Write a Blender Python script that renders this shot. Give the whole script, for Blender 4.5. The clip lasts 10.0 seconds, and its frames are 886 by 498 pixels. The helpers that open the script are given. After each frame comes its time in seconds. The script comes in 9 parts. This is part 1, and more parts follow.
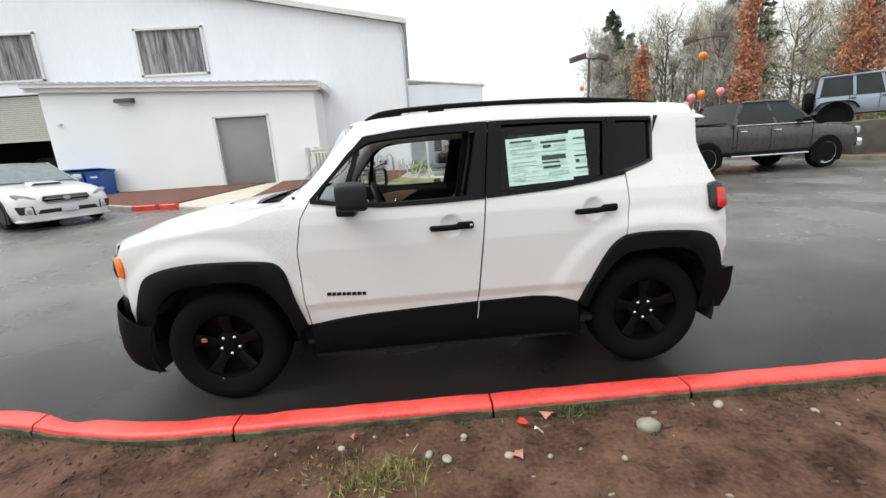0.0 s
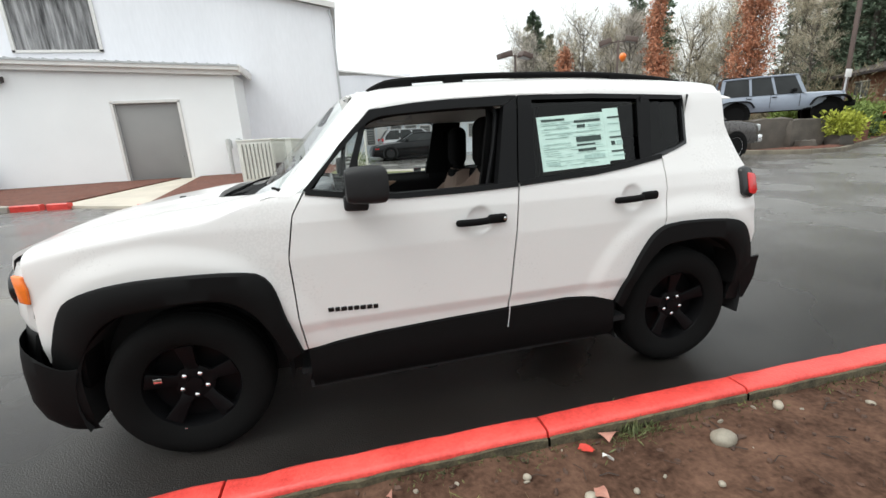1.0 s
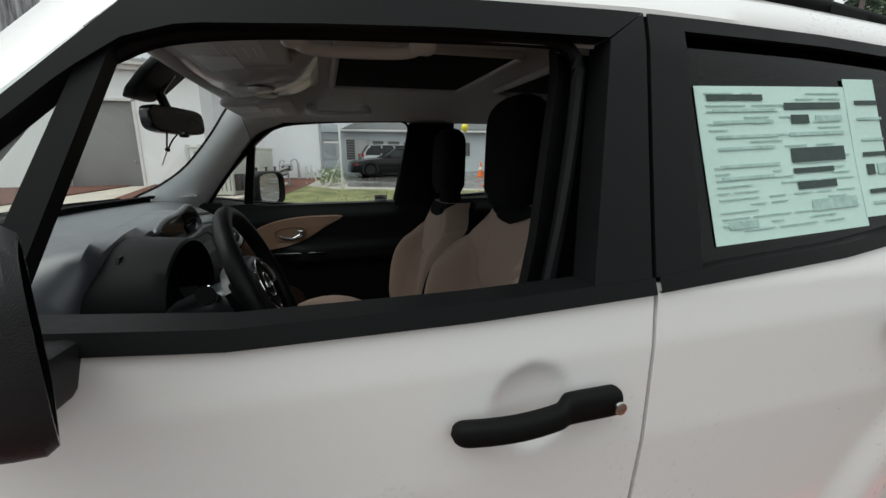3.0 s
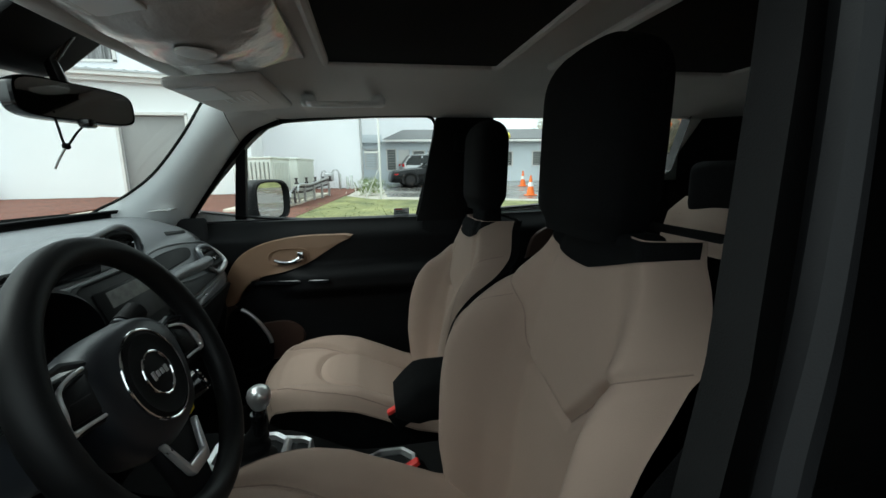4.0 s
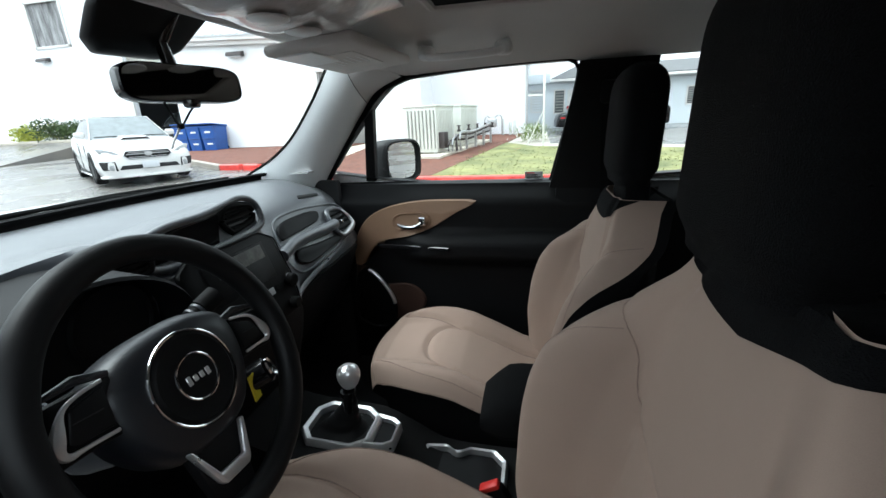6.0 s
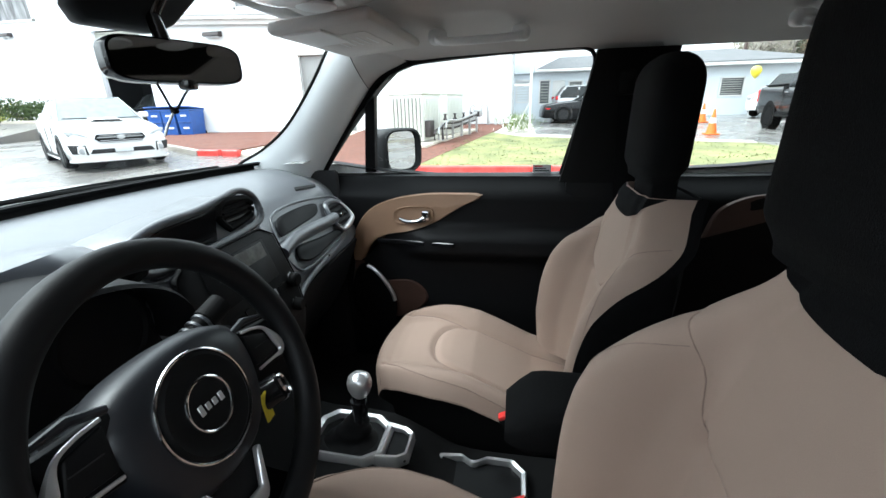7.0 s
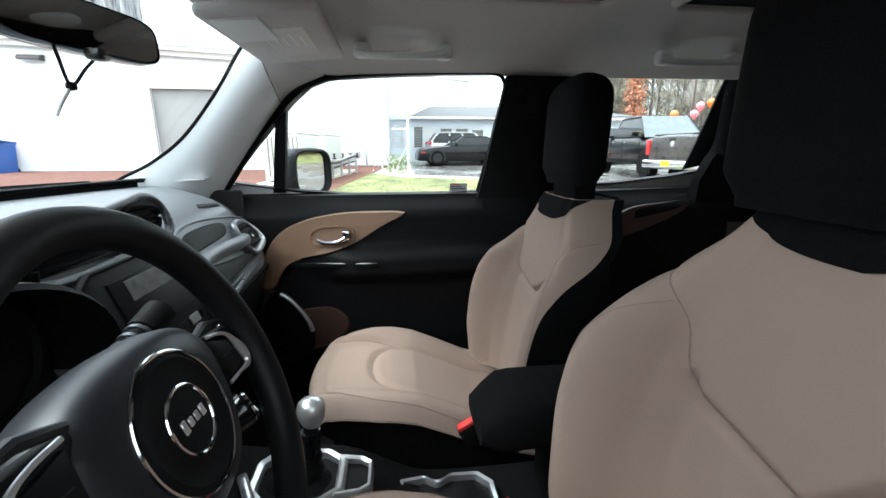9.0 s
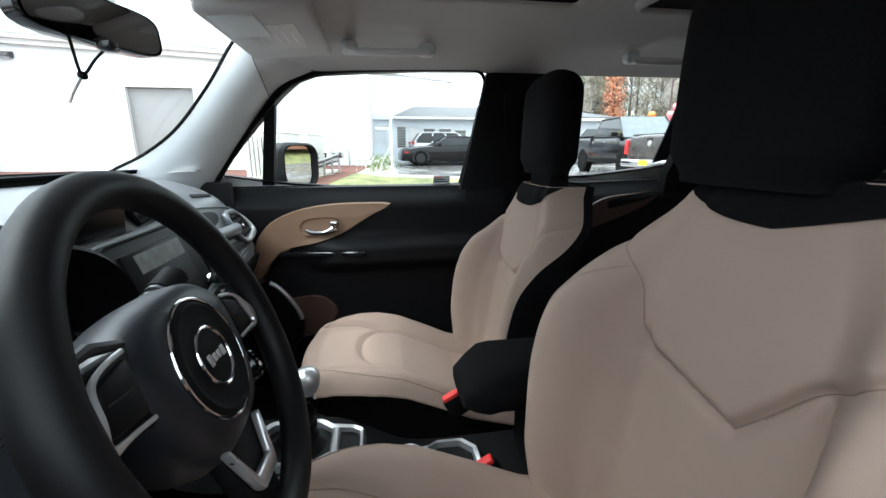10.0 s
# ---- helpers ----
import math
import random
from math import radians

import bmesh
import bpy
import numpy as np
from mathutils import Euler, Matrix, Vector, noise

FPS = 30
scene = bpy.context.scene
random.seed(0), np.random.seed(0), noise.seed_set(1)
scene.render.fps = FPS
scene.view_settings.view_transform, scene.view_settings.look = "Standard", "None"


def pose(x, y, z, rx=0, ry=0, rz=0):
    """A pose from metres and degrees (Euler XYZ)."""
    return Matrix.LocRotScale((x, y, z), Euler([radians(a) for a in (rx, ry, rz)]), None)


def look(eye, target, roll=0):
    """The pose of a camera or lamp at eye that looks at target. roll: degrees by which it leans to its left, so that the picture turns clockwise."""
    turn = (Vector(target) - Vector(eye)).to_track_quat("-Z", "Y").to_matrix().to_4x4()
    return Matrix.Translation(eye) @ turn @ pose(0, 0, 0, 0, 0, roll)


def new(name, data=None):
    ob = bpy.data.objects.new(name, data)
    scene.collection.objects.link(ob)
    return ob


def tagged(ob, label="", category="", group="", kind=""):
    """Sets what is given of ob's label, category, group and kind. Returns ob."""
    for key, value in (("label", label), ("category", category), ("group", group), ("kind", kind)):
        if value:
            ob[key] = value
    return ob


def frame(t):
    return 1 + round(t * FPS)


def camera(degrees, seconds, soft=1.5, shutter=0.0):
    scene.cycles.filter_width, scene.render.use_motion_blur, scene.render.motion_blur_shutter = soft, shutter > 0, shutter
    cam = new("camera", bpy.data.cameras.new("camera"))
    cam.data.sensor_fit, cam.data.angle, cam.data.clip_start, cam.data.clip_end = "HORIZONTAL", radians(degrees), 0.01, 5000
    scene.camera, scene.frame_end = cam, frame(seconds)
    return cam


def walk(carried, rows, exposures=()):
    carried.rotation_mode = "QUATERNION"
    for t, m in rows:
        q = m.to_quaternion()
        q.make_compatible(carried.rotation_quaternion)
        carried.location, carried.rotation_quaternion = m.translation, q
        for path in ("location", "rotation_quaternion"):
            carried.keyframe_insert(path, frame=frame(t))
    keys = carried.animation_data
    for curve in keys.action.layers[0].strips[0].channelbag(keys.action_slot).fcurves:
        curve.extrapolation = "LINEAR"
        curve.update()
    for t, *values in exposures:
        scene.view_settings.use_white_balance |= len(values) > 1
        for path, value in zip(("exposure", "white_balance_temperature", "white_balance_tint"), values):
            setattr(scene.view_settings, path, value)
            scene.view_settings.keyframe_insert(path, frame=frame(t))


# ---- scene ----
cam = camera(93.9, 10.0)
PATH = [
    (0, (1.203, -3.214, 1.406), (1.302, -1.271, 0.944), -3.8),
    (0.5, (0.883, -3.016, 1.394), (1.21, -1.095, 0.941), -3.3),
    (1, (0.762, -2.739, 1.356), (1.195, -0.852, 0.852), -3.3),
    (1.5, (0.762, -2.366, 1.326), (1.259, -0.478, 0.892), -2.5),
    (2, (0.844, -1.98, 1.315), (1.518, -0.141, 0.91), -1.7),
    (2.5, (1.009, -1.627, 1.312), (1.61, 0.248, 0.962), -0.5),
    (2.7, (1.06, -1.513, 1.323), (1.613, 0.369, 0.935), -0.2),
    (3.8, (1.226, -0.993, 1.319), (1.711, 0.896, 0.874), -1.5),
    (4, (1.26, -0.925, 1.301), (1.604, 1.009, 0.928), -0.9),
    (4.5, (1.335, -0.836, 1.285), (1.291, 1.109, 0.823), -0.6),
    (5, (1.386, -0.795, 1.306), (1.119, 1.12, 0.795), -1.5),
    (5.5, (1.409, -0.773, 1.336), (1.022, 1.105, 0.766), -2.9),
    (5.7, (1.411, -0.761, 1.347), (0.984, 1.103, 0.761), -2.9),
    (6.8, (1.312, -0.702, 1.348), (0.948, 1.158, 0.711), -1.3),
    (7, (1.305, -0.691, 1.352), (0.971, 1.17, 0.701), -1.5),
    (7.5, (1.262, -0.663, 1.34), (1.092, 1.235, 0.735), -0.7),
    (8, (1.222, -0.655, 1.317), (1.225, 1.265, 0.758), -0.4),
    (8.5, (1.181, -0.666, 1.293), (1.328, 1.267, 0.801), 0.3),
    (9, (1.153, -0.693, 1.268), (1.387, 1.237, 0.801), -0.1),
    (9.5, (1.144, -0.732, 1.255), (1.398, 1.202, 0.811), -0.5),
    (10, (1.142, -0.768, 1.244), (1.452, 1.152, 0.779), -0.1),
]
EXPOSURES = [(0.0, 0.68, 6350, 4), (1.5, 0.66, 6350, 4), (2.5, 0.24, 6400, 4), (2.7, 0.16, 6400, 4), (3.8, 0.78, 5950, -9), (4.5, 1.5, 5950, -3), (5.5, 1.5, 5850, 0), (7.0, 2.1, 5850, 1), (10.0, 2.15, 5800, 1)]
walk(cam, [(t, look(eye, target, roll)) for t, eye, target, roll in PATH], EXPOSURES)

# ---- world and sun: a bright overcast winter day ----
world = bpy.data.worlds.new("overcast")
scene.world = world
world.use_nodes = True
wn, wl = world.node_tree.nodes, world.node_tree.links
sky = wn.new("ShaderNodeTexSky")
sky.sky_type, sky.sun_disc = "NISHITA", False
sky.sun_elevation, sky.sun_rotation = radians(57), radians(258)
sky.air_density, sky.dust_density, sky.ozone_density = 1.0, 4.0, 0.6
veil = wn.new("ShaderNodeHueSaturation")
veil.inputs["Saturation"].default_value = 0.10
wl.new(sky.outputs[0], veil.inputs["Color"])
cloud = wn.new("ShaderNodeMix")
cloud.data_type = "RGBA"
cloud.inputs["Factor"].default_value = 0.62
cloud.inputs["B"].default_value = (9.0, 9.1, 9.3, 1)
wl.new(veil.outputs[0], cloud.inputs["A"])
back = wn["Background"]
back.inputs["Strength"].default_value = 0.13
# an overcast sky is brighter overhead than at the horizon
place, axis, dome, lit = wn.new("ShaderNodeTexCoord"), wn.new("ShaderNodeSeparateXYZ"), wn.new("ShaderNodeMapRange"), wn.new("ShaderNodeVectorMath")
wl.new(place.outputs["Generated"], axis.inputs[0])
wl.new(axis.outputs["Z"], dome.inputs[0])
dome.inputs["From Min"].default_value, dome.inputs["From Max"].default_value = 0.0, 1.0
dome.inputs["To Min"].default_value, dome.inputs["To Max"].default_value = 0.78, 1.12
lit.operation = "SCALE"
wl.new(cloud.outputs["Result"], lit.inputs[0])
wl.new(dome.outputs[0], lit.inputs["Scale"])
wl.new(lit.outputs[0], back.inputs["Color"])
sun = new("sun", bpy.data.lights.new("sun", "SUN"))
sun.data.energy, sun.data.angle, sun.data.color = 1.0, radians(40), (1.0, 0.97, 0.93)
sun.matrix_world = look((0, 0, 30), (19, 4, 0))

# ---- geometry helpers: a shape is (vertices, faces) ----


def arr(v):
    return np.asarray(v, float).reshape(-1, 3)


def merge(*shapes):
    V, F, n = [], [], 0
    for v, f in shapes:
        v = arr(v)
        V.append(v)
        F += [tuple(i + n for i in q) for q in f]
        n += len(v)
    return np.concatenate(V), F


def moved(shape, m):
    v, f = shape
    v = arr(v)
    M = np.array(m)
    w = v @ M[:3, :3].T + M[:3, 3]
    if np.linalg.det(M[:3, :3]) < 0:
        f = [tuple(reversed(q)) for q in f]
    return w, f


def sheet(P, wrap_u=False, wrap_v=False, flip=False):
    """A grid of points (n, m, 3) as quads."""
    P = np.asarray(P, float)
    n, m = P.shape[:2]
    F = []
    for i in range(n if wrap_u else n - 1):
        for j in range(m if wrap_v else m - 1):
            a, b = i * m + j, i * m + (j + 1) % m
            c, d = ((i + 1) % n) * m + (j + 1) % m, ((i + 1) % n) * m + j
            F.append((d, c, b, a) if flip else (a, b, c, d))
    return P.reshape(-1, 3), F


def plate(P, off):
    """A grid with thickness: off is a vector, or an (n, m, 3) array of offsets, to the second face."""
    P = np.asarray(P, float)
    n, m = P.shape[:2]
    Q = P + np.asarray(off, float)
    a, fa = sheet(P)
    b, fb = sheet(Q, flip=True)
    k = n * m
    F = fa + [tuple(i + k for i in q) for q in fb]
    ring = [j for j in range(m)] + [i * m + m - 1 for i in range(1, n)] + [(n - 1) * m + j for j in range(m - 2, -1, -1)] + [i * m for i in range(n - 2, 0, -1)]
    for p, q in zip(ring, ring[1:] + ring[:1]):
        F.append((q, p, p + k, q + k))
    return np.concatenate([a, b]), F


def box(cx, cy, cz, sx, sy, sz, bevel=0.0, seg=2):
    bm = bmesh.new()
    bmesh.ops.create_cube(bm, size=1, matrix=Matrix.Translation((cx, cy, cz)) @ Matrix.Diagonal((sx, sy, sz, 1)))
    if bevel:
        bmesh.ops.bevel(bm, geom=list(bm.edges), offset=min(bevel, 0.49 * min(sx, sy, sz)), segments=seg, profile=0.5, affect="EDGES")
    v = np.array([tuple(x.co) for x in bm.verts])
    bm.verts.index_update()
    f = [tuple(x.index for x in q.verts) for q in bm.faces]
    bm.free()
    return v, f


def prism(poly, depth, to, bevel=0.0, seg=2):
    """A flat outline (a, b) pushed along c by depth; to(a, b, c) gives the place."""
    bm = bmesh.new()
    vs = [bm.verts.new((a, b, 0)) for a, b in poly]
    q = bm.faces.new(vs)
    r = bmesh.ops.extrude_face_region(bm, geom=[q])
    for g in r["geom"]:
        if isinstance(g, bmesh.types.BMVert):
            g.co.z += depth
    bmesh.ops.recalc_face_normals(bm, faces=bm.faces)
    if bevel:
        bmesh.ops.bevel(bm, geom=list(bm.edges), offset=bevel, segments=seg, profile=0.5, affect="EDGES")
    bm.verts.index_update()
    v = np.array([to(*x.co) for x in bm.verts])
    f = [tuple(x.index for x in q.verts) for q in bm.faces]
    bm.free()
    return v, f


def smoothline(pts, n):
    """n points evenly along a Catmull-Rom curve through pts."""
    p = np.asarray(pts, float)
    ext = np.vstack([2 * p[0] - p[1], p, 2 * p[-1] - p[-2]])
    out = []
    for i in range(len(p) - 1):
        a, b, c, d = ext[i:i + 4]
        for t in np.linspace(0, 1, 12, endpoint=False):
            out.append(0.5 * (2 * b + (c - a) * t + (2 * a - 5 * b + 4 * c - d) * t * t + (3 * b - a - 3 * c + d) * t ** 3))
    out.append(p[-1])
    return along(out, n)


def along(pts, n):
    """n points evenly along a straight-edged line."""
    p = np.asarray(pts, float)
    s = np.concatenate([[0], np.cumsum(np.linalg.norm(np.diff(p, axis=0), axis=1))])
    t = np.linspace(0, s[-1], n)
    return np.stack([np.interp(t, s, p[:, k]) for k in range(p.shape[1])], 1)


def tube(pts, r, n=8, closed=False, squash=1.0):
    """A round bar along pts; r may be a list."""
    p = arr(pts)
    k = len(p)
    rr = np.broadcast_to(np.asarray(r, float), (k,))
    if closed:
        t = np.roll(p, -1, 0) - np.roll(p, 1, 0)
    else:
        t = np.gradient(p, axis=0)
    t /= np.linalg.norm(t, axis=1)[:, None] + 1e-12
    ref = np.array([0, 0, 1.0]) if abs(t[:, 2]).mean() < 0.8 else np.array([1.0, 0, 0])
    u = np.cross(t, ref)
    u /= np.linalg.norm(u, axis=1)[:, None] + 1e-12
    w = np.cross(u, t)
    a = np.linspace(0, 2 * np.pi, n, endpoint=False)
    P = p[:, None] + rr[:, None, None] * (np.cos(a)[None, :, None] * u[:, None] + squash * np.sin(a)[None, :, None] * w[:, None])
    v, f = sheet(P, wrap_u=closed, wrap_v=True)
    if not closed:
        f = f + [tuple(range(n)), tuple(reversed(range((k - 1) * n, k * n)))]
    return v, f


def lathe(profile, n=32, m=None, cap=True):
    """(radius, height) pairs turned round z, then placed by m."""
    a = np.linspace(0, 2 * np.pi, n, endpoint=False)
    P = np.array([[(r * math.cos(t), r * math.sin(t), h) for t in a] for r, h in profile])
    v, f = sheet(P, wrap_v=True)
    if cap:
        k = len(profile)
        f = f + [tuple(reversed(range(n))), tuple(range((k - 1) * n, k * n))]
    s = (v, f)
    return moved(s, m) if m is not None else s


def coons(B, T, L, R, nu, nv):
    """A grid between four edges in a plane: bottom, top (left to right), left, right (upwards)."""
    B, T, L, R = along(B, nu), along(T, nu), along(L, nv), along(R, nv)
    u, v = np.linspace(0, 1, nu)[None, :, None], np.linspace(0, 1, nv)[:, None, None]
    return (1 - v) * B[None] + v * T[None] + (1 - u) * L[:, None] + u * R[:, None] - ((1 - u) * (1 - v) * B[0] + u * (1 - v) * B[-1] + (1 - u) * v * T[0] + u * v * T[-1])


def part(name, shape, material, parent=None, label="", smooth=40):
    me = bpy.data.meshes.new(name)
    v, f = shape
    me.from_pydata([tuple(x) for x in arr(v).tolist()], [], f)
    me.materials.append(material)
    if smooth:
        me.polygons.foreach_set("use_smooth", [True] * len(me.polygons))
        me.set_sharp_from_angle(angle=radians(smooth))
    me.update()
    ob = new(name, me)
    if parent:
        ob.parent = parent
    if label:
        ob["label"] = label
    return ob


def thing(name, label, category, m=None, group="", kind=""):
    ob = new(name)
    ob.empty_display_size = 0.2
    if m is not None:
        ob.matrix_world = m
    return tagged(ob, label, category, group, kind)


def setting(name, shape, material, label, category, smooth=40):
    return tagged(part(name, shape, material, None, "", smooth), label, category, "", "structure")


# ---- materials ----


def mat(name, col, rough=0.5, metal=0.0, var=0.12, scale=6.0, fine=90.0, bump=0.0, coat=0.0, spec=0.5, rvar=0.1, tint=None, sheen=0.0, stretch=(1, 1, 1), rand=0.0):
    m = bpy.data.materials.new(name)
    m.use_nodes = True
    N, L = m.node_tree.nodes, m.node_tree.links
    b = N["Principled BSDF"]
    tc, mp = N.new("ShaderNodeTexCoord"), N.new("ShaderNodeMapping")
    mp.inputs["Scale"].default_value = stretch
    L.new(tc.outputs["Object"], mp.inputs["Vector"])
    big, small = N.new("ShaderNodeTexNoise"), N.new("ShaderNodeTexNoise")
    big.inputs["Scale"].default_value, big.inputs["Detail"].default_value = scale, 5
    small.inputs["Scale"].default_value, small.inputs["Detail"].default_value = fine, 3
    L.new(mp.outputs[0], big.inputs["Vector"])
    L.new(mp.outputs[0], small.inputs["Vector"])
    avg = N.new("ShaderNodeMath")
    avg.operation = "MULTIPLY_ADD"
    avg.inputs[1].default_value = 0.35
    L.new(small.outputs["Fac"], avg.inputs[0])
    sc = N.new("ShaderNodeMath")
    sc.operation = "MULTIPLY"
    sc.inputs[1].default_value = 0.65
    L.new(big.outputs["Fac"], sc.inputs[0])
    L.new(sc.outputs[0], avg.inputs[2])
    ramp = N.new("ShaderNodeValToRGB")
    lo = [c * (1 - var) for c in col]
    hi = [min(1, c * (1 + var)) for c in (tint or col)]
    ramp.color_ramp.elements[0].position, ramp.color_ramp.elements[1].position = 0.33, 0.67
    ramp.color_ramp.elements[0].color, ramp.color_ramp.elements[1].color = (*lo, 1), (*hi, 1)
    L.new(avg.outputs[0], ramp.inputs[0])
    colour = ramp.outputs[0]
    if rand:
        oi, hs, mr = N.new("ShaderNodeObjectInfo"), N.new("ShaderNodeHueSaturation"), N.new("ShaderNodeMapRange")
        mr.inputs["To Min"].default_value, mr.inputs["To Max"].default_value = 1 - rand, 1 + rand
        L.new(oi.outputs["Random"], mr.inputs[0])
        L.new(mr.outputs[0], hs.inputs["Value"])
        L.new(colour, hs.inputs["Color"])
        colour = hs.outputs[0]
    L.new(colour, b.inputs["Base Color"])
    rr = N.new("ShaderNodeMapRange")
    rr.inputs["From Min"].default_value, rr.inputs["From Max"].default_value = 0.3, 0.7
    rr.inputs["To Min"].default_value, rr.inputs["To Max"].default_value = max(0.02, rough * (1 - rvar)), min(1, rough * (1 + rvar))
    L.new(avg.outputs[0], rr.inputs[0])
    L.new(rr.outputs[0], b.inputs["Roughness"])
    b.inputs["Metallic"].default_value = metal
    b.inputs["Specular IOR Level"].default_value = spec
    b.inputs["Coat Weight"].default_value = coat
    b.inputs["Coat Roughness"].default_value = 0.06
    b.inputs["Sheen Weight"].default_value = sheen
    if bump:
        bp = N.new("ShaderNodeBump")
        bp.inputs["Strength"].default_value, bp.inputs["Distance"].default_value = min(1, bump * 2), 0.004 * bump * 2
        L.new(small.outputs["Fac"], bp.inputs["Height"])
        L.new(bp.outputs[0], b.inputs["Normal"])
    return m


def pane(name, tint, gloss=1.0, rough=0.02):
    """Thin glass: clear through, with a mirror's gloss that grows at a slant."""
    m = bpy.data.materials.new(name)
    m.use_nodes = True
    N, L = m.node_tree.nodes, m.node_tree.links
    N.remove(N["Principled BSDF"])
    clear, gl, mix, fr, mul = N.new("ShaderNodeBsdfTransparent"), N.new("ShaderNodeBsdfGlossy"), N.new("ShaderNodeMixShader"), N.new("ShaderNodeFresnel"), N.new("ShaderNodeMath")
    clear.inputs["Color"].default_value = (*tint, 1)
    gl.inputs["Roughness"].default_value = rough
    fr.inputs["IOR"].default_value = 1.5
    mul.operation = "MULTIPLY"
    mul.inputs[1].default_value = gloss
    L.new(fr.outputs[0], mul.inputs[0])
    L.new(mul.outputs[0], mix.inputs[0])
    L.new(clear.outputs[0], mix.inputs[1])
    L.new(gl.outputs[0], mix.inputs[2])
    L.new(mix.outputs[0], N["Material Output"].inputs["Surface"])
    return m


def wet_asphalt():
    m = mat("wet_asphalt", (0.150, 0.143, 0.137), 0.42, var=0.22, scale=0.9, fine=140, bump=0.5, rvar=0.4, spec=0.43)
    N, L = m.node_tree.nodes, m.node_tree.links
    b = N["Principled BSDF"]
    tc = N.new("ShaderNodeTexCoord")
    pud, rr = N.new("ShaderNodeTexNoise"), N.new("ShaderNodeMapRange")
    pud.inputs["Scale"].default_value, pud.inputs["Detail"].default_value = 0.45, 6
    L.new(tc.outputs["Object"], pud.inputs["Vector"])
    rr.inputs["From Min"].default_value, rr.inputs["From Max"].default_value = 0.38, 0.6
    rr.inputs["To Min"].default_value, rr.inputs["To Max"].default_value = 0.10, 0.36
    L.new(pud.outputs["Fac"], rr.inputs[0])
    L.new(rr.outputs[0], b.inputs["Roughness"])
    # pale silt dried in patches near the kerb, and hairline cracks
    silt, sr, mixc = N.new("ShaderNodeTexNoise"), N.new("ShaderNodeMapRange"), N.new("ShaderNodeMix")
    silt.inputs["Scale"].default_value, silt.inputs["Detail"].default_value, silt.inputs["Roughness"].default_value = 0.55, 8, 0.65
    mp = N.new("ShaderNodeMapping")
    mp.inputs["Location"].default_value = (3.1, 0.4, 0)
    L.new(tc.outputs["Object"], mp.inputs["Vector"])
    L.new(mp.outputs[0], silt.inputs["Vector"])
    sr.inputs["From Min"].default_value, sr.inputs["From Max"].default_value = 0.46, 0.64
    L.new(silt.outputs["Fac"], sr.inputs[0])
    sep, near = N.new("ShaderNodeSeparateXYZ"), N.new("ShaderNodeMapRange")
    L.new(tc.outputs["Object"], sep.inputs[0])
    near.inputs["From Min"].default_value, near.inputs["From Max"].default_value = 0.2, -1.2
    L.new(sep.outputs["X"], near.inputs[0])
    pr = N.new("ShaderNodeMath")
    pr.operation = "MULTIPLY"
    L.new(sr.outputs[0], pr.inputs[0])
    L.new(near.outputs[0], pr.inputs[1])
    pr2 = N.new("ShaderNodeMath")
    pr2.operation = "MULTIPLY"
    pr2.inputs[1].default_value = 0.75
    L.new(pr.outputs[0], pr2.inputs[0])
    mixc.data_type = "RGBA"
    old = b.inputs["Base Color"].links[0].from_socket
    L.new(pr2.outputs[0], mixc.inputs["Factor"])
    L.new(old, mixc.inputs["A"])
    mixc.inputs["B"].default_value = (0.21, 0.19, 0.165, 1)
    # soaked gutter strip along the red kerb, under-car shade painted into it
    wet_shade, wr, wm, wj = N.new("ShaderNodeMix"), N.new("ShaderNodeMapRange"), N.new("ShaderNodeMath"), N.new("ShaderNodeMath")
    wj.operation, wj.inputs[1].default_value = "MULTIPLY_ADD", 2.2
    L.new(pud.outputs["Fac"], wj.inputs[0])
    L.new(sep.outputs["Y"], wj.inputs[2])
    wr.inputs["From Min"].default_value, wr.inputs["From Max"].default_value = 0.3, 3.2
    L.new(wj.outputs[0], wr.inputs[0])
    wet_shade.data_type, wet_shade.blend_type = "RGBA", "MULTIPLY"
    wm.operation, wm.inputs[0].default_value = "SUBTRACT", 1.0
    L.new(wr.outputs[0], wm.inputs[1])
    L.new(wm.outputs[0], wet_shade.inputs["Factor"])
    L.new(mixc.outputs["Result"], wet_shade.inputs["A"])
    wet_shade.inputs["B"].default_value = (0.075, 0.066, 0.061, 1)
    L.new(wet_shade.outputs["Result"], b.inputs["Base Color"])
    return m


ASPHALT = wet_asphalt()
SOIL = mat("soil", (0.060, 0.030, 0.019), 0.9, spec=0.12, var=0.5, scale=5.0, fine=45, bump=0.9, tint=(0.100, 0.056, 0.038))
RED_KERB = mat("red_kerb_paint", (0.62, 0.045, 0.038), 0.42, var=0.22, scale=5, fine=60, bump=0.4, tint=(0.74, 0.08, 0.065), rand=0.05)
CONCRETE = mat("concrete", (0.36, 0.33, 0.29), 0.8, var=0.2, scale=3, fine=60, bump=0.4)
PATH_CONC = mat("pale_concrete", (0.50, 0.45, 0.38), 0.8, var=0.15, scale=1.5, fine=50, bump=0.3)
MULCH = mat("bark_mulch", (0.13, 0.05, 0.033), 0.9, var=0.5, scale=9, fine=50, bump=1.0)
LAWN = mat("lawn", (0.105, 0.130, 0.040), 0.85, var=0.45, scale=1.5, fine=40, bump=0.8, tint=(0.19, 0.185, 0.075))
GRASS = mat("grass_blade", (0.062, 0.098, 0.026), 0.7, var=0.45, scale=20, tint=(0.115, 0.118, 0.048))
STONE = mat("river_stone", (0.30, 0.265, 0.21), 0.6, var=0.2, scale=14, fine=120, bump=0.2, rand=0.2)
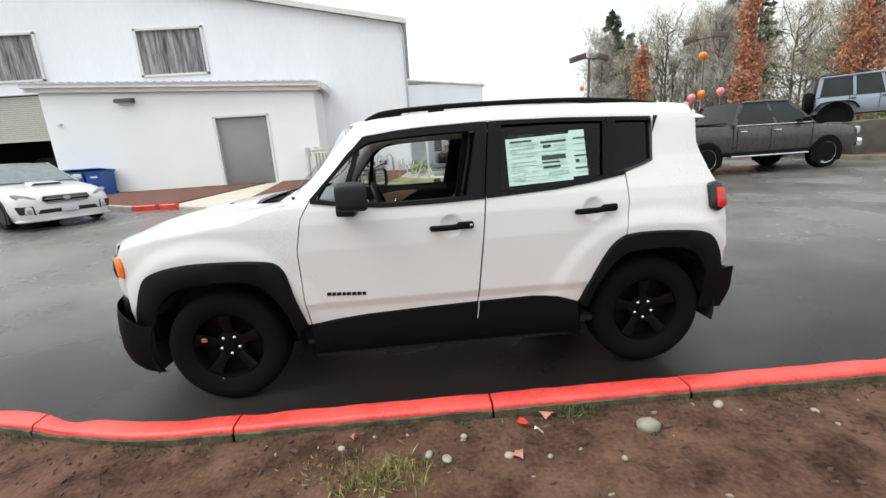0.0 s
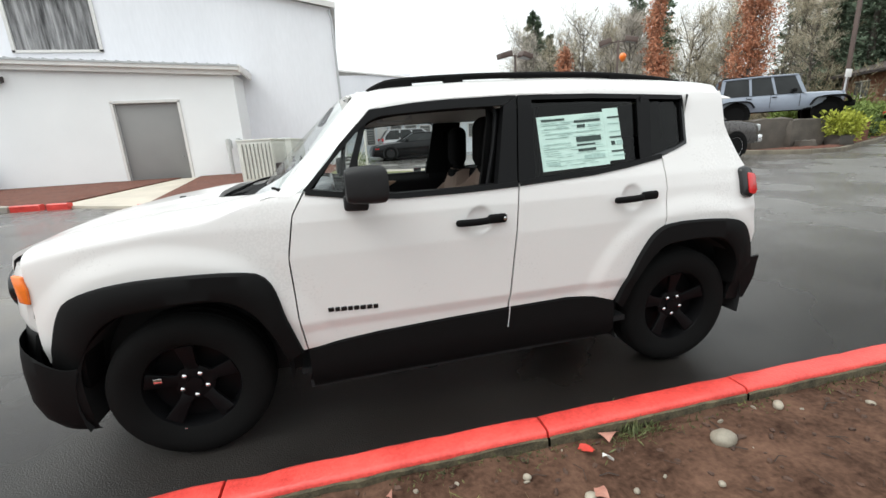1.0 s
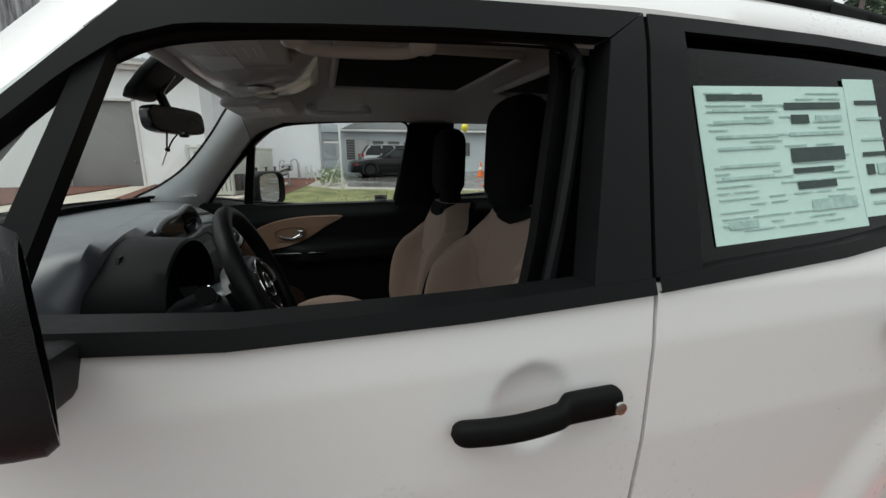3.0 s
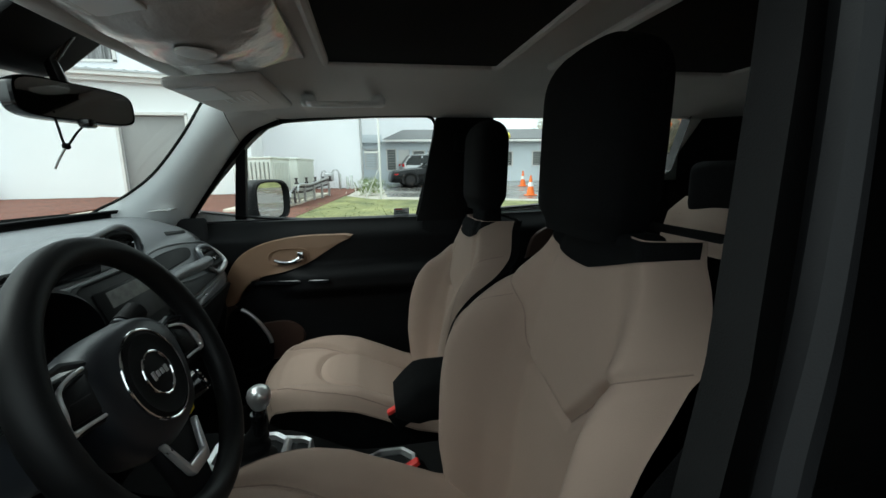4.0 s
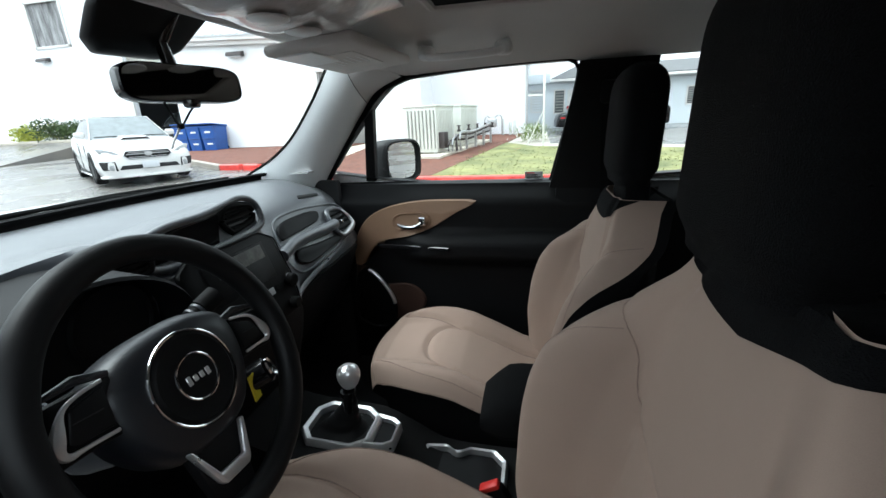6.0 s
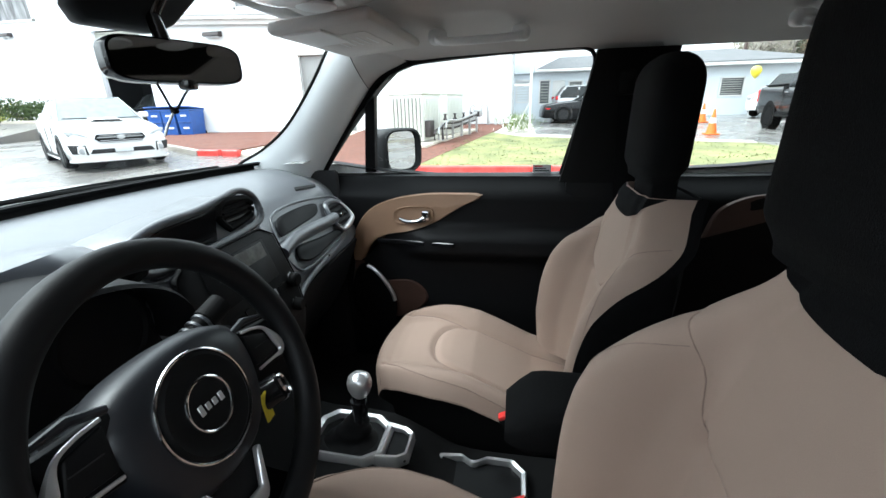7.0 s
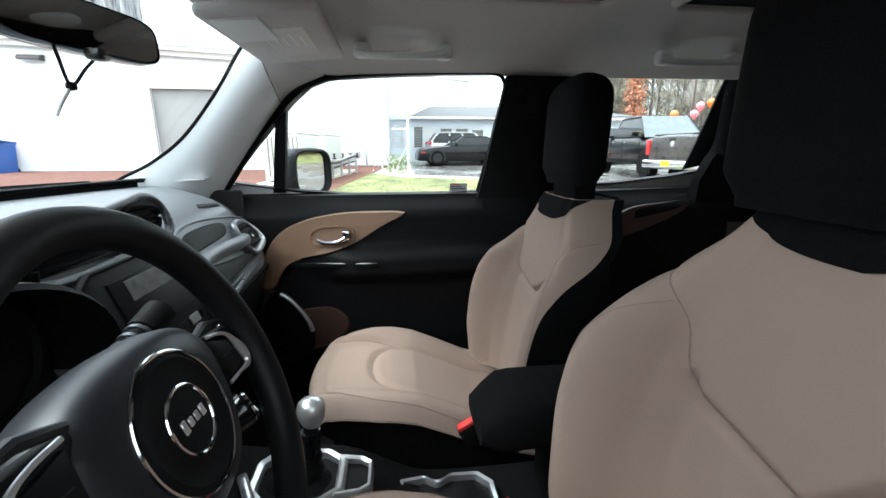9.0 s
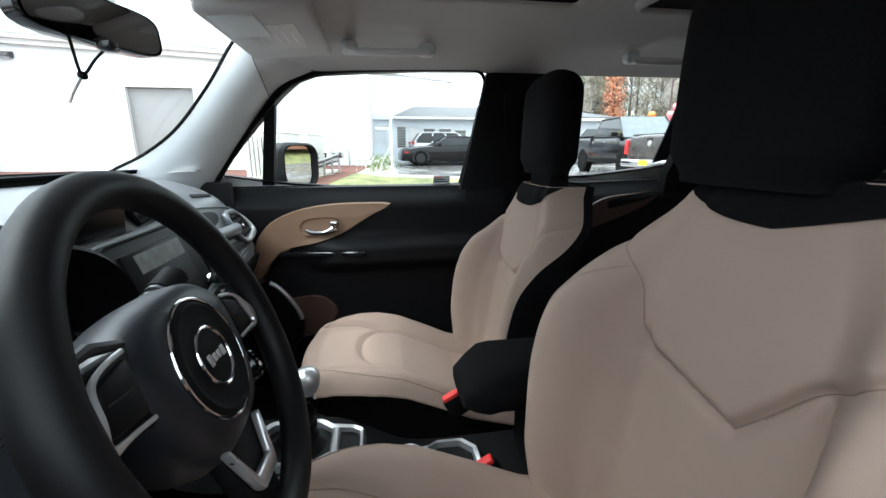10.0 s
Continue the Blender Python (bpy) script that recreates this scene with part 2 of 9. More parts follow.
STUCCO = mat("white_stucco", (0.86, 0.865, 0.87), 0.75, var=0.035, scale=0.6, fine=30, bump=0.25)
METAL_WALL = mat("white_steel_siding", (0.85, 0.85, 0.89), 0.5, var=0.05, scale=0.5, fine=12, bump=0.1, stretch=(1, 1, 0.2))
TRIM_WHITE = mat("white_trim", (0.72, 0.70, 0.68), 0.5, var=0.08, scale=2)
DOOR_GREY = mat("grey_door_paint", (0.27, 0.265, 0.26), 0.5, var=0.05, scale=1.2)
STREAK = mat("streaked_translucent_panel", (0.17, 0.165, 0.17), 0.4, var=0.75, scale=5, fine=14, tint=(0.30, 0.295, 0.30), stretch=(1, 1, 0.12))
SHUTTER = mat("roller_shutter", (0.52, 0.51, 0.46), 0.5, var=0.06, scale=2)
# near-black for dark parts and for the shade in gaps, recesses, workshop
DARK = mat("near_black", (0.012, 0.012, 0.013), 0.8, var=0.3, scale=2)
ROOF_GREY = mat("grey_shingles", (0.12, 0.12, 0.125), 0.85, var=0.25, scale=2, fine=25, bump=0.5)
ROOF_BROWN = mat("brown_shingles", (0.075, 0.062, 0.055), 0.85, var=0.25, scale=2, fine=25, bump=0.5)
BRICKY = mat("red_brown_siding", (0.20, 0.085, 0.05), 0.8, var=0.2, scale=3)
BIN_BLUE = mat("blue_plastic", (0.012, 0.075, 0.32), 0.38, var=0.15, scale=5)
STEEL = mat("galvanised_steel", (0.46, 0.46, 0.47), 0.45, metal=0.7, var=0.12, scale=6)
RUSTY = mat("dark_steel", (0.06, 0.05, 0.05), 0.6, metal=0.3, var=0.3, scale=6)
BOULDER = mat("grey_boulder", (0.075, 0.064, 0.054), 0.85, var=0.35, scale=2.5, fine=30, bump=0.8, rand=0.25)

PAINT = mat("white_car_paint", (0.70, 0.68, 0.67), 0.28, var=0.012, scale=2, coat=0.6, spec=0.5, rvar=0.05)
PLASTIC = mat("grained_black_plastic", (0.0045, 0.0044, 0.0046), 0.66, var=0.2, scale=30, fine=900, bump=0.12, spec=0.11)
MIRROR_SHELL = mat("satin_mirror_shell", (0.011, 0.011, 0.012), 0.5, var=0.15, scale=30, fine=900, bump=0.2, spec=0.3)
GLOSS_BLACK = mat("gloss_black_trim", (0.008, 0.008, 0.009), 0.16, var=0.1)
SATIN_BLACK = mat("satin_black_film", (0.005, 0.005, 0.0055), 0.5, var=0.15, scale=8, spec=0.13)
RUBBER = mat("tyre_rubber", (0.0045, 0.0045, 0.0045), 0.88, spec=0.12, var=0.3, scale=12, fine=150, bump=0.3)
RIM_BLACK = mat("black_steel_rim", (0.004, 0.004, 0.0045), 0.42, var=0.15, spec=0.1)
CHROME = mat("chrome", (0.72, 0.72, 0.73), 0.12, metal=1.0, var=0.03)
SILVER = mat("silver_plastic", (0.62, 0.62, 0.63), 0.30, metal=0.75, var=0.05)
GLASS = pane("clear_glass", (0.93, 0.96, 0.94))
TINT = pane("privacy_glass", (0.075, 0.085, 0.085), gloss=0.5)
SCREEN_GLASS = pane("windscreen_glass", (0.95, 0.97, 0.96), gloss=0.35)
MIRROR = mat("mirror_silver", (0.85, 0.86, 0.87), 0.02, metal=1.0, var=0.01)
DIM_MIRROR = mat("dimming_mirror", (0.30, 0.30, 0.29), 0.04, metal=1.0, var=0.01)
AMBER = mat("amber_lens", (0.85, 0.19, 0.02), 0.2, var=0.1, scale=30, coat=0.5)
RED_LENS = mat("red_lens", (0.55, 0.012, 0.015), 0.15, var=0.15, scale=30, coat=0.5)
CLEAR_LENS = mat("headlamp_lens", (0.42, 0.43, 0.44), 0.12, var=0.25, scale=12, coat=0.6)
PAPER = mat("mint_price_sheet", (0.50, 0.66, 0.60), 0.7, var=0.06, scale=6)
PAPER_INK = mat("sheet_print", (0.03, 0.05, 0.045), 0.7, var=0.3, scale=40)
PAPER_PALE = mat("sheet_pale_print", (0.33, 0.47, 0.43), 0.7, var=0.2, scale=60)
CLOTH = mat("sand_knit_cloth", (0.322, 0.233, 0.189), 0.9, var=0.07, scale=5, fine=1100, bump=0.14)
SEAM = mat("seam_and_fold_shade", (0.25, 0.18, 0.145), 0.9, var=0.15, scale=60)
BLACK_CLOTH = mat("black_knit_cloth", (0.0045, 0.0045, 0.005), 0.95, var=0.2, scale=8, fine=700, bump=0.4, spec=0.12)
DOOR_BLACK = mat("black_moulded_trim", (0.0055, 0.0055, 0.0062), 0.58, var=0.15, scale=10, fine=800, bump=0.08, spec=0.15)
HUB = mat("satin_black_hub", (0.007, 0.008, 0.011), 0.42, var=0.1, scale=14, fine=600, bump=0.06, spec=0.5)
DASH = mat("soft_touch_dash", (0.034, 0.039, 0.049), 0.38, var=0.12, scale=14, fine=800, bump=0.12, spec=1.0, sheen=0.2)
LINER = mat("grey_headliner", (0.70, 0.685, 0.67), 0.95, var=0.05, scale=5, fine=600, bump=0.25)
PILLAR = mat("pale_grey_pillar_trim", (0.86, 0.88, 0.885), 0.36, spec=0.8, var=0.03, scale=8, fine=700, bump=0.1)
BROWN_TRIM = mat("brown_and_dimmed_tan", (0.055, 0.028, 0.020), 0.5, var=0.15, scale=9, fine=400, bump=0.15)
FILM = mat("wrinkled_clear_film", (0.50, 0.48, 0.47), 0.3, var=0.06, scale=9, fine=26, bump=0.9, coat=0.5)
TAN = mat("tan_leatherette", (0.24, 0.145, 0.09), 0.6, var=0.08, scale=9, fine=400, bump=0.2)
CARPET = mat("black_carpet", (0.010, 0.010, 0.011), 0.95, var=0.3, scale=15, fine=300, bump=0.6)
LEATHER = mat("black_leather", (0.005, 0.005, 0.0055), 0.5, spec=0.2, var=0.12, scale=20, fine=500, bump=0.06)
RED_BUCKLE = mat("red_buckle", (0.68, 0.035, 0.03), 0.35, var=0.08)
YELLOW_TAG = mat("yellow_tag", (0.72, 0.60, 0.03), 0.6, var=0.1)
WHITE_INK = mat("white_print", (0.7, 0.7, 0.7), 0.6, var=0.05)

# ---- ground, kerbs, beds ----


def kerb_shift(x):
    """The kerb bends towards the lot beyond the car's nose."""
    t = min(1.0, max(0.0, (-0.1 - x) / 1.5))
    return 0.30 * t * t * (3 - 2 * t) + 0.12 * max(0.0, -1.6 - x) - 0.085 - 0.012 * (min(x, 9.0) - 1.0)


def gz(y):
    """The lot rises gently from the parked car towards the building."""
    return 0.032 * (min(max(y, 1.0), 21.0) - 1.0)


ys = [-500, -60, -12, -6, -3, 1, 3, 5, 7, 9, 11, 13, 15, 17, 19, 21, 30, 60, 500]
xs = [-500, -60, -20, -10, -5, 0, 5, 10, 20, 60, 500]
setting("ground", sheet([[(x, y, gz(y)) for x in xs] for y in ys]), ASPHALT, "dark wetted asphalt lot with pale silt patches, shade painted along the kerb", "asphalt")


def lump(x, y, f=1.0, s=0.0):
    return noise.noise(Vector((x * f, y * f, s)))


MOSSY = mat("mossy_concrete", (0.035, 0.03, 0.018), 0.9, var=0.6, scale=14, fine=90, bump=0.8, tint=(0.09, 0.075, 0.045))
# bare soil verge behind the kerb
xv = np.concatenate([np.linspace(-9, -1.5, 50), np.linspace(-1.45, 5.5, 175), np.linspace(5.6, 16, 60)])
yv = np.concatenate([np.linspace(-8, -3.2, 26), np.linspace(-3.15, -1.262, 58)])
V = [[(x, y + kerb_shift(x) * max(0.0, (y + 3.2) / 1.94 if y > -3.2 else 0), 0.055 + 0.028 * lump(x, y, 1.1) + 0.014 * lump(x, y, 4.3, 2) + 0.008 * lump(x, y, 13, 5)) for x in xv] for y in yv]
setting("soil_verge", sheet(np.array(V)), SOIL, "bare brown soil verge with stones and litter", "soil")

# red kerb in cast lengths, with open joints
kerb = thing("kerb", "worn red painted concrete kerb with open joints", "kerb", kind="structure")
KJ = [-9.0, -7.6, -6.3, -5.0, -3.7, -2.4, -0.95, 0.185, 1.50, 2.545, 3.85, 5.1, 6.4, 7.7, 9.0, 10.3, 11.6, 13.0, 16.0]
for x0, x1 in zip(KJ, KJ[1:]):
    n = 22
    rows, base = [], []
    for x in np.linspace(x0 + 0.006, x1 - 0.006, n):
        d = kerb_shift(x)
        chip = 0.012 * max(0, lump(x, 0, 5, 9)) + (0.03 * math.exp(-((x + 0.78) / 0.12) ** 2))
        top = 0.122 + 0.004 * lump(x, 0, 7, 3) - chip * 0.5
        rows.append([(x, y + d, z) for y, z in ((-1.256, top - 0.03), (-1.256 + chip * 0.3, top - 0.014), (-1.248, top - 0.004), (-1.237, top), (-1.155 - chip, top), (-1.138 - chip, top - 0.006), (-1.125 - chip, top - 0.024), (-1.112, 0.0), (-1.110, -0.05))])
        base.append([(x, y + d, z) for y, z in ((-1.266, -0.05), (-1.266 + 0.006 * lump(x, 0, 11, 6), top - 0.030 + 0.008 * lump(x, 0, 9, 1)), (-1.240, top - 0.018), (-1.13, -0.04))])
    m = 9
    v, fq = sheet(np.array(rows), flip=True)
    length = part("kerb_length", (v, fq + [tuple(range(m)), tuple(reversed(range((n - 1) * m, n * m)))]), RED_KERB, kerb)
    v, fq = sheet(np.array(base), flip=True)
    part("kerb_face", (v, fq), MOSSY, length, "bare mossy concrete face")


def slab(name, poly, h, material, label, category, up=0.0, kind="structure", wavy=0.0):
    """A low bed with the lot's slope under it."""
    n = len(poly)
    bm = bmesh.new()
    q = bm.faces.new([bm.verts.new((x, y, 0)) for x, y in poly])
    bmesh.ops.triangulate(bm, faces=[q])
    for _ in range(4 if wavy else 2):
        bmesh.ops.subdivide_edges(bm, edges=list(bm.edges), cuts=1, use_grid_fill=True)
    bmesh.ops.recalc_face_normals(bm, faces=bm.faces)
    edge = set(v for e in bm.edges if e.is_boundary for v in e.verts)
    for v in bm.verts:
        v.co.z = gz(v.co.y) + h + (wavy * lump(v.co.x, v.co.y, 2.5, 4) if v not in edge else 0)
    r = bmesh.ops.extrude_edge_only(bm, edges=[e for e in bm.edges if e.is_boundary])
    for g in r["geom"]:
        if isinstance(g, bmesh.types.BMVert):
            g.co.z = gz(g.co.y) - 0.03
    bm.verts.index_update()
    s = (np.array([tuple(v.co) for v in bm.verts]), [tuple(v.index for v in f.verts) for f in bm.faces])
    bm.free()
    return tagged(part(name, s, material, None), label, category, "", kind)


def kerb_run(pts, material, name, label, h=0.13, w=0.15, gap=3.0, off=0.0):
    """Cast kerb lengths along a line on the lot."""
    k = thing(name, label, "kerb", kind="structure")
    p = np.array(pts, float)
    total = np.linalg.norm(np.diff(p, axis=0), axis=1).sum()
    n = max(1, round(total / gap))
    line = along(p, n * 8 + 1)
    for i in range(n):
        q = line[i * 8:i * 8 + 9]
        t = np.gradient(q, axis=0)
        t /= np.linalg.norm(t, axis=1)[:, None]
        nn = np.stack([-t[:, 1], t[:, 0]], 1)
        q = q + 0.0
        q[0] += t[0] * 0.008
        q[-1] -= t[-1] * 0.008
        rows = [[(*(c + b * s), gz(c[1]) + z) for s, z in ((-w / 2, -0.03), (-w / 2 + 0.005, h - 0.02), (-w / 2 + 0.025, h), (w / 2 - 0.025, h), (w / 2 - 0.005, h - 0.02), (w / 2, -0.03))] for c, b in zip(q, nn)]
        v, fq = sheet(np.array(rows))
        part("kerb_length", (v, fq + [tuple(reversed(range(6))), tuple(range(48, 54))]), material, k)
    return k


slab("mulch_bed", [(-6.2, 9.6), (-5.3, 15.46), (-13.7, 15.46), (-11.3, 12.2), (-7.15, 9.5)], 0.10, MULCH, "red-brown bark mulch bed by the wall", "mulch", wavy=0.05)
slab("entry_ramp", [(-6.0, 9.35), (-3.8, 8.2), (-4.7, 15.46), (-7.2, 15.46)], 0.06, PATH_CONC, "pale concrete ramp up to the grey door", "concrete")
slab("mulch_bed", [(-3.7, 8.0), (-1.9, 7.0), (-0.6, 6.95), (0.62, 14.4), (0.95, 17.36), (-2.8, 17.36), (-2.84, 15.46), (-4.6, 15.46)], 0.105, MULCH, "red-brown bark mulch bed beside the cooling unit", "mulch", wavy=0.04)
slab("lawn", [(-0.6, 6.95), (7.2, 6.95), (6.8, 10.1), (1.4, 12.2), (0.5, 13.6)], 0.10, LAWN, "patchy green winter lawn strip", "lawn", wavy=0.05)
slab("footpath", [(1.4, 12.2), (6.8, 10.1), (6.95, 10.8), (1.9, 13.0), (1.9, 17.3), (1.0, 17.3), (0.5, 13.6)], 0.08, CONCRETE, "grey concrete footpath", "pavement")
kerb_run([(7.25, 6.88), (-1.9, 6.92), (-3.8, 8.05)], RED_KERB, "kerb", "red painted kerb along the lawn")
kerb_run([(-7.08, 9.38), (-9.2, 10.75), (-11.4, 12.1), (-14.0, 15.2)], CONCRETE, "kerb", "bare grey concrete kerb", 0.14, 0.16, 2.0)
kerb_run([(-6.4, 9.32), (-7.06, 9.38)], RED_KERB, "kerb", "short red painted kerb end", 0.15, 0.18, 0.8)
kerb_run([(-5.75, 9.2), (-6.25, 9.28)], RED_KERB, "kerb", "short red painted kerb end, chipped", 0.15, 0.18, 0.8)

# ---- the white workshop building ----


def wall_with_holes(x0, x1, z0, top, holes, y, depth=0.22):
    """A wall along x, its openings cut through. top(x) gives its upper edge."""
    cuts = sorted({x0, x1, *[h[0] for h in holes], *[h[1] for h in holes], *np.linspace(x0, x1, 12)})
    out = []
    for a, b in zip(cuts, cuts[1:]):
        if b - a < 1e-4:
            continue
        hs = sorted([(h[2], h[3]) for h in holes if h[0] <= a + 1e-6 and h[1] >= b - 1e-6])
        z = z0
        for lo, hi in hs + [(None, None)]:
            za, zb = (lo, lo) if lo is not None else (top(a), top(b))
            if lo is None or lo > z:
                P = np.array([[(a, y, z), (b, y, z)], [(a, y, za), (b, y, zb)]])
                Q = P + (0, depth, 0)
                v = np.concatenate([P.reshape(-1, 3), Q.reshape(-1, 3)])
                out.append((v, [(0, 1, 3, 2), (5, 4, 6, 7), (0, 4, 5, 1), (2, 3, 7, 6), (0, 2, 6, 4), (1, 5, 7, 3)]))
            if hi is not None:
                z = hi
    return merge(*out)


def gable(x):
    return 7.10 + 0.188 * (0.95 - x) if x > -15.5 else 7.10 + 0.188 * 16.45 - 0.188 * (-15.5 - x)


MAIN_Y, ANNEX_Y = 17.4, 15.5
LOUVRES = [(-10.6, -7.75, 5.48, 7.38), (-17.8, -14.8, 5.55, 7.45), (-23.0, -20.9, 5.6, 7.6)]
GARAGE = (-18.0, -13.95, 0.4, 5.0)
setting("wall_main", wall_with_holes(-34, 1.05, 0.3, gable, LOUVRES + [GARAGE], MAIN_Y), METAL_WALL, "tall white steel-clad workshop wall", "wall")
setting("wall_main_side", box(0.94, 24.8, 3.75, 0.22, 14.35, 6.9), METAL_WALL, "white steel-clad side wall", "wall")
roof = [[(x, y, gable(x) + 0.06) for x in (-34, -15.5, 1.25)] for y in (MAIN_Y - 0.25, 32.1)]
setting("roof_main", plate(np.array(roof), (0, 0, 0.12)), TRIM_WHITE, "white gabled workshop roof", "roof")
ver = thing("verge_trim", "pale verge board along the gable", "trim", kind="structure")
part("board", plate(np.array([[(x, MAIN_Y - 0.28, gable(x) - 0.02) for x in (-15.5, 1.27)], [(x, MAIN_Y - 0.28, gable(x) + 0.20) for x in (-15.5, 1.27)]]), (0, 0.04, 0)), TRIM_WHITE, ver)
part("downpipe", tube([(0.95, MAIN_Y - 0.1, 7.0), (1.06, MAIN_Y - 0.1, 6.65), (1.09, MAIN_Y - 0.08, 0.6)], 0.05, 8), STEEL, ver)
for i, (a, b, lo, hi) in enumerate(LOUVRES):
    w = tagged(part(f"window_{i + 1}", box((a + b) / 2, MAIN_Y + 0.12, (lo + hi) / 2, b - a, 0.02, hi - lo), STREAK, None), "translucent ribbed panel window streaked dark grey", "window", "", "structure")
    n = 14
    for k in range(n):
        part("rib", prism([(0, 0), (0.06, 0.05), (0.12, 0)], hi - lo, lambda p, q, c, k=k, a=a, b=b, lo=lo: (a + (b - a) * k / n + p, MAIN_Y + 0.11 - q, lo + c)), STREAK, w)
    for cx, cz, sx, sz in ((a, (lo + hi) / 2, 0.12, hi - lo + 0.12), (b, (lo + hi) / 2, 0.12, hi - lo + 0.12), ((a + b) / 2, lo, b - a + 0.12, 0.10), ((a + b) / 2, hi, b - a + 0.12, 0.10)):
        part("window_frame", box(cx, MAIN_Y - 0.02, cz, sx, 0.08, sz, 0.01, 1), TRIM_WHITE, w)
gd = thing("door_garage", "pale slatted roller shutter raised halfway", "door", kind="structure")
for k in range(21):
    part("slat", box(-15.98, MAIN_Y + 0.16, 3.11 + 0.09 * k, 4.05, 0.03, 0.082, 0.012, 2), SHUTTER, gd)
part("bottom_rail", box(-15.98, MAIN_Y + 0.15, 3.04, 4.05, 0.05, 0.07, 0.01), SHUTTER, gd)
for x in (-18.06, -13.9):
    part("guide", box(x, MAIN_Y - 0.03, 2.7, 0.10, 0.08, 4.7, 0.01), TRIM_WHITE, gd)
# walls coloured near black in place of the room's shade
setting("garage_interior", merge(box(-16, 20.9, 2.5, 7, 0.1, 5.4), box(-19.4, 19.3, 2.5, 0.1, 3.2, 5.4), box(-12.6, 19.3, 2.5, 0.1, 3.2, 5.4), box(-16, 19.3, 5.2, 7, 3.2, 0.1)), DARK, "workshop interior with its shade painted near black", "room")

# annex
DOOR = (-7.02, -4.92, 0.40, 3.33)
LT = lambda x: 4.36 + 0.045 * (-2.85 - x)
setting("wall_annex", wall_with_holes(-13.75, -2.85, 0.25, LT, [DOOR], ANNEX_Y), STUCCO, "white rendered annex wall", "wall")
setting("wall_annex_side", merge(box(-2.96, 16.55, 2.3, 0.22, 1.68, 4.0), box(-13.64, 16.55, 2.5, 0.22, 1.68, 4.4)), STUCCO, "white rendered annex end wall", "wall")
rf = [[(x, y, LT(x) + 0.12 + 0.06 * (y - 15.1)) for x in (-14.1, -2.55)] for y in (15.12, MAIN_Y)]
setting("roof_annex", plate(np.array(rf), (0, 0, 0.06)), STEEL, "ribbed metal lean-to roof", "roof")
gut = thing("gutter", "white gutter and fascia along the annex eaves", "gutter", kind="structure")
part("fascia", plate(np.array([[(x, 15.30, LT(x) - 0.16) for x in (-14.1, -2.55)], [(x, 15.30, LT(x) + 0.14) for x in (-14.1, -2.55)]]), (0, 0.06, 0)), TRIM_WHITE, gut)
part("channel", prism([(0, 0), (0.14, 0.02), (0.14, 0.15), (0.11, 0.15), (0.10, 0.05), (0.0, 0.04)], 11.6, lambda p, q, c: (-14.12 + c, 15.29 - p, LT(-14.12 + c) - 0.02 + q)), TRIM_WHITE, gut)
part("return", box(-2.52, 16.2, 4.40, 0.10, 2.1, 0.26, 0.01), TRIM_WHITE, gut)
for k in range(32):
    x = -14.0 + 0.36 * k
    part("roof_rib", tube([(x, 15.12, LT(x) + 0.19), (x, MAIN_Y - 0.02, LT(x) + 0.33)], 0.025, 5), STEEL, gut)
sd = tagged(part("door_side", box(-5.97, ANNEX_Y + 0.13, 1.865, 2.08, 0.06, 2.9, 0.01), DOOR_GREY, None), "flush grey steel door in a white frame", "door", "", "structure")
for cx, cz, sx, sz in ((-7.07, 1.865, 0.10, 3.03), (-4.87, 1.865, 0.10, 3.03), (-5.97, 3.37, 2.30, 0.10)):
    part("door_frame", box(cx, ANNEX_Y, cz, sx, 0.08, sz, 0.01, 1), TRIM_WHITE, sd)
part("door_knob", lathe([(0.03, 0), (0.034, 0.03), (0.02, 0.06), (0, 0.062)], 14, pose(-5.1, ANNEX_Y + 0.095, 1.35, 90, 0, 0), cap=False), STEEL, sd)


def wall_pack(x, y, z):
    w = thing("wall_lamp", "grey wedge-shaped wall pack lamp", "lamp", group="wall lamps")
    part("lamp_body", prism([(0, 0), (0.28, 0.02), (0.20, 0.16), (0, 0.20)], 0.70, lambda p, q, c: (x - 0.35 + c, y - 0.01 - p, z - 0.10 + q), 0.015, 2), RUSTY, w)
    part("lamp_lens", prism([(0.03, -0.01), (0.25, 0.01), (0.22, 0.04), (0.03, 0.04)], 0.56, lambda p, q, c: (x - 0.28 + c, y - 0.01 - p, z - 0.12 + q)), CLEAR_LENS, w)


wall_pack(-10.42, ANNEX_Y, 4.22)
wall_pack(-22.7, MAIN_Y, 5.06)
bx = thing("wall_box", "small white sensor box on the wall", "sensor")
part("sensor_body", box(-13.2, ANNEX_Y - 0.06, 3.45, 0.16, 0.12, 0.10, 0.02), TRIM_WHITE, bx)

# ---- the white compact SUV: origin on the ground under the front axle, nose towards -x, driver's side towards -y ----
suv = thing("compact_suv", "white boxy compact SUV with black cladding, driver's window lowered", "car")
AXLE_R, WHEEL_R = 2.57, 0.345


def smoothstep(a, b, x):
    t = min(1.0, max(0.0, (x - a) / (b - a)))
    return t * t * (3 - 2 * t)


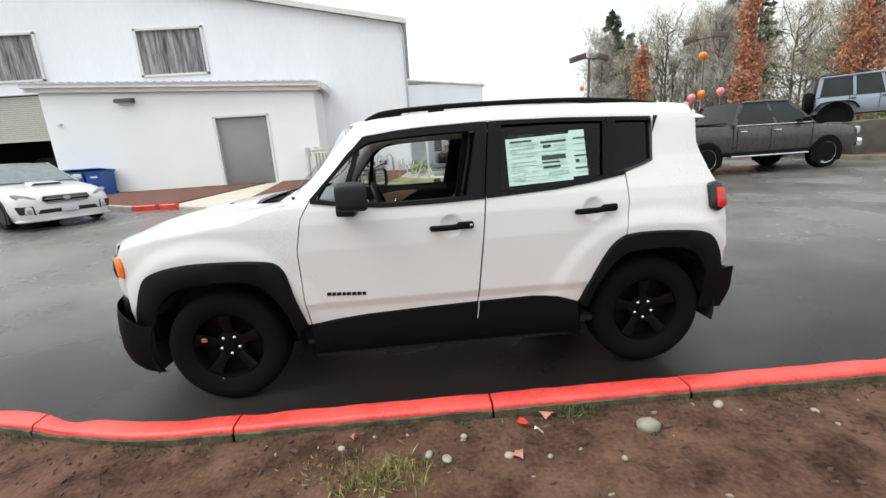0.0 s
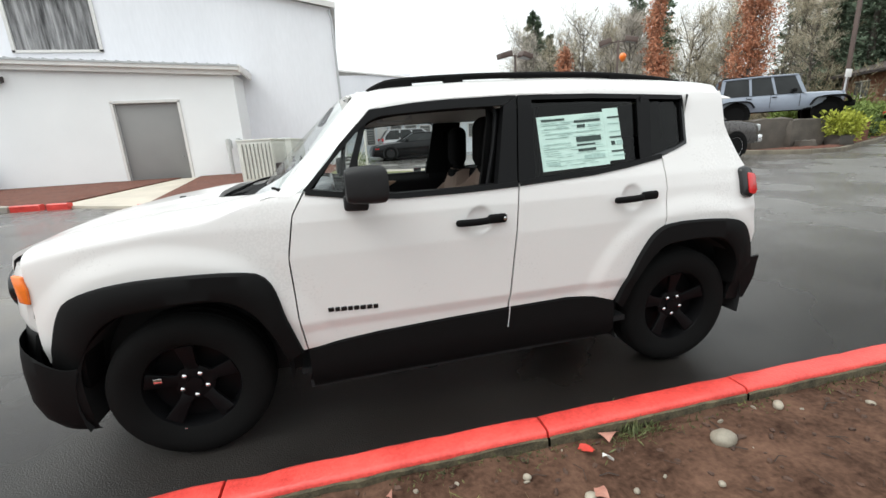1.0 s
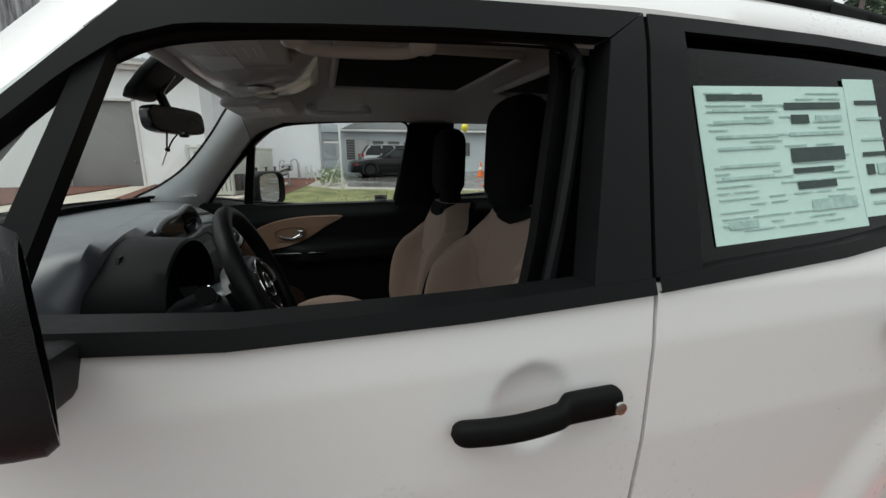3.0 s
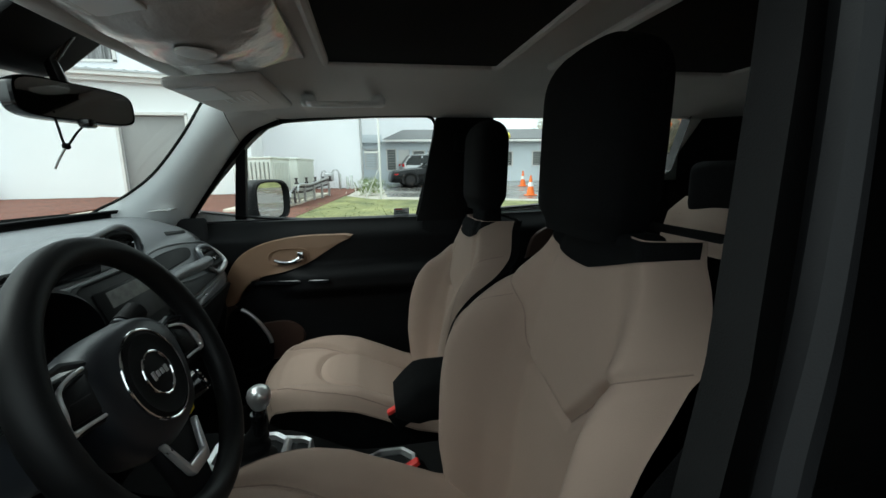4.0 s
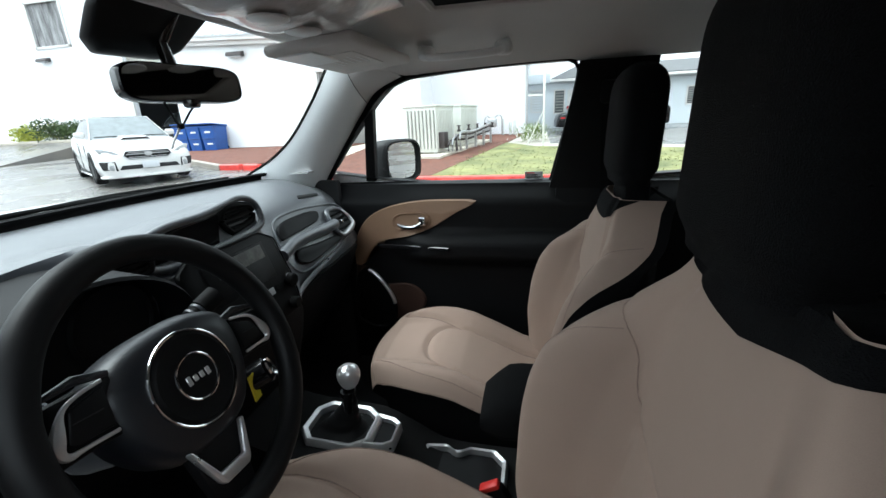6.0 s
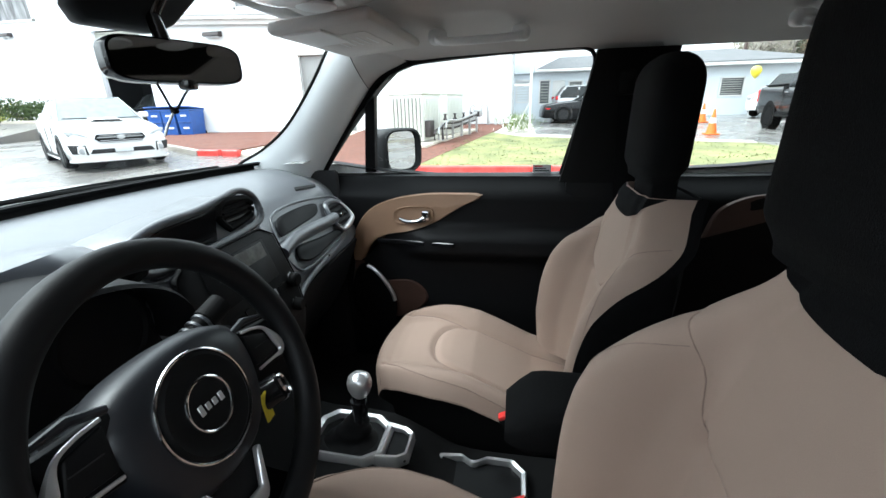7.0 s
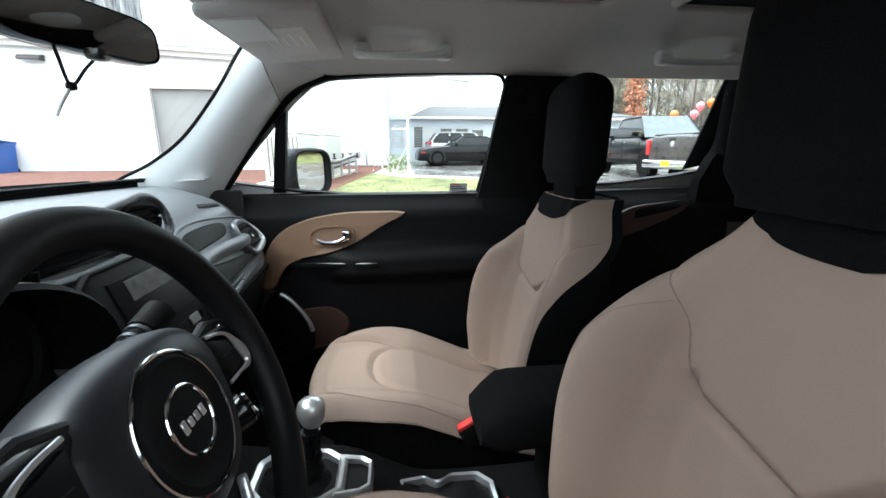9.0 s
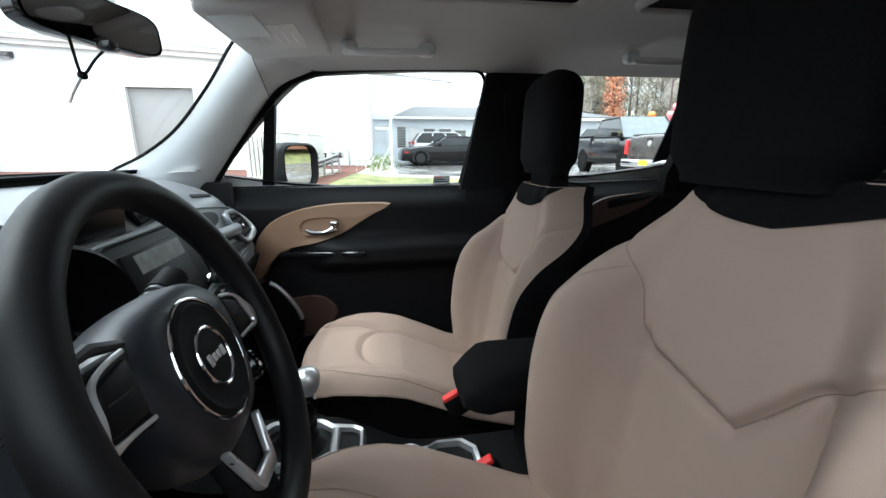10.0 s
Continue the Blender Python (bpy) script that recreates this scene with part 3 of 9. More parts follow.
def half_width(x, z):
    """Half the car's width at a place along it and a height."""
    w = float(np.interp(z, (0.15, 0.3, 0.45, 0.545, 0.59, 0.9, 1.05, 1.12, 1.18, 1.5, 1.56), (0.85, 0.868, 0.882, 0.887, 0.900, 0.897, 0.885, 0.872, 0.852, 0.752, 0.727)))
    if x > 1.3:
        w -= 0.035 * min(1, max(0, (z - 0.9) / 0.4)) * ((x - 1.3) / 1.3) ** 2
    if x > 2.75:
        w -= 0.30 * (x - 2.75) ** 2
    if x < 0.1:
        w -= 0.33 * (0.1 - x) ** 2
    # lips raised round the wheel arches
    for cx in (-0.03, 2.59):
        r = math.hypot((x - cx) * 0.94, max(0.0, z - 0.36))
        w += 0.014 * smoothstep(0.66, 0.56, r) * smoothstep(0.40, 0.5, z)
    for cx, cz in ((1.376, 0.986), (2.213, 1.022)):
        r = math.hypot(x - cx, z - cz) / 0.062
        if r < 1:
            w -= 0.017 * (1 - r * r) ** 0.7
    return w


def skin(G, side, off=0.0):
    """Lay a flat (x, z) grid on the car's flank."""
    G = np.asarray(G, float)
    P = np.zeros((*G.shape[:2], 3))
    for i in range(G.shape[0]):
        for j in range(G.shape[1]):
            x, z = G[i, j]
            P[i, j] = (x, side * (half_width(x, z) + off), z)
    return P


def panel(G, side, off=0.0, thick=0.02):
    return plate(skin(G, side, off), (0, -side * thick, 0))


ARCH_F = [(-0.535, 0.52), (-0.44, 0.745), (-0.34, 0.832), (-0.085, 0.88), (0.288, 0.868), (0.405, 0.81), (0.455, 0.63), (0.50, 0.46)]
ARCH_F_IN = [(-0.40, 0.40), (-0.355, 0.59), (-0.245, 0.71), (-0.11, 0.752), (0.17, 0.762), (0.305, 0.70), (0.385, 0.57), (0.43, 0.42)]
ARCH_R = [(2.125, 0.46), (2.19, 0.61), (2.325, 0.815), (2.47, 0.868), (2.78, 0.858), (2.915, 0.82), (2.98, 0.715), (3.005, 0.585)]
ARCH_R_IN = [(2.17, 0.42), (2.245, 0.60), (2.37, 0.735), (2.49, 0.762), (2.70, 0.76), (2.82, 0.71), (2.885, 0.60), (2.895, 0.46)]
DOOR_BOTTOM = [(0.524, 0.462), (0.70, 0.482), (0.85, 0.495), (1.2, 0.509), (1.507, 0.517)]
REAR_BOTTOM = [(1.517, 0.517), (1.84, 0.522), (2.0, 0.508), (2.12, 0.466)]
BELT_F = [(0.597, 1.178), (0.8, 1.147), (1.0, 1.130), (1.3, 1.130), (1.582, 1.138)]
BELT_R = [(1.590, 1.138), (2.0, 1.160), (2.2, 1.182), (2.42, 1.216)]
DLO_TOP = [(0.912, 1.511), (1.1, 1.535), (1.283, 1.546), (1.635, 1.556), (2.06, 1.551), (2.4, 1.538), (2.647, 1.524)]


def zc(x):
    """Height of the bonnet's middle line."""
    return float(np.interp(x, (-0.78, -0.7, -0.6, -0.45, -0.25, 0.0, 0.3, 0.5), (0.95, 0.995, 1.035, 1.078, 1.118, 1.152, 1.176, 1.184)))


def nose(y):
    return -0.79 + 0.215 * (abs(y) / 0.74) ** 4


def bonnet_z(x, y):
    return zc(x) - 0.028 * (y / 0.66) ** 2


def fender(side):
    rows = []
    for x in np.linspace(-0.555, 0.525, 46):
        zl = float(np.interp(x, *np.array(ARCH_F).T)) if x > -0.535 else 0.52
        zs = zc(x) - 0.10 + 0.088 * smoothstep(0.12, 0.50, x)
        yh = 0.655 - 0.07 * smoothstep(-0.25, -0.56, x)
        zt = bonnet_z(x, yh) - 0.002 + 0.030 * smoothstep(0.15, 0.50, x)
        line = [(half_width(x, z), z) for z in np.linspace(zl, zs, 18)]
        a, b = np.array(line[-1]), np.array((yh, zt))
        c = np.array((a[0] - 0.004, zt - 0.004))
        line += [tuple((1 - t) ** 2 * a + 2 * t * (1 - t) * c + t * t * b) for t in np.linspace(0, 1, 12)[1:]]
        k = smoothstep(0.30, 0.525, x)
        rows.append([(x + k * (float(np.interp(z, (0.46, 0.62, 0.9, 1.083, 1.172, 1.19), (0.5235, 0.506, 0.499, 0.536, 0.590, 0.600))) - 0.531), side * y, z) for y, z in line])
    return plate(rows, (0, -side * 0.02, -0.004))


G = []
for u in np.linspace(0, 1, 30):
    row = []
    for y in np.linspace(-0.652, 0.652, 41):
        lim = 0.655 - 0.07 * smoothstep(-0.25, -0.56, nose(y) * (1 - u) + 0.33 * u)
        yy = y / 0.652 * (lim - 0.005)
        x0, x1 = nose(yy) + 0.012, 0.15 + 0.22 * smoothstep(0.46, 0.62, abs(yy))
        x = x0 + (x1 - x0) * u ** 1.3
        ridge = 0.010 * smoothstep(0.45, 0.36, abs(yy)) * smoothstep(-0.72, -0.45, x)
        row.append((x, yy, bonnet_z(x, yy) + ridge - 0.05 * (1 - smoothstep(0, 0.06, u)) ** 2))
    G.append(row)
part("bonnet", plate(G, (0, 0, -0.02)), PAINT, suv)

for side in (-1, 1):
    part("front_wing", fender(side), PAINT, suv)
    # wheel-arch cladding
    for A, B in ((ARCH_F, ARCH_F_IN), (ARCH_R, ARCH_R_IN)):
        o, i = smoothline(A, 40), smoothline(B, 40)
        rows = []
        for t, off in ((0, -0.004), (0.0, 0.018), (0.08, 0.027), (0.5, 0.030), (0.92, 0.030), (1.0, 0.022), (1.0, -0.03), (1.0, -0.12)):
            rows.append([(p[0], side * (half_width(*p) + off), p[1]) for p in o * (1 - t) + i * t])
        part("arch_cladding", sheet(np.array(rows), flip=side > 0), PLASTIC, suv)
    for cx in (0.0, AXLE_R):
        a = np.linspace(radians(-12), radians(196), 30)
        liner = sheet([[(cx + 0.43 * math.cos(t), side * y, 0.345 + 0.43 * math.sin(t)) for t in a] for y in (0.88, 0.75, 0.60)])
        wall = (np.array([(cx + 0.44 * math.cos(t), side * 0.6, 0.345 + 0.44 * math.sin(t)) for t in a]), [tuple(range(30))])
        part("arch_liner", merge(liner, wall), DARK, suv)
    # sill cladding
    top = along(DOOR_BOTTOM + REAR_BOTTOM, 40)
    rows = []
    for t, off in ((1.0, -0.006), (0.97, 0.012), (0.6, 0.016), (0.25, 0.01), (0.05, -0.02), (0.0, -0.08)):
        rows.append([(x, side * (half_width(x, 0.45) + off), 0.245 + (z - 0.245) * t) for x, z in top])
    part("sill_cladding", sheet(np.array(rows), flip=side < 0), PLASTIC, suv)

    # doors: outer skin, handle, mirror, frame, inner trim as children
    sink = lambda L: [(x, z - (0.026 * smoothstep(1.0, 1.12, z) if side > 0 else 0.0)) for x, z in L]
    BF, BR = sink(BELT_F), sink(BELT_R)
    GF = coons(DOOR_BOTTOM, BF, sink([(0.524, 0.462), (0.507, 0.62), (0.500, 0.9), (0.537, 1.083), (0.597, 1.178)]), sink([(1.507, 0.517), (1.560, 0.93), (1.582, 1.138)]), 110, 76)
    fdoor = part("front_door", panel(GF, side, 0, 0.022), PAINT, suv)
    GR = coons(REAR_BOTTOM, BR, sink([(1.517, 0.517), (1.568, 0.93), (1.590, 1.138)]), sink([(2.12, 0.466), (2.19, 0.61), (2.325, 0.815), (2.40, 0.862), (2.425, 1.05), (2.42, 1.216)]), 90, 76)
    rdoor = part("rear_door", panel(GR, side, 0, 0.022), PAINT, suv)
    # quarter panel and rear pillar
    GQ = coons([(2.405, 0.858), (2.47, 0.868), (2.78, 0.858), (2.915, 0.82), (2.965, 0.715), (2.985, 0.60)], [(2.428, 1.212), (2.52, 1.243), (2.60, 1.272), (2.80, 1.24), (2.955, 1.19)], [(2.405, 0.858), (2.432, 1.05), (2.428, 1.212)], [(2.985, 0.60), (3.033, 0.75), (3.03, 1.0), (2.995, 1.1), (2.955, 1.19)], 50, 40)
    GP = coons([(2.60, 1.272), (2.80, 1.24), (2.955, 1.19)], [(2.622, 1.529), (2.77, 1.54), (2.915, 1.535)], [(2.60, 1.272), (2.620, 1.40), (2.622, 1.529)], [(2.955, 1.19), (2.90, 1.36), (2.915, 1.535)], 30, 24)
    part("rear_quarter", merge(panel(GQ, side, 0, 0.02), panel(GP, side, 0, 0.02)), PAINT, suv)

    def strip(name, outer, inner, off0, off1, material, parent, label="", n=40):
        o, i = along(outer, n), along(inner, n)
        rows = [[(p[0], side * (half_width(*p) + off0), p[1]) for p in o], [(p[0], side * (half_width(*p) + off1), p[1]) for p in o], [(p[0], side * (half_width(*p) + off1), p[1]) for p in i], [(p[0], side * (half_width(*p) - 0.05), p[1]) for p in i]]
        return part(name, sheet(np.array(rows), flip=side > 0), material, parent, label)

    # black window surrounds
    strip("belt_moulding", [(max(x, 0.592), z - 0.014) for x, z in BF], [(max(x, 0.598), z + 0.010) for x, z in BF], -0.004, 0.007, SATIN_BLACK, fdoor)
    strip("belt_moulding", [(x, z - 0.012) for x, z in BR], [(x, z + 0.012) for x, z in BR], -0.004, 0.007, SATIN_BLACK, rdoor)
    head = DLO_TOP[:4]
    strip("window_frame", [(0.590, 1.183)] + head, [(0.612, 1.176), (0.70, 1.272), (0.78, 1.352), (0.85, 1.420), (0.905, 1.462), (0.965, 1.483), (1.12, 1.494), (1.30, 1.503), (1.56, 1.508)], -0.004, 0.004, SATIN_BLACK, fdoor)
    strip("window_frame", [(1.641, 1.556), (2.06, 1.551), (2.4, 1.538), (2.624, 1.528)], [(1.71, 1.530), (2.06, 1.528), (2.36, 1.516), (2.60, 1.506)], -0.004, 0.004, SATIN_BLACK, rdoor)
    strip("pillar_cover", [(1.633, 1.554), (1.578, 1.148)], [(1.560, 1.505), (1.478, 1.145)], -0.004, 0.005, SATIN_BLACK, fdoor)
    strip("pillar_cover", [(1.641, 1.554), (1.586, 1.148)], [(1.712, 1.545), (1.675, 1.146)], -0.004, 0.005, SATIN_BLACK, rdoor)
    strip("rear_post", [(2.325, 1.537), (2.285, 1.19)], [(2.402, 1.533), (2.362, 1.206)], -0.004, 0.003, SATIN_BLACK, rdoor)
    strip("quarter_surround", [(2.624, 1.528), (2.602, 1.272), (2.52, 1.242), (2.36, 1.206)], [(2.608, 1.510), (2.588, 1.284), (2.515, 1.256), (2.365, 1.222)], -0.004, 0.004, GLOSS_BLACK, suv)
    # quarter light bar
    bar_ends = ((0.798, 1.440), (0.735, 1.12), (0.836, 1.475), (0.775, 1.12)) if side > 0 else ((0.868, 1.455), (0.755, 1.16), (0.900, 1.475), (0.788, 1.155))
    bar = skin([along(bar_ends[:2], 10), along(bar_ends[2:], 10)], side, -0.004)
    part("quarter_bar", plate(bar, (0, -side * 0.03, 0)), SATIN_BLACK, fdoor)
    tri = skin(coons([(0.60, 1.17), (0.775, 1.16)], [(0.865, 1.455), (0.885, 1.465)], [(0.60, 1.17), (0.865, 1.455)], [(0.775, 1.16), (0.885, 1.465)], 8, 8), side, -0.016)
    part("quarter_glass", sheet(tri), GLASS, fdoor).visible_shadow = False
    if side > 0:
        win = skin(coons([(0.775, 1.12), (1.54, 1.12)], [(0.89, 1.50), (1.60, 1.52)], [(0.775, 1.12), (0.89, 1.50)], [(1.54, 1.12), (1.60, 1.52)], 14, 10), side, -0.018)
        part("window_glass", sheet(win), GLASS, fdoor).visible_shadow = False
    win = skin(coons([(1.66, 1.13), (2.31, 1.18)], [(1.70, 1.552), (2.36, 1.54)], [(1.66, 1.13), (1.70, 1.552)], [(2.31, 1.18), (2.36, 1.54)], 14, 10), side, -0.018)
    part("window_glass", sheet(win), GLASS if side > 0 else TINT, rdoor).visible_shadow = False
    win = skin(coons([(2.355, 1.20), (2.60, 1.27)], [(2.395, 1.53), (2.62, 1.53)], [(2.355, 1.20), (2.395, 1.53)], [(2.60, 1.27), (2.62, 1.53)], 8, 8), side, -0.014)
    part("quarter_window", sheet(win), GLASS if side > 0 else TINT, suv, "small rear quarter glass").visible_shadow = False

    # pull handles
    for door, x0, x1, z0, z1 in ((fdoor, 1.250, 1.506, 0.984, 0.984), (rdoor, 2.088, 2.342, 1.019, 1.025)):
        rows = []
        yb = half_width((x0 + x1) / 2, 0.93)
        for t in np.concatenate([np.linspace(0, 0.08, 6), np.linspace(0.12, 0.58, 9), np.linspace(0.61, 0.66, 5), np.linspace(0.70, 0.94, 7), np.linspace(0.955, 1, 6)]):
            x = x0 + (x1 - x0) * t
            block = smoothstep(0.60, 0.67, t)
            end = math.sqrt(max(0.0, 1 - max((0.08 - t) / 0.08, (t - 0.94) / 0.06, 0.0) ** 2))
            z = z0 + (z1 - z0) * t - 0.004 + 0.006 * block
            grow = (0.0165 + 0.0055 * block) * end
            y = yb + 0.018 + 0.012 * math.sin(math.pi * min(1.0, t / 0.7)) * (1 - block)
            rows.append([(x, side * (y + 0.014 * end * math.copysign(abs(math.cos(q)) ** 0.7, math.cos(q))), z + grow * math.copysign(abs(math.sin(q)) ** 0.7, math.sin(q))) for q in np.linspace(0, 2 * np.pi, 16, endpoint=False)])
        h = part("door_handle", sheet(np.array(rows), wrap_v=True, flip=side < 0), PLASTIC, door, "black grained pull handle")
        if x0 < 2 and side < 0:
            part("key_cylinder", lathe([(0.009, 0), (0.009, 0.004), (0.006, 0.005)], 16, pose(1.487, -0.928, 0.987, 90, 0, 0)), CHROME, door, "chrome key cylinder")

    # wing mirror
    shell = []
    zm, tall, cant = (1.184, 1.08, 0.85) if side > 0 else (1.200, 0.93, 0.55)
    for t, rx, rz in ((-0.085, 0.02, 0.05), (-0.08, 0.055, 0.07), (-0.064, 0.072, 0.079), (-0.03, 0.082, 0.083), (0.0, 0.086, 0.084), (0.012, 0.087, 0.083), (0.018, 0.082, 0.077)):
        shell.append([(0.8305 + 1.3 * t if side > 0 else 0.880 + 1.35 * t, side * (0.995 + 0.80 * rx * math.copysign(abs(math.cos(a)) ** 0.5, math.cos(a))), zm + tall * rz * math.copysign(abs(math.sin(a)) ** 0.5, math.sin(a))) for a in np.linspace(0, 2 * np.pi, 32, endpoint=False)])
    shell = np.array(shell)
    for k, w in enumerate((0, 0, 0.15, 0.35, 0.5, 0.55, 0.55)):
        shell[k, :, 0] += w * cant / 0.55 * (side * shell[k, :, 1] - 0.995)
    v, fq = sheet(shell, wrap_v=True, flip=side < 0)
    fq = fq + [tuple(range(32))]
    mirror = part("wing_mirror", (v, fq), MIRROR_SHELL, suv, "black plastic door mirror")
    inset = np.array([shell[-1], shell[-1] * 0.93 + 0.07 * np.array((0.8539 if side > 0 else 0.9043, side * 0.995, zm))])
    rimv, rimf = sheet(inset, wrap_v=True, flip=side < 0)
    part("mirror_rim", (rimv, rimf), GLOSS_BLACK, mirror)
    gl = inset[1].copy()
    gl[:, 0] = (0.8415 if side > 0 else 0.9008) + (0.70 if side > 0 else cant) * (side * gl[:, 1] - 0.995)
    part("mirror_glass", (gl, [tuple(range(32))]), MIRROR, mirror, "silvered mirror glass", 0)
    foot = prism([(0.755, 1.088), (0.855, 1.082), (0.865, 1.145), (0.755, 1.15)], 0.13, lambda a, b, c: (a - (0.05 if side > 0 else 0.0), side * (0.855 + c), b + 0.06 * c - (0.055 if side > 0 else 0.0)), 0.012, 2)
    part("mirror_foot", foot, MIRROR_SHELL, mirror)

    # tail lamp and marker lamp
    q = [(2.905, 0.975), (2.955, 0.950), (3.005, 0.975), (3.000, 1.105), (2.965, 1.130), (2.905, 1.115)]
    lampb = prism(q, 0.06, lambda a, b, c: (a + 0.012, side * (half_width(a, b) - 0.035 + c), b), 0.014, 2)
    tl = part("tail_lamp", lampb, GLOSS_BLACK, suv)
    part("red_lens", prism([(2.94, 0.98), (2.985, 0.970), (3.010, 0.99), (3.006, 1.085), (2.945, 1.095)], 0.05, lambda a, b, c: (a + 0.014, side * (half_width(a, b) - 0.018 + c), b), 0.01, 2), RED_LENS, tl, "red tail lamp lens")
    mk = prism([(-0.605, 0.80), (-0.555, 0.79), (-0.548, 0.86), (-0.56, 0.915), (-0.61, 0.92)], 0.028, lambda a, b, c: (a, side * (half_width(a, b) - 0.014 + c), b), 0.01, 2)
    part("side_marker", mk, AMBER, suv, "amber side marker lamp")
    # roof rail
    rail = smoothline([(0.925, side * 0.60, 1.600), (0.98, side * 0.603, 1.628), (1.05, side * 0.607, 1.644), (1.25, side * 0.612, 1.656), (1.6, side * 0.612, 1.663), (2.1, side * 0.602, 1.658), (2.45, side * 0.59, 1.638), (2.66, side * 0.582, 1.612), (2.80, side * 0.578, 1.580)], 60)
    rr = part("roof_rail", tube(rail, 0.0155, 10, squash=1.0), PLASTIC, suv, "black roof rail")
    for x0, x1 in ((0.97, 1.13), (1.31, 1.40), (2.24, 2.36), (2.60, 2.77)):
        k = [p for p in rail if x0 - 0.02 <= p[0] <= x1 + 0.02]
        foot = [[(p[0], p[1] - 0.018, 1.575), (p[0], p[1] - 0.016, p[2]), (p[0], p[1] + 0.016, p[2]), (p[0], p[1] + 0.018, 1.575)] for p in k]
        v, fq = sheet(np.array(foot))
        fq = fq + [(0, 1, 2, 3), (len(v) - 1, len(v) - 2, len(v) - 3, len(v) - 4)]
        part("rail_foot", (v, fq), PLASTIC, rr)

# front: grille, lamps, bumpers
ys = np.linspace(-0.735, 0.735, 50)
face = [[(nose(y) + dx, y, z) for y in ys] for z, dx in ((0.66, 0.0), (0.72, -0.015), (0.80, -0.004), (0.88, 0.002), (0.945, 0.004))]
face = [[(x + (0.03 if k == 4 else 0), y, min(z, bonnet_z(nose(y), y) - 0.02)) for x, y, z in r] for k, r in enumerate(face)]
nosepart = part("nose_panel", plate(face, (0.02, 0, 0)), PAINT, suv)
low = [[(nose(y) + dx, y * w, z) for y in ys] for z, dx, w in ((0.265, 0.14, 0.94), (0.285, 0.06, 0.98), (0.38, -0.025, 1.0), (0.55, -0.035, 1.0), (0.645, -0.01, 1.0), (0.66, 0.01, 1.0))]
part("front_bumper", plate(low, (0.02, 0, 0)), PLASTIC, suv, "black lower bumper")
for k in range(7):
    y = (k - 3) * 0.098
    slot = prism([(y - 0.032, 0.745), (y + 0.032, 0.745), (y + 0.034, 0.875), (y - 0.034, 0.875)], 0.016, lambda a, b, c: (nose(a) - 0.018 + c, a, b), 0.004, 1)
    part("grille_slot", slot, GLOSS_BLACK, nosepart)
for s in (-1, 1):
    hl = part("headlamp", lathe([(0.096, 0), (0.1, 0.02), (0.085, 0.03), (0.05, 0.036), (0.0, 0.038)], 28, pose(nose(0.5) + 0.055, s * 0.5, 0.815, 0, -90, 0)), CLEAR_LENS, suv, "round clear headlamp")
    part("headlamp_ring", lathe([(0.094, 0.018), (0.104, 0.03), (0.110, 0.02), (0.110, 0.0)], 28, pose(nose(0.5) + 0.052, s * 0.5, 0.815, 0, -90, 0), cap=False), GLOSS_BLACK, hl)
    # bumper corner, swept from the wheel opening round to the front
    plan = smoothline([(-0.395, 0.872), (-0.47, 0.874), (-0.545, 0.866), (-0.605, 0.832), (-0.655, 0.765), (-0.70, 0.67), (-0.735, 0.56)], 26)
    rows = []
    for z, d in ((0.205, 0.085), (0.225, 0.050), (0.28, 0.018), (0.38, 0.0), (0.50, 0.0), (0.58, 0.006), (0.645, 0.016)):
        low = [smoothstep(-0.70, -0.42, x) for x, y in plan]
        rows.append([(x + d * smoothstep(-0.42, -0.56, x), s * (y - 0.6 * d), min(z, 0.655 - 0.135 * q) + (0.0 if z > 0.3 else 0.02 * (1 - q))) for (x, y), q in zip(plan, low)])
    part("bumper_corner", sheet(np.array(rows), flip=s > 0), PLASTIC, suv)

# cowl, windscreen, roof
def glass_foot(y):
    """Where the windscreen's lower edge stands across the car."""
    return 0.475 - 0.15 * (1 - (y / 0.735) ** 2)


cw = [[((0.12 + 0.03 * (y / 0.6) ** 2) * (1 - f) + (glass_foot(y) + 0.004) * f, y, z - 0.028 * (1 - f) * (y / 0.66) ** 2) for y in np.linspace(-0.60, 0.60, 30)] for f, z in ((0.0, 1.140), (0.3, 1.144), (0.6, 1.156), (0.85, 1.170), (1.0, 1.178))]
cowl = part("cowl_panel", plate(cw, (0, 0, -0.03)), PLASTIC, suv, "black plastic scuttle")
for k in range(9):
    part("cowl_rib", tube([(0.15, -0.5 + 0.02 * k, 1.130), (0.27, -0.46 + 0.115 * k, 1.150)], 0.006, 5), PLASTIC, cowl)
part("washer_jet", box(-0.06, -0.30, 1.146, 0.03, 0.02, 0.014, 0.004), PLASTIC, suv)
WS = []
for t in np.linspace(0, 1, 14):
    row = []
    for s in np.linspace(-1, 1, 25):
        yb, yt = 0.735 * s, 0.615 * s
        a = np.array((0.475 - 0.15 * (1 - s * s), yb, 1.183))
        b = np.array((0.855 - 0.085 * (1 - s * s), yt, 1.592 + 0.012 * (1 - s * s)))
        p = a * (1 - t) + b * t
        p[2] += 0.014 * math.sin(math.pi * t)
        row.append(p)
    WS.append(row)
WS = np.array(WS)
part("windscreen", sheet(WS), SCREEN_GLASS, suv).visible_shadow = False
part("windscreen_seal", tube([WS[0][j] + (0.004, 0, 0.0) for j in range(25)], 0.007, 6), RUBBER, suv)
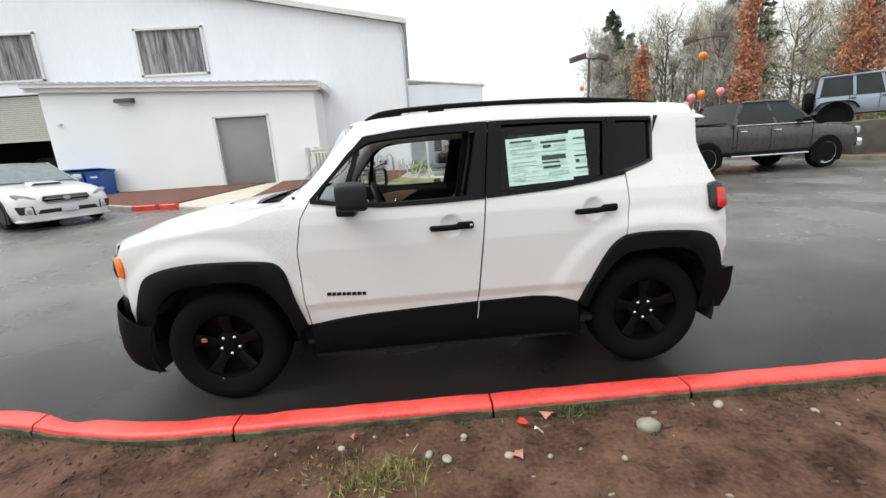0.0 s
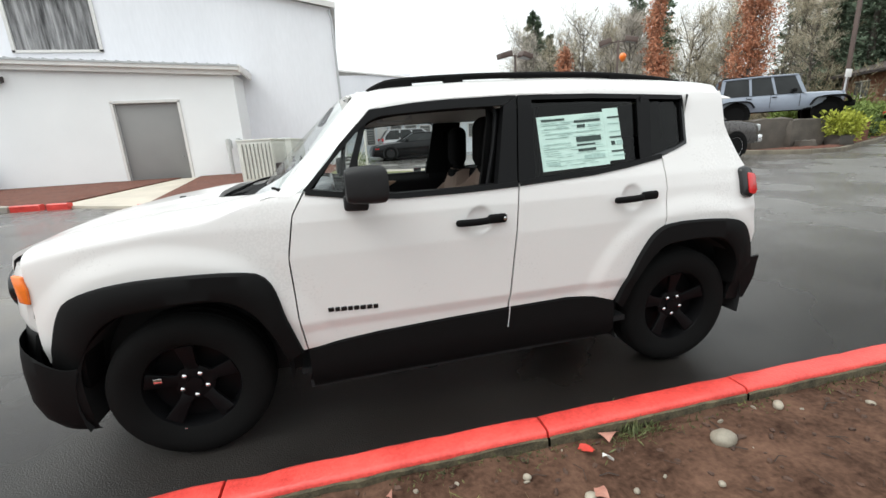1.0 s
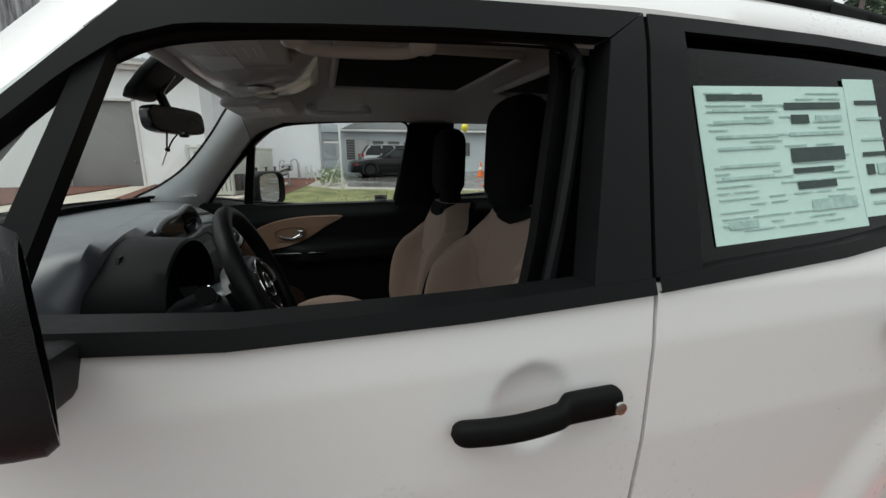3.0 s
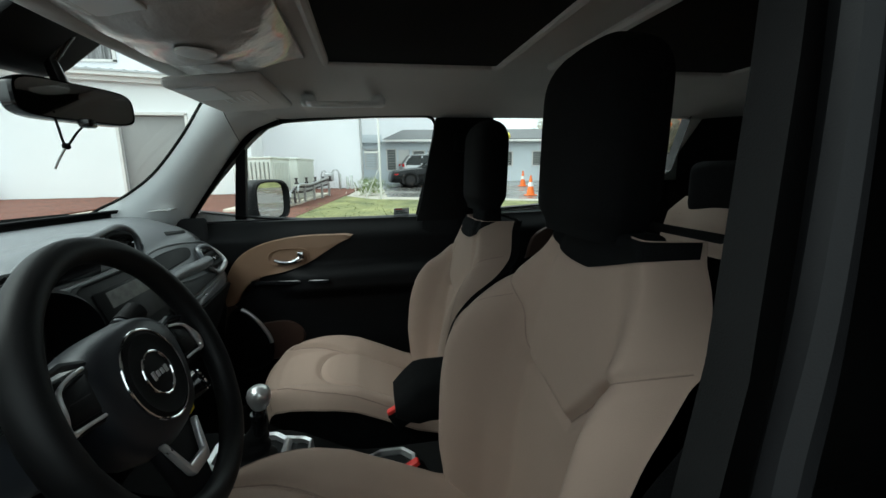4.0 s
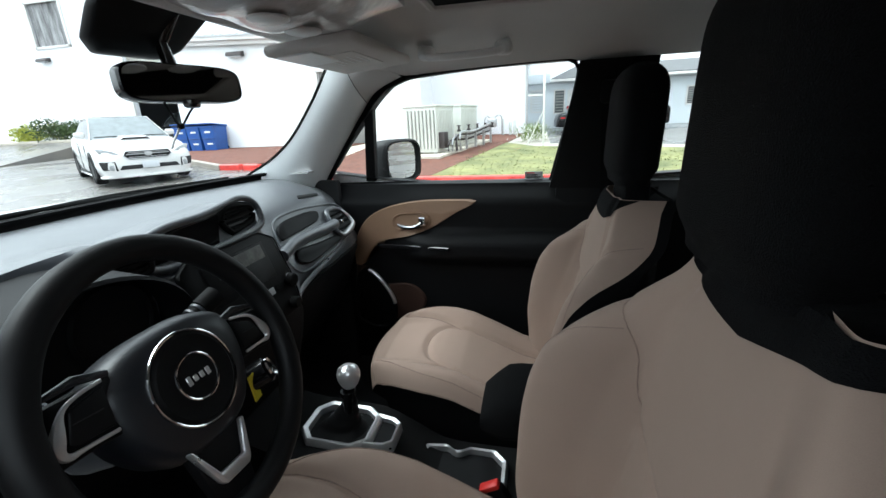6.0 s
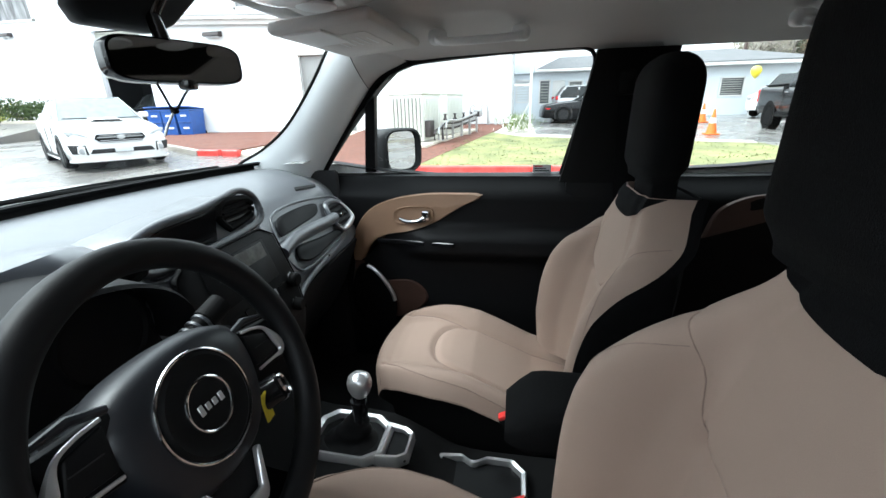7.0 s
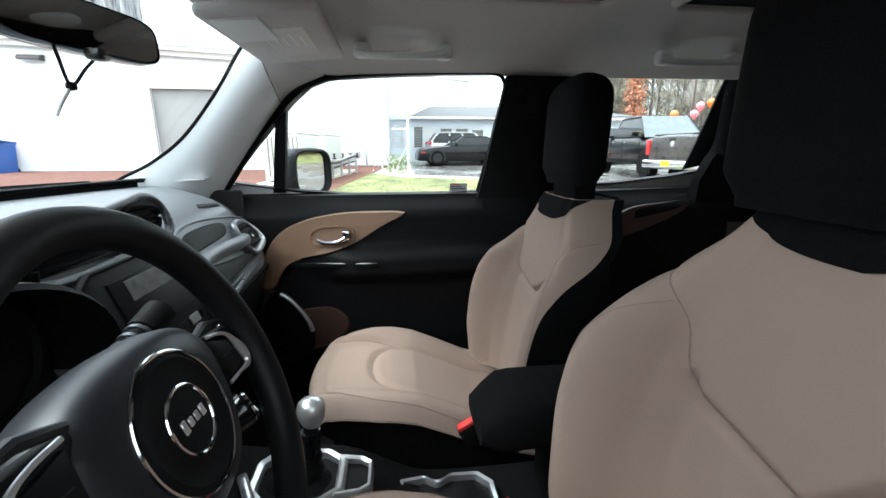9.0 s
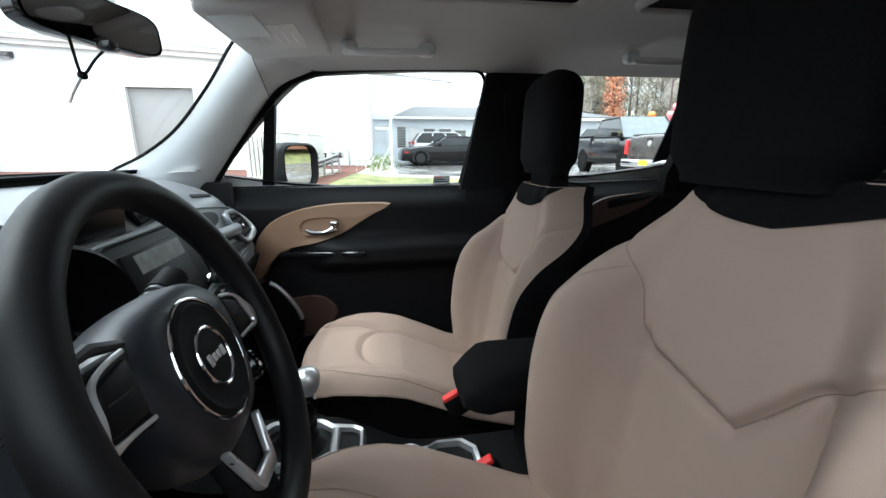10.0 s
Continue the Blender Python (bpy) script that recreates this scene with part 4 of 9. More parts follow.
# black ceramic border along the foot of the glass
frit = np.array([WS[0] + (0.004, 0, -0.003), WS[1] * 0.25 + WS[0] * 0.75 + (0.004, 0, -0.003)])
part("windscreen_border", plate(frit, (0.003, 0, -0.002)), SATIN_BLACK, suv)
for s in (-1, 1):
    wip = smoothline([(0.23, s * 0.1 - 0.40, 1.165), (0.27, s * 0.1 - 0.12, 1.188), (0.30, s * 0.1 + 0.12, 1.192), (0.37, s * 0.1 + 0.42, 1.188)], 14)
    part("wiper", tube([(x - 0.015, y, z - 0.004) for x, y, z in wip], 0.0055, 6), RUBBER, suv)


def dlo(x):
    return float(np.interp(x, *np.array([(0.8, 1.50)] + DLO_TOP + [(2.975, 1.535), (3.1, 1.50)]).T))


R = []
for x in np.linspace(0, 1, 44):
    row = []
    for s in np.linspace(-1, 1, 37):
        x0 = 0.855 - 0.085 * (1 - s * s) if abs(s) < 1 else 0.855
        xx = x0 + x * (2.90 + 0.05 * (1 - s * s) - x0)
        zr = float(np.interp(xx, (0.77, 0.86, 1.0, 1.4, 2.0, 2.6, 2.9, 3.07), (1.592, 1.612, 1.630, 1.652, 1.656, 1.636, 1.610, 1.565)))
        ze = dlo(xx) + 0.006 if xx > 0.93 else 1.515 + 0.06 * smoothstep(0.93, 0.855, xx)
        wide = half_width(xx, 1.545) if xx > 0.95 else 0.62 + (half_width(0.95, 1.545) - 0.62) * smoothstep(0.85, 0.95, xx)
        z = zr + 0.006 - 0.012 * s * s - (zr - 0.006 - ze) * abs(s) ** 13
        row.append((xx, s * wide, z))
    R.append(row)
part("roof", plate(R, (0, 0, -0.012)), PAINT, suv)
for s in (-1, 1):
    lo = along([(0.46, 1.090), (0.50, 1.140), (0.575, 1.184), (0.912, 1.514), (0.96, 1.522)], 28)
    rows = []
    for k in range(28):
        if k < 4:
            # over the wing's shoulder
            x = 0.35 + 0.035 * k
            zs = zc(x) - 0.10 + 0.088 * smoothstep(0.12, 0.50, x)
            zt = bonnet_z(x, 0.655) - 0.002 + 0.030 * smoothstep(0.15, 0.50, x)
            a, b = np.array((x, s * half_width(x, zs), zs)), np.array((x, s * 0.655, zt))
            c = 0.25 * a + 0.25 * b + 0.5 * np.array((x, s * (half_width(x, zs) - 0.004), zt - 0.004))
            lift = np.array((0, s * 0.0008, 0.001)) if k > 1 else np.array((0, -s * 0.004, -0.004))
            rows.append([a + lift, (a + c) / 2 + lift * 3, c + lift, (b + c) / 2 + lift * 3, b + lift])
            continue
        t = (k - 4) / 23
        p = lo[k]
        a = np.array((p[0], s * (half_width(*p) + 0.001), p[1]))
        b = np.array((0.475 + 0.40 * t, s * (0.735 - 0.120 * t), 1.176 + 0.43 * t))
        c = (a + b) / 2 + np.array((-0.012, s * 0.02, 0.014))
        rows.append([a, (a + c) / 2 + np.array((0, s * 0.003, 0)), c, (b + c) / 2, b])
    part("screen_pillar", sheet(np.array(rows), flip=s > 0), PAINT, suv)

# tail: hatch, glass, bumper
def tail_x(y, z):
    return float(np.interp(z, (0.3, 0.58, 0.75, 1.0, 1.19, 1.36, 1.55), (2.99, 3.03, 3.035, 3.03, 2.96, 2.905, 2.92))) + 0.075 * (1 - (y / 0.80) ** 2)


hatch = [[(tail_x(y * min(1, half_width(3.0, z) / 0.82), z), y * half_width(3.0, z) / 0.82, z) for y in np.linspace(-0.80, 0.80, 25)] for z in np.linspace(0.58, 1.55, 20)]
hat = part("hatch", plate(hatch, (-0.02, 0, 0)), PAINT, suv)
hg = [[(tail_x(y, z) + 0.004, y, z) for y in np.linspace(-0.60, 0.60, 15)] for z in np.linspace(1.19, 1.50, 8)]
part("hatch_glass", plate(hg, (-0.003, 0, 0)), TINT, hat).visible_shadow = False
rb = [[(tail_x(y, z) + d, y, z) for y in np.linspace(-0.845, 0.845, 30)] for z, d in ((0.33, -0.08), (0.35, 0.03), (0.42, 0.065), (0.54, 0.070), (0.59, 0.060), (0.61, 0.0))]
part("rear_bumper", plate(rb, (-0.02, 0, 0)), PLASTIC, suv, "black lower rear bumper")
for s in (-1, 1):
    q = coons([(2.90, 0.35), (3.06, 0.33)], [(2.975, 0.60), (3.10, 0.60)], [(2.90, 0.35), (2.915, 0.46), (2.975, 0.60)], [(3.06, 0.33), (3.11, 0.42), (3.10, 0.60)], 12, 8)
    part("bumper_end", panel(q, s, 0.006, 0.02), PLASTIC, suv)

# underside
under = prism([(-0.55, 0.24), (0.45, 0.22), (2.1, 0.22), (3.0, 0.32), (3.0, 0.42), (2.0, 0.34), (0.5, 0.34), (-0.5, 0.5)], 1.16, lambda a, b, c: (a, c - 0.58, b))
# wide pan added to keep light from the ground under the car
part("floor_pan", box(1.29, 0, 0.235, 1.58, 1.62, 0.04), DARK, suv)
part("underbody", under, DARK, suv)
part("cabin_floor", box(1.35, 0, 0.335, 1.75, 1.72, 0.03), CARPET, suv)
part("bulkhead", box(0.44, 0, 0.72, 0.04, 1.46, 0.80), DARK, suv)

# wheels
def wheel(cx, side):
    out = lambda m: pose(cx, side * 0.765, WHEEL_R, 90 if side < 0 else -90, 0, 0) @ m
    prof = [(0.205, -0.085), (0.225, -0.10), (0.275, -0.112), (0.315, -0.108), (0.337, -0.088), (0.344, -0.062), (0.345, -0.058), (0.338, -0.054), (0.338, -0.048), (0.345, -0.044), (0.346, -0.008), (0.339, -0.005), (0.339, 0.005), (0.346, 0.008), (0.345, 0.044), (0.338, 0.048), (0.338, 0.054), (0.345, 0.058), (0.344, 0.062), (0.337, 0.088), (0.315, 0.108), (0.275, 0.112), (0.225, 0.10), (0.205, 0.085)]
    part("tyre", lathe(prof, 56, out(Matrix()), cap=False), RUBBER, suv)
    rim = part("rim", lathe([(0.208, 0.082), (0.214, 0.088), (0.205, 0.084), (0.195, 0.06), (0.192, 0.0), (0.05, -0.01), (0.0, -0.01)], 48, out(Matrix()), cap=False), RIM_BLACK, suv, "black steel wheel rim")
    for k in range(5):
        a = 72 * k + 20
        sp = prism([(0.05, -0.035), (0.10, -0.026), (0.19, -0.038), (0.197, -0.038), (0.197, 0.038), (0.19, 0.038), (0.10, 0.026), (0.05, 0.035)], 0.02, lambda x, y, z: (x, y, z + 0.035 + 0.25 * max(0, x - 0.1) - 0.9 * max(0, 0.085 - x) * 0.3), 0.005, 2)
        part("spoke", moved(sp, out(pose(0, 0, 0, 0, 0, a))), RIM_BLACK, rim)
        b = radians(a + 36)
        part("wheel_nut", lathe([(0.011, 0.0), (0.011, 0.014), (0.007, 0.018), (0.0, 0.019)], 10, out(pose(0.056 * math.cos(b), 0.056 * math.sin(b), 0.048)), cap=False), CHROME, rim, "chromed wheel nut")
    part("hub", lathe([(0.085, 0.03), (0.085, 0.046), (0.07, 0.05), (0.036, 0.05), (0.033, 0.060), (0.0, 0.061)], 32, out(Matrix()), cap=False), RIM_BLACK, rim)
    return rim


for cx in (0.0, AXLE_R):
    for s in (-1, 1):
        rim = wheel(cx, s)
        if s < 0 and cx == 0.0:
            for x, z in ((-0.13, 0.40), (-0.075, 0.135)):
                part("balance_weight", box(x, -0.852, z, 0.035, 0.006, 0.024, 0.002), CHROME, rim, "silver wheel weight")

# model badge on the front door: a row of plain dark bars
k = 0
for wdt in (0.026, 0.022, 0.026, 0.022, 0.025, 0.026, 0.025, 0.022):
    x = 0.632 + k
    part("badge_bar", box(x + wdt / 2, -half_width(x, 0.63) - 0.002, 0.6415 - 0.06 * (x - 0.63), wdt, 0.005, 0.021, 0.002, 1), GLOSS_BLACK, suv, "small black badge letter reduced to a bar")
    k += wdt + 0.0045

# small sticker inside the lower rear corner of the passenger window
stk = part("window_sticker", plate(skin(coons([(1.365, 1.118), (1.430, 1.118)], [(1.365, 1.146), (1.430, 1.146)], [(1.365, 1.118), (1.365, 1.146)], [(1.430, 1.118), (1.430, 1.146)], 6, 4), 1, -0.021), (0, -0.0006, 0)), WHITE_INK, suv, "small pale sticker with red print")
for k in range(3):
    z = 1.123 + 0.008 * k
    part("print_bar", plate(skin(coons([(1.371, z), (1.424 - 0.012 * k, z)], [(1.371, z + 0.004), (1.424 - 0.012 * k, z + 0.004)], [(1.371, z), (1.371, z + 0.004)], [(1.424 - 0.012 * k, z), (1.424 - 0.012 * k, z + 0.004)], 6, 3), 1, -0.0222), (0, -0.0004, 0)), RED_BUCKLE if k == 2 else PAPER_INK, stk)
# price sheets in the driver's side rear window
def inside_sheet(name, x0, x1, z0, z1, material, off=-0.024, parent=None, label=""):
    lie = lambda x, z: (1.732 + 0.935 * (x - 1.765), z + 0.003 + 0.035 * (x - 1.765))
    c = [lie(x0, z0), lie(x1, z0), lie(x0, z1), lie(x1, z1)]
    g = skin(coons([c[0], c[1]], [c[2], c[3]], [c[0], c[2]], [c[1], c[3]], 10, 8), -1, off)
    return part(name, plate(g, (0, 0.0008, 0)), material, parent, label)


rng_print = random.Random(8)
sheet_a = inside_sheet("price_sheet", 1.765, 2.175, 1.176, 1.440, PAPER, -0.0155, suv, "large mint green printed price sheet")
sheet_b = inside_sheet("price_sheet", 2.172, 2.272, 1.192, 1.455, PAPER, -0.014, suv, "narrow mint green printed price sheet")
for x0, x1, z0, z1, ink in ((1.79, 1.93, 1.415, 1.425, 1), (1.80, 1.96, 1.395, 1.40, 0), (1.80, 1.95, 1.375, 1.38, 0), (1.80, 1.96, 1.35, 1.355, 0), (1.80, 1.94, 1.33, 1.335, 0), (1.80, 1.95, 1.30, 1.305, 0), (1.80, 1.93, 1.28, 1.285, 0), (1.80, 1.87, 1.20, 1.212, 0), (1.985, 2.15, 1.398, 1.410, 1), (2.0, 2.05, 1.372, 1.388, 1), (2.07, 2.15, 1.376, 1.386, 0), (1.99, 2.15, 1.350, 1.356, 0), (1.985, 2.14, 1.302, 1.328, 1), (1.985, 2.10, 1.283, 1.292, 1), (1.99, 2.10, 1.255, 1.268, 1), (2.02, 2.15, 1.215, 1.235, 0)):
    inside_sheet("print_bar", x0, x1, z0, z1, PAPER_INK if ink else PAPER_PALE, -0.013, sheet_a)
for x0, x1, z0, z1, ink in ((2.195, 2.27, 1.405, 1.413, 1), (2.195, 2.275, 1.375, 1.38, 0), (2.20, 2.27, 1.335, 1.34, 0), (2.195, 2.275, 1.305, 1.313, 1), (2.20, 2.225, 1.27, 1.29, 1), (2.235, 2.275, 1.27, 1.29, 0), (2.195, 2.28, 1.235, 1.243, 1), (2.20, 2.28, 1.215, 1.22, 0)):
    inside_sheet("print_bar", x0, x1, z0, z1, PAPER_INK if ink else PAPER_PALE, -0.0115, sheet_b)

part("door_tag", tube(smoothline([(1.514, -0.902, 0.545), (1.513, -0.904, 0.50), (1.509, -0.900, 0.455), (1.501, -0.905, 0.415)], 10), 0.0022, 5), WHITE_INK, suv, "thin white strip hanging from the door edge")

for z in np.arange(1.195, 1.43, 0.0105):
    x = 1.785
    while x < 2.13:
        w = rng_print.uniform(0.02, 0.10)
        if rng_print.random() < 0.62:
            inside_sheet("print_line", x, min(x + w, 2.155), z, z + 0.0022, PAPER_PALE, -0.0134, sheet_a)
        x += w + rng_print.uniform(0.008, 0.03)

# ---- the SUV's cabin ----


def trim_y(x, z):
    """Half the cabin's width at the door trims."""
    y = 0.738 + 0.052 * smoothstep(1.04, 1.12, z) + 0.02 * smoothstep(0.6, 0.4, z)
    y -= 0.055 * smoothstep(0.80, 0.86, z) * smoothstep(0.955, 0.90, z) * smoothstep(0.86, 1.02, x) * smoothstep(1.60, 1.48, x)
    y -= 0.035 * smoothstep(1.70, 1.95, x)
    return y


def on_trim(pts, side, off=0.0):
    return [(x, side * (trim_y(x, z) - off), z) for x, z in pts]


for side in (-1, 1):
    for nm, x0, x1 in (("door_trim", 0.56, 1.60), ("rear_door_trim", 1.64, 2.40)):
        zz = np.concatenate([np.linspace(0.36, 0.78, 8), np.linspace(0.80, 1.0, 22), np.linspace(1.02, 1.114, 14)])
        rise = 0.0 if x0 < 1 else 0.03
        g = [[(x, side * trim_y(x, z), z + rise * (z - 0.36) * (x - x0)) for x in np.linspace(x0, x1, 34)] for z in zz]
        g.append([(x, side * (trim_y(x, 1.114) + 0.045), 1.117 + rise * 0.77 * (x - x0)) for x in np.linspace(x0, x1, 34)])
        part(nm, sheet(np.array(g), flip=side < 0), DOOR_BLACK, suv, "black moulded door trim")
    # tan insert with the release lever
    tan = smoothline([(0.70, 0.80), (0.705, 0.89), (0.76, 0.985), (0.85, 1.035), (0.97, 1.058), (1.10, 1.062), (1.195, 1.056), (1.12, 1.015), (1.02, 0.955), (0.92, 0.922), (0.82, 0.90), (0.765, 0.86), (0.735, 0.80), (0.70, 0.80)], 56)[:-1]
    mid = tan.mean(0)
    rings = [on_trim(tan, side, -0.004), on_trim(tan, side, 0.006), on_trim(mid + (tan - mid) * 0.96, side, 0.011), on_trim(mid + (tan - mid) * 0.5, side, 0.011)]
    v, fq = sheet(np.array(rings), wrap_v=True, flip=side > 0)
    fq = fq + [tuple(range(3 * 55, 4 * 55))]
    part("trim_insert", (v, fq), TAN, suv, "tan leatherette door insert")
    lower = smoothline([(0.70, 0.80), (0.735, 0.80), (0.775, 0.72), (0.93, 0.72), (0.985, 0.64), (0.86, 0.56), (0.69, 0.62), (0.70, 0.80)], 40)[:-1]
    mid = lower.mean(0)
    v, fq = sheet(np.array([on_trim(lower, side, 0.0), on_trim(mid + (lower - mid) * 0.95, side, 0.008)]), wrap_v=True, flip=side > 0)
    part("lower_insert", (v, fq + [tuple(range(39, 78))]), BROWN_TRIM, suv, "dark brown lower door moulding")
    oval = [(0.945 + 0.068 * math.copysign(abs(math.cos(a)) ** 0.7, math.cos(a)), 0.982 + 0.030 * math.copysign(abs(math.sin(a)) ** 0.7, math.sin(a)) + 0.06 * (0.068 * math.cos(a))) for a in np.linspace(0, 2 * np.pi, 36, endpoint=False)]
    oval = np.array(oval)
    om = oval.mean(0)
    v, fq = sheet(np.array([on_trim(om + (oval - om) * 1.12, side, 0.011), on_trim(om + (oval - om) * 1.08, side, 0.018), on_trim(oval, side, 0.016), on_trim(om + (oval - om) * 0.9, side, 0.0125)]), wrap_v=True, flip=side > 0)
    cup = part("lever_cup", (v, fq + [tuple(range(108, 144))]), TAN, suv)
    lever = smoothline([(0.895, 0.972), (0.92, 0.962), (0.96, 0.962), (0.99, 0.975)], 12)
    part("release_lever", tube([(x, side * (trim_y(x, z) - 0.024), z) for x, z in lever], [0.006, 0.007, 0.008, 0.0085, 0.0085, 0.0085, 0.0085, 0.0085, 0.009, 0.010, 0.012, 0.012], 10), CHROME, cup, "chrome door release lever")
    part("lever_block", box(0.992, side * (trim_y(0.99, 0.98) - 0.02), 0.985, 0.026, 0.018, 0.034, 0.005), CHROME, cup)
    rear = smoothline([(1.90, 0.93), (1.93, 1.02), (2.00, 1.062), (2.12, 1.078), (2.25, 1.086), (2.17, 1.03), (2.06, 0.985), (1.97, 0.955), (1.90, 0.93)], 44)[:-1]
    mid = rear.mean(0)
    v, fq = sheet(np.array([on_trim(rear, side, -0.002), on_trim(rear, side, 0.008), on_trim(mid + (rear - mid) * 0.95, side, 0.012)]), wrap_v=True, flip=side > 0)
    # tan insert given a darker brown, the dim light put into its colour
    part("rear_trim_insert", (v, fq + [tuple(range(86, 129))]), BROWN_TRIM, suv, "tan leatherette rear door insert, its dimness painted in brown")
    # switch strip and speaker
    part("switch_strip", prism([(0.80, 0.872), (1.10, 0.880), (1.10, 0.896), (0.80, 0.892)], 0.012, lambda a, b, c: (a, side * (trim_y(a, b) - 0.002 - c), b), 0.003, 1), GLOSS_BLACK, suv)
    sp = smoothline([(0.69, 0.56), (0.685, 0.68), (0.715, 0.775), (0.765, 0.785), (0.825, 0.72), (0.86, 0.64), (0.845, 0.55), (0.76, 0.52), (0.69, 0.56)], 36)[:-1]
    sm = sp.mean(0)
    v, fq = sheet(np.array([on_trim(sm + (sp - sm) * 1.0, side, 0.0), on_trim(sm + (sp - sm) * 0.97, side, 0.02), on_trim(sm + (sp - sm) * 0.9, side, 0.014)]), wrap_v=True, flip=side > 0)
    spk = part("speaker_grille", (v, fq + [tuple(range(70, 105))]), PLASTIC, suv)
    edge = [p for p in sp if p[0] > 0.745 and p[1] > 0.64]
    part("speaker_edge", tube(on_trim(sm + (np.array(edge) - sm) * 0.97, side, 0.02), 0.008, 6), SILVER, spk, "silver speaker edge")
    # windscreen pillar trim, spreading into the dashboard and the headliner
    fa = smoothline([(0.335, 0.600, 1.150), (0.385, 0.612, 1.186), (0.475, 0.608, 1.230), (0.575, 0.600, 1.302), (0.677, 0.592, 1.419), (0.752, 0.588, 1.527), (0.795, 0.585, 1.575)], 26)
    fb = smoothline([(0.490, 0.610, 1.110), (0.545, 0.612, 1.145), (0.600, 0.612, 1.190), (0.680, 0.604, 1.275), (0.768, 0.592, 1.390), (0.835, 0.590, 1.480), (0.885, 0.596, 1.522)], 26)
    fc = smoothline([(0.560, 0.768, 1.075), (0.578, 0.775, 1.110), (0.612, 0.778, 1.162), (0.690, 0.770, 1.268), (0.780, 0.752, 1.378), (0.850, 0.728, 1.446), (0.960, 0.698, 1.488)], 26)
    rows = np.array([[(1 - q) ** 2 * a + 2 * q * (1 - q) * b + q * q * c for q in np.linspace(0, 1, 11)] for a, b, c in zip(fa, fb, fc)])
    rows[:, :, 1] *= side
    joint = 24.6 - 7.0 * np.linspace(0, 1, 11)

    def span(lo, hi, n):
        """The trim's rows between two lines across it, each a row number for every column."""
        out = np.zeros((n, 11, 3))
        for k in range(11):
            at = np.linspace(lo[k], hi[k], n)
            for d in range(3):
                out[:, k, d] = np.interp(at, np.arange(26), rows[:, k, d])
        return out

    pt = part("pillar_trim", sheet(span(0 * joint, joint, 26), flip=side > 0), PILLAR, suv, "pale grey windscreen pillar trim")
    part("roof_corner_trim", sheet(span(joint, 0 * joint + 25, 10), flip=side > 0), LINER, pt, "grey trim between pillar and headliner")
    if side > 0:
        part("screen_edge", tube([(x - 0.004, side * y, z + 0.003) for x, y, z in fa], 0.0045, 6), RUBBER, pt, "black edge of the windscreen")
    ring = smoothline([(0.870, 0.738, 1.440), (0.93, 0.722, 1.470), (1.05, 0.712, 1.488), (1.25, 0.706, 1.498), (1.44, 0.704, 1.503), (1.497, 0.706, 1.498), (1.521, 0.712, 1.474), (1.518, 0.722, 1.430), (1.500, 0.742, 1.330), (1.472, 0.764, 1.210), (1.450, 0.775, 1.118)], 60)
    part("window_seal", tube([(x + 0.006, side * y, z + 0.006) for x, y, z in ring], 0.0065 if side > 0 else 0.012, 8), DOOR_BLACK, suv, "black seal round the door window")
    part("pillar_seal", tube([(x, side * (y + (0.008 if side > 0 else 0.0)), z) for x, y, z in fc], 0.013 if side > 0 else 0.007, 6), RUBBER, pt, "black door seal")
    part("pillar_joint", tube([(x + 0.001, y - side * 0.0006, z) for x, y, z in span(joint, joint, 1)[0]], 0.0011, 6), DARK, pt)
    # centre post and rear post trims with belt
    ahead = 0.042 if side < 0 else 0.0
    post = [[(a - ahead + d * (w + ahead), side * (y - i), z) for d, i in ((0.0, -0.008), (0.0, 0.018), (0.12, 0.03), (0.88, 0.03), (1.0, 0.018), (1.0, -0.02))] for a, w, y, z in ((1.452, 0.300, 0.772, 1.10), (1.475, 0.275, 0.765, 1.2), (1.502, 0.245, 0.745, 1.35), (1.524, 0.222, 0.725, 1.45), (1.528, 0.228, 0.715, 1.480), (1.530, 0.226, 0.708, 1.498))]
    part("centre_post_trim", sheet(np.array(post), flip=side > 0), PLASTIC, suv, "black centre post trim")
    post = [[(a + d, side * (y - i), z) for d, i in ((0.0, -0.03), (0.0, 0.02), (0.03, 0.03), (w - 0.03, 0.03), (w, 0.02))] for a, w, y, z in ((1.46, 0.36, 0.755, 0.36), (1.46, 0.35, 0.765, 0.8), (1.475, 0.33, 0.772, 1.10))]
    part("lower_post_trim", sheet(np.array(post), flip=side > 0), DOOR_BLACK, suv)
    belt = [(1.62, side * 0.700, 1.40), (1.63, side * 0.705, 1.2), (1.64, side * 0.70, 0.9), (1.62, side * 0.69, 0.45)]
    part("seat_belt", plate(np.array([[(x - 0.022, y, z), (x + 0.022, y, z)] for x, y, z in smoothline(belt, 12)]), (0, -side * 0.003, 0)), BLACK_CLOTH, suv)
    part("belt_anchor", box(1.62, side * 0.698, 1.405, 0.05, 0.03, 0.07, 0.012), PLASTIC, suv)
    rp = [[(a, side * 0.735, z), (a + 0.02, side * 0.715, z), (a + w, side * 0.69, z)] for a, w, z in (((2.24, 0.7, 1.0), (2.25, 0.7, 1.15), (2.29, 0.66, 1.235), (2.305, 0.10, 1.25), (2.325, 0.075, 1.30), (2.335, 0.07, 1.48), (2.34, 0.12, 1.53)) if side > 0 else ((2.24, 0.7, 1.0), (2.25, 0.7, 1.15), (2.33, 0.2, 1.30), (2.34, 0.15, 1.48), (2.34, 0.2, 1.53)))]
    part("rear_post_trim", sheet(np.array(rp), flip=side > 0), DOOR_BLACK, suv)
    rp = [[(2.62, side * 0.74, z), (2.70, side * 0.68, z), (2.95, side * 0.64, z)] for z in (0.6, 1.2, 1.53)]
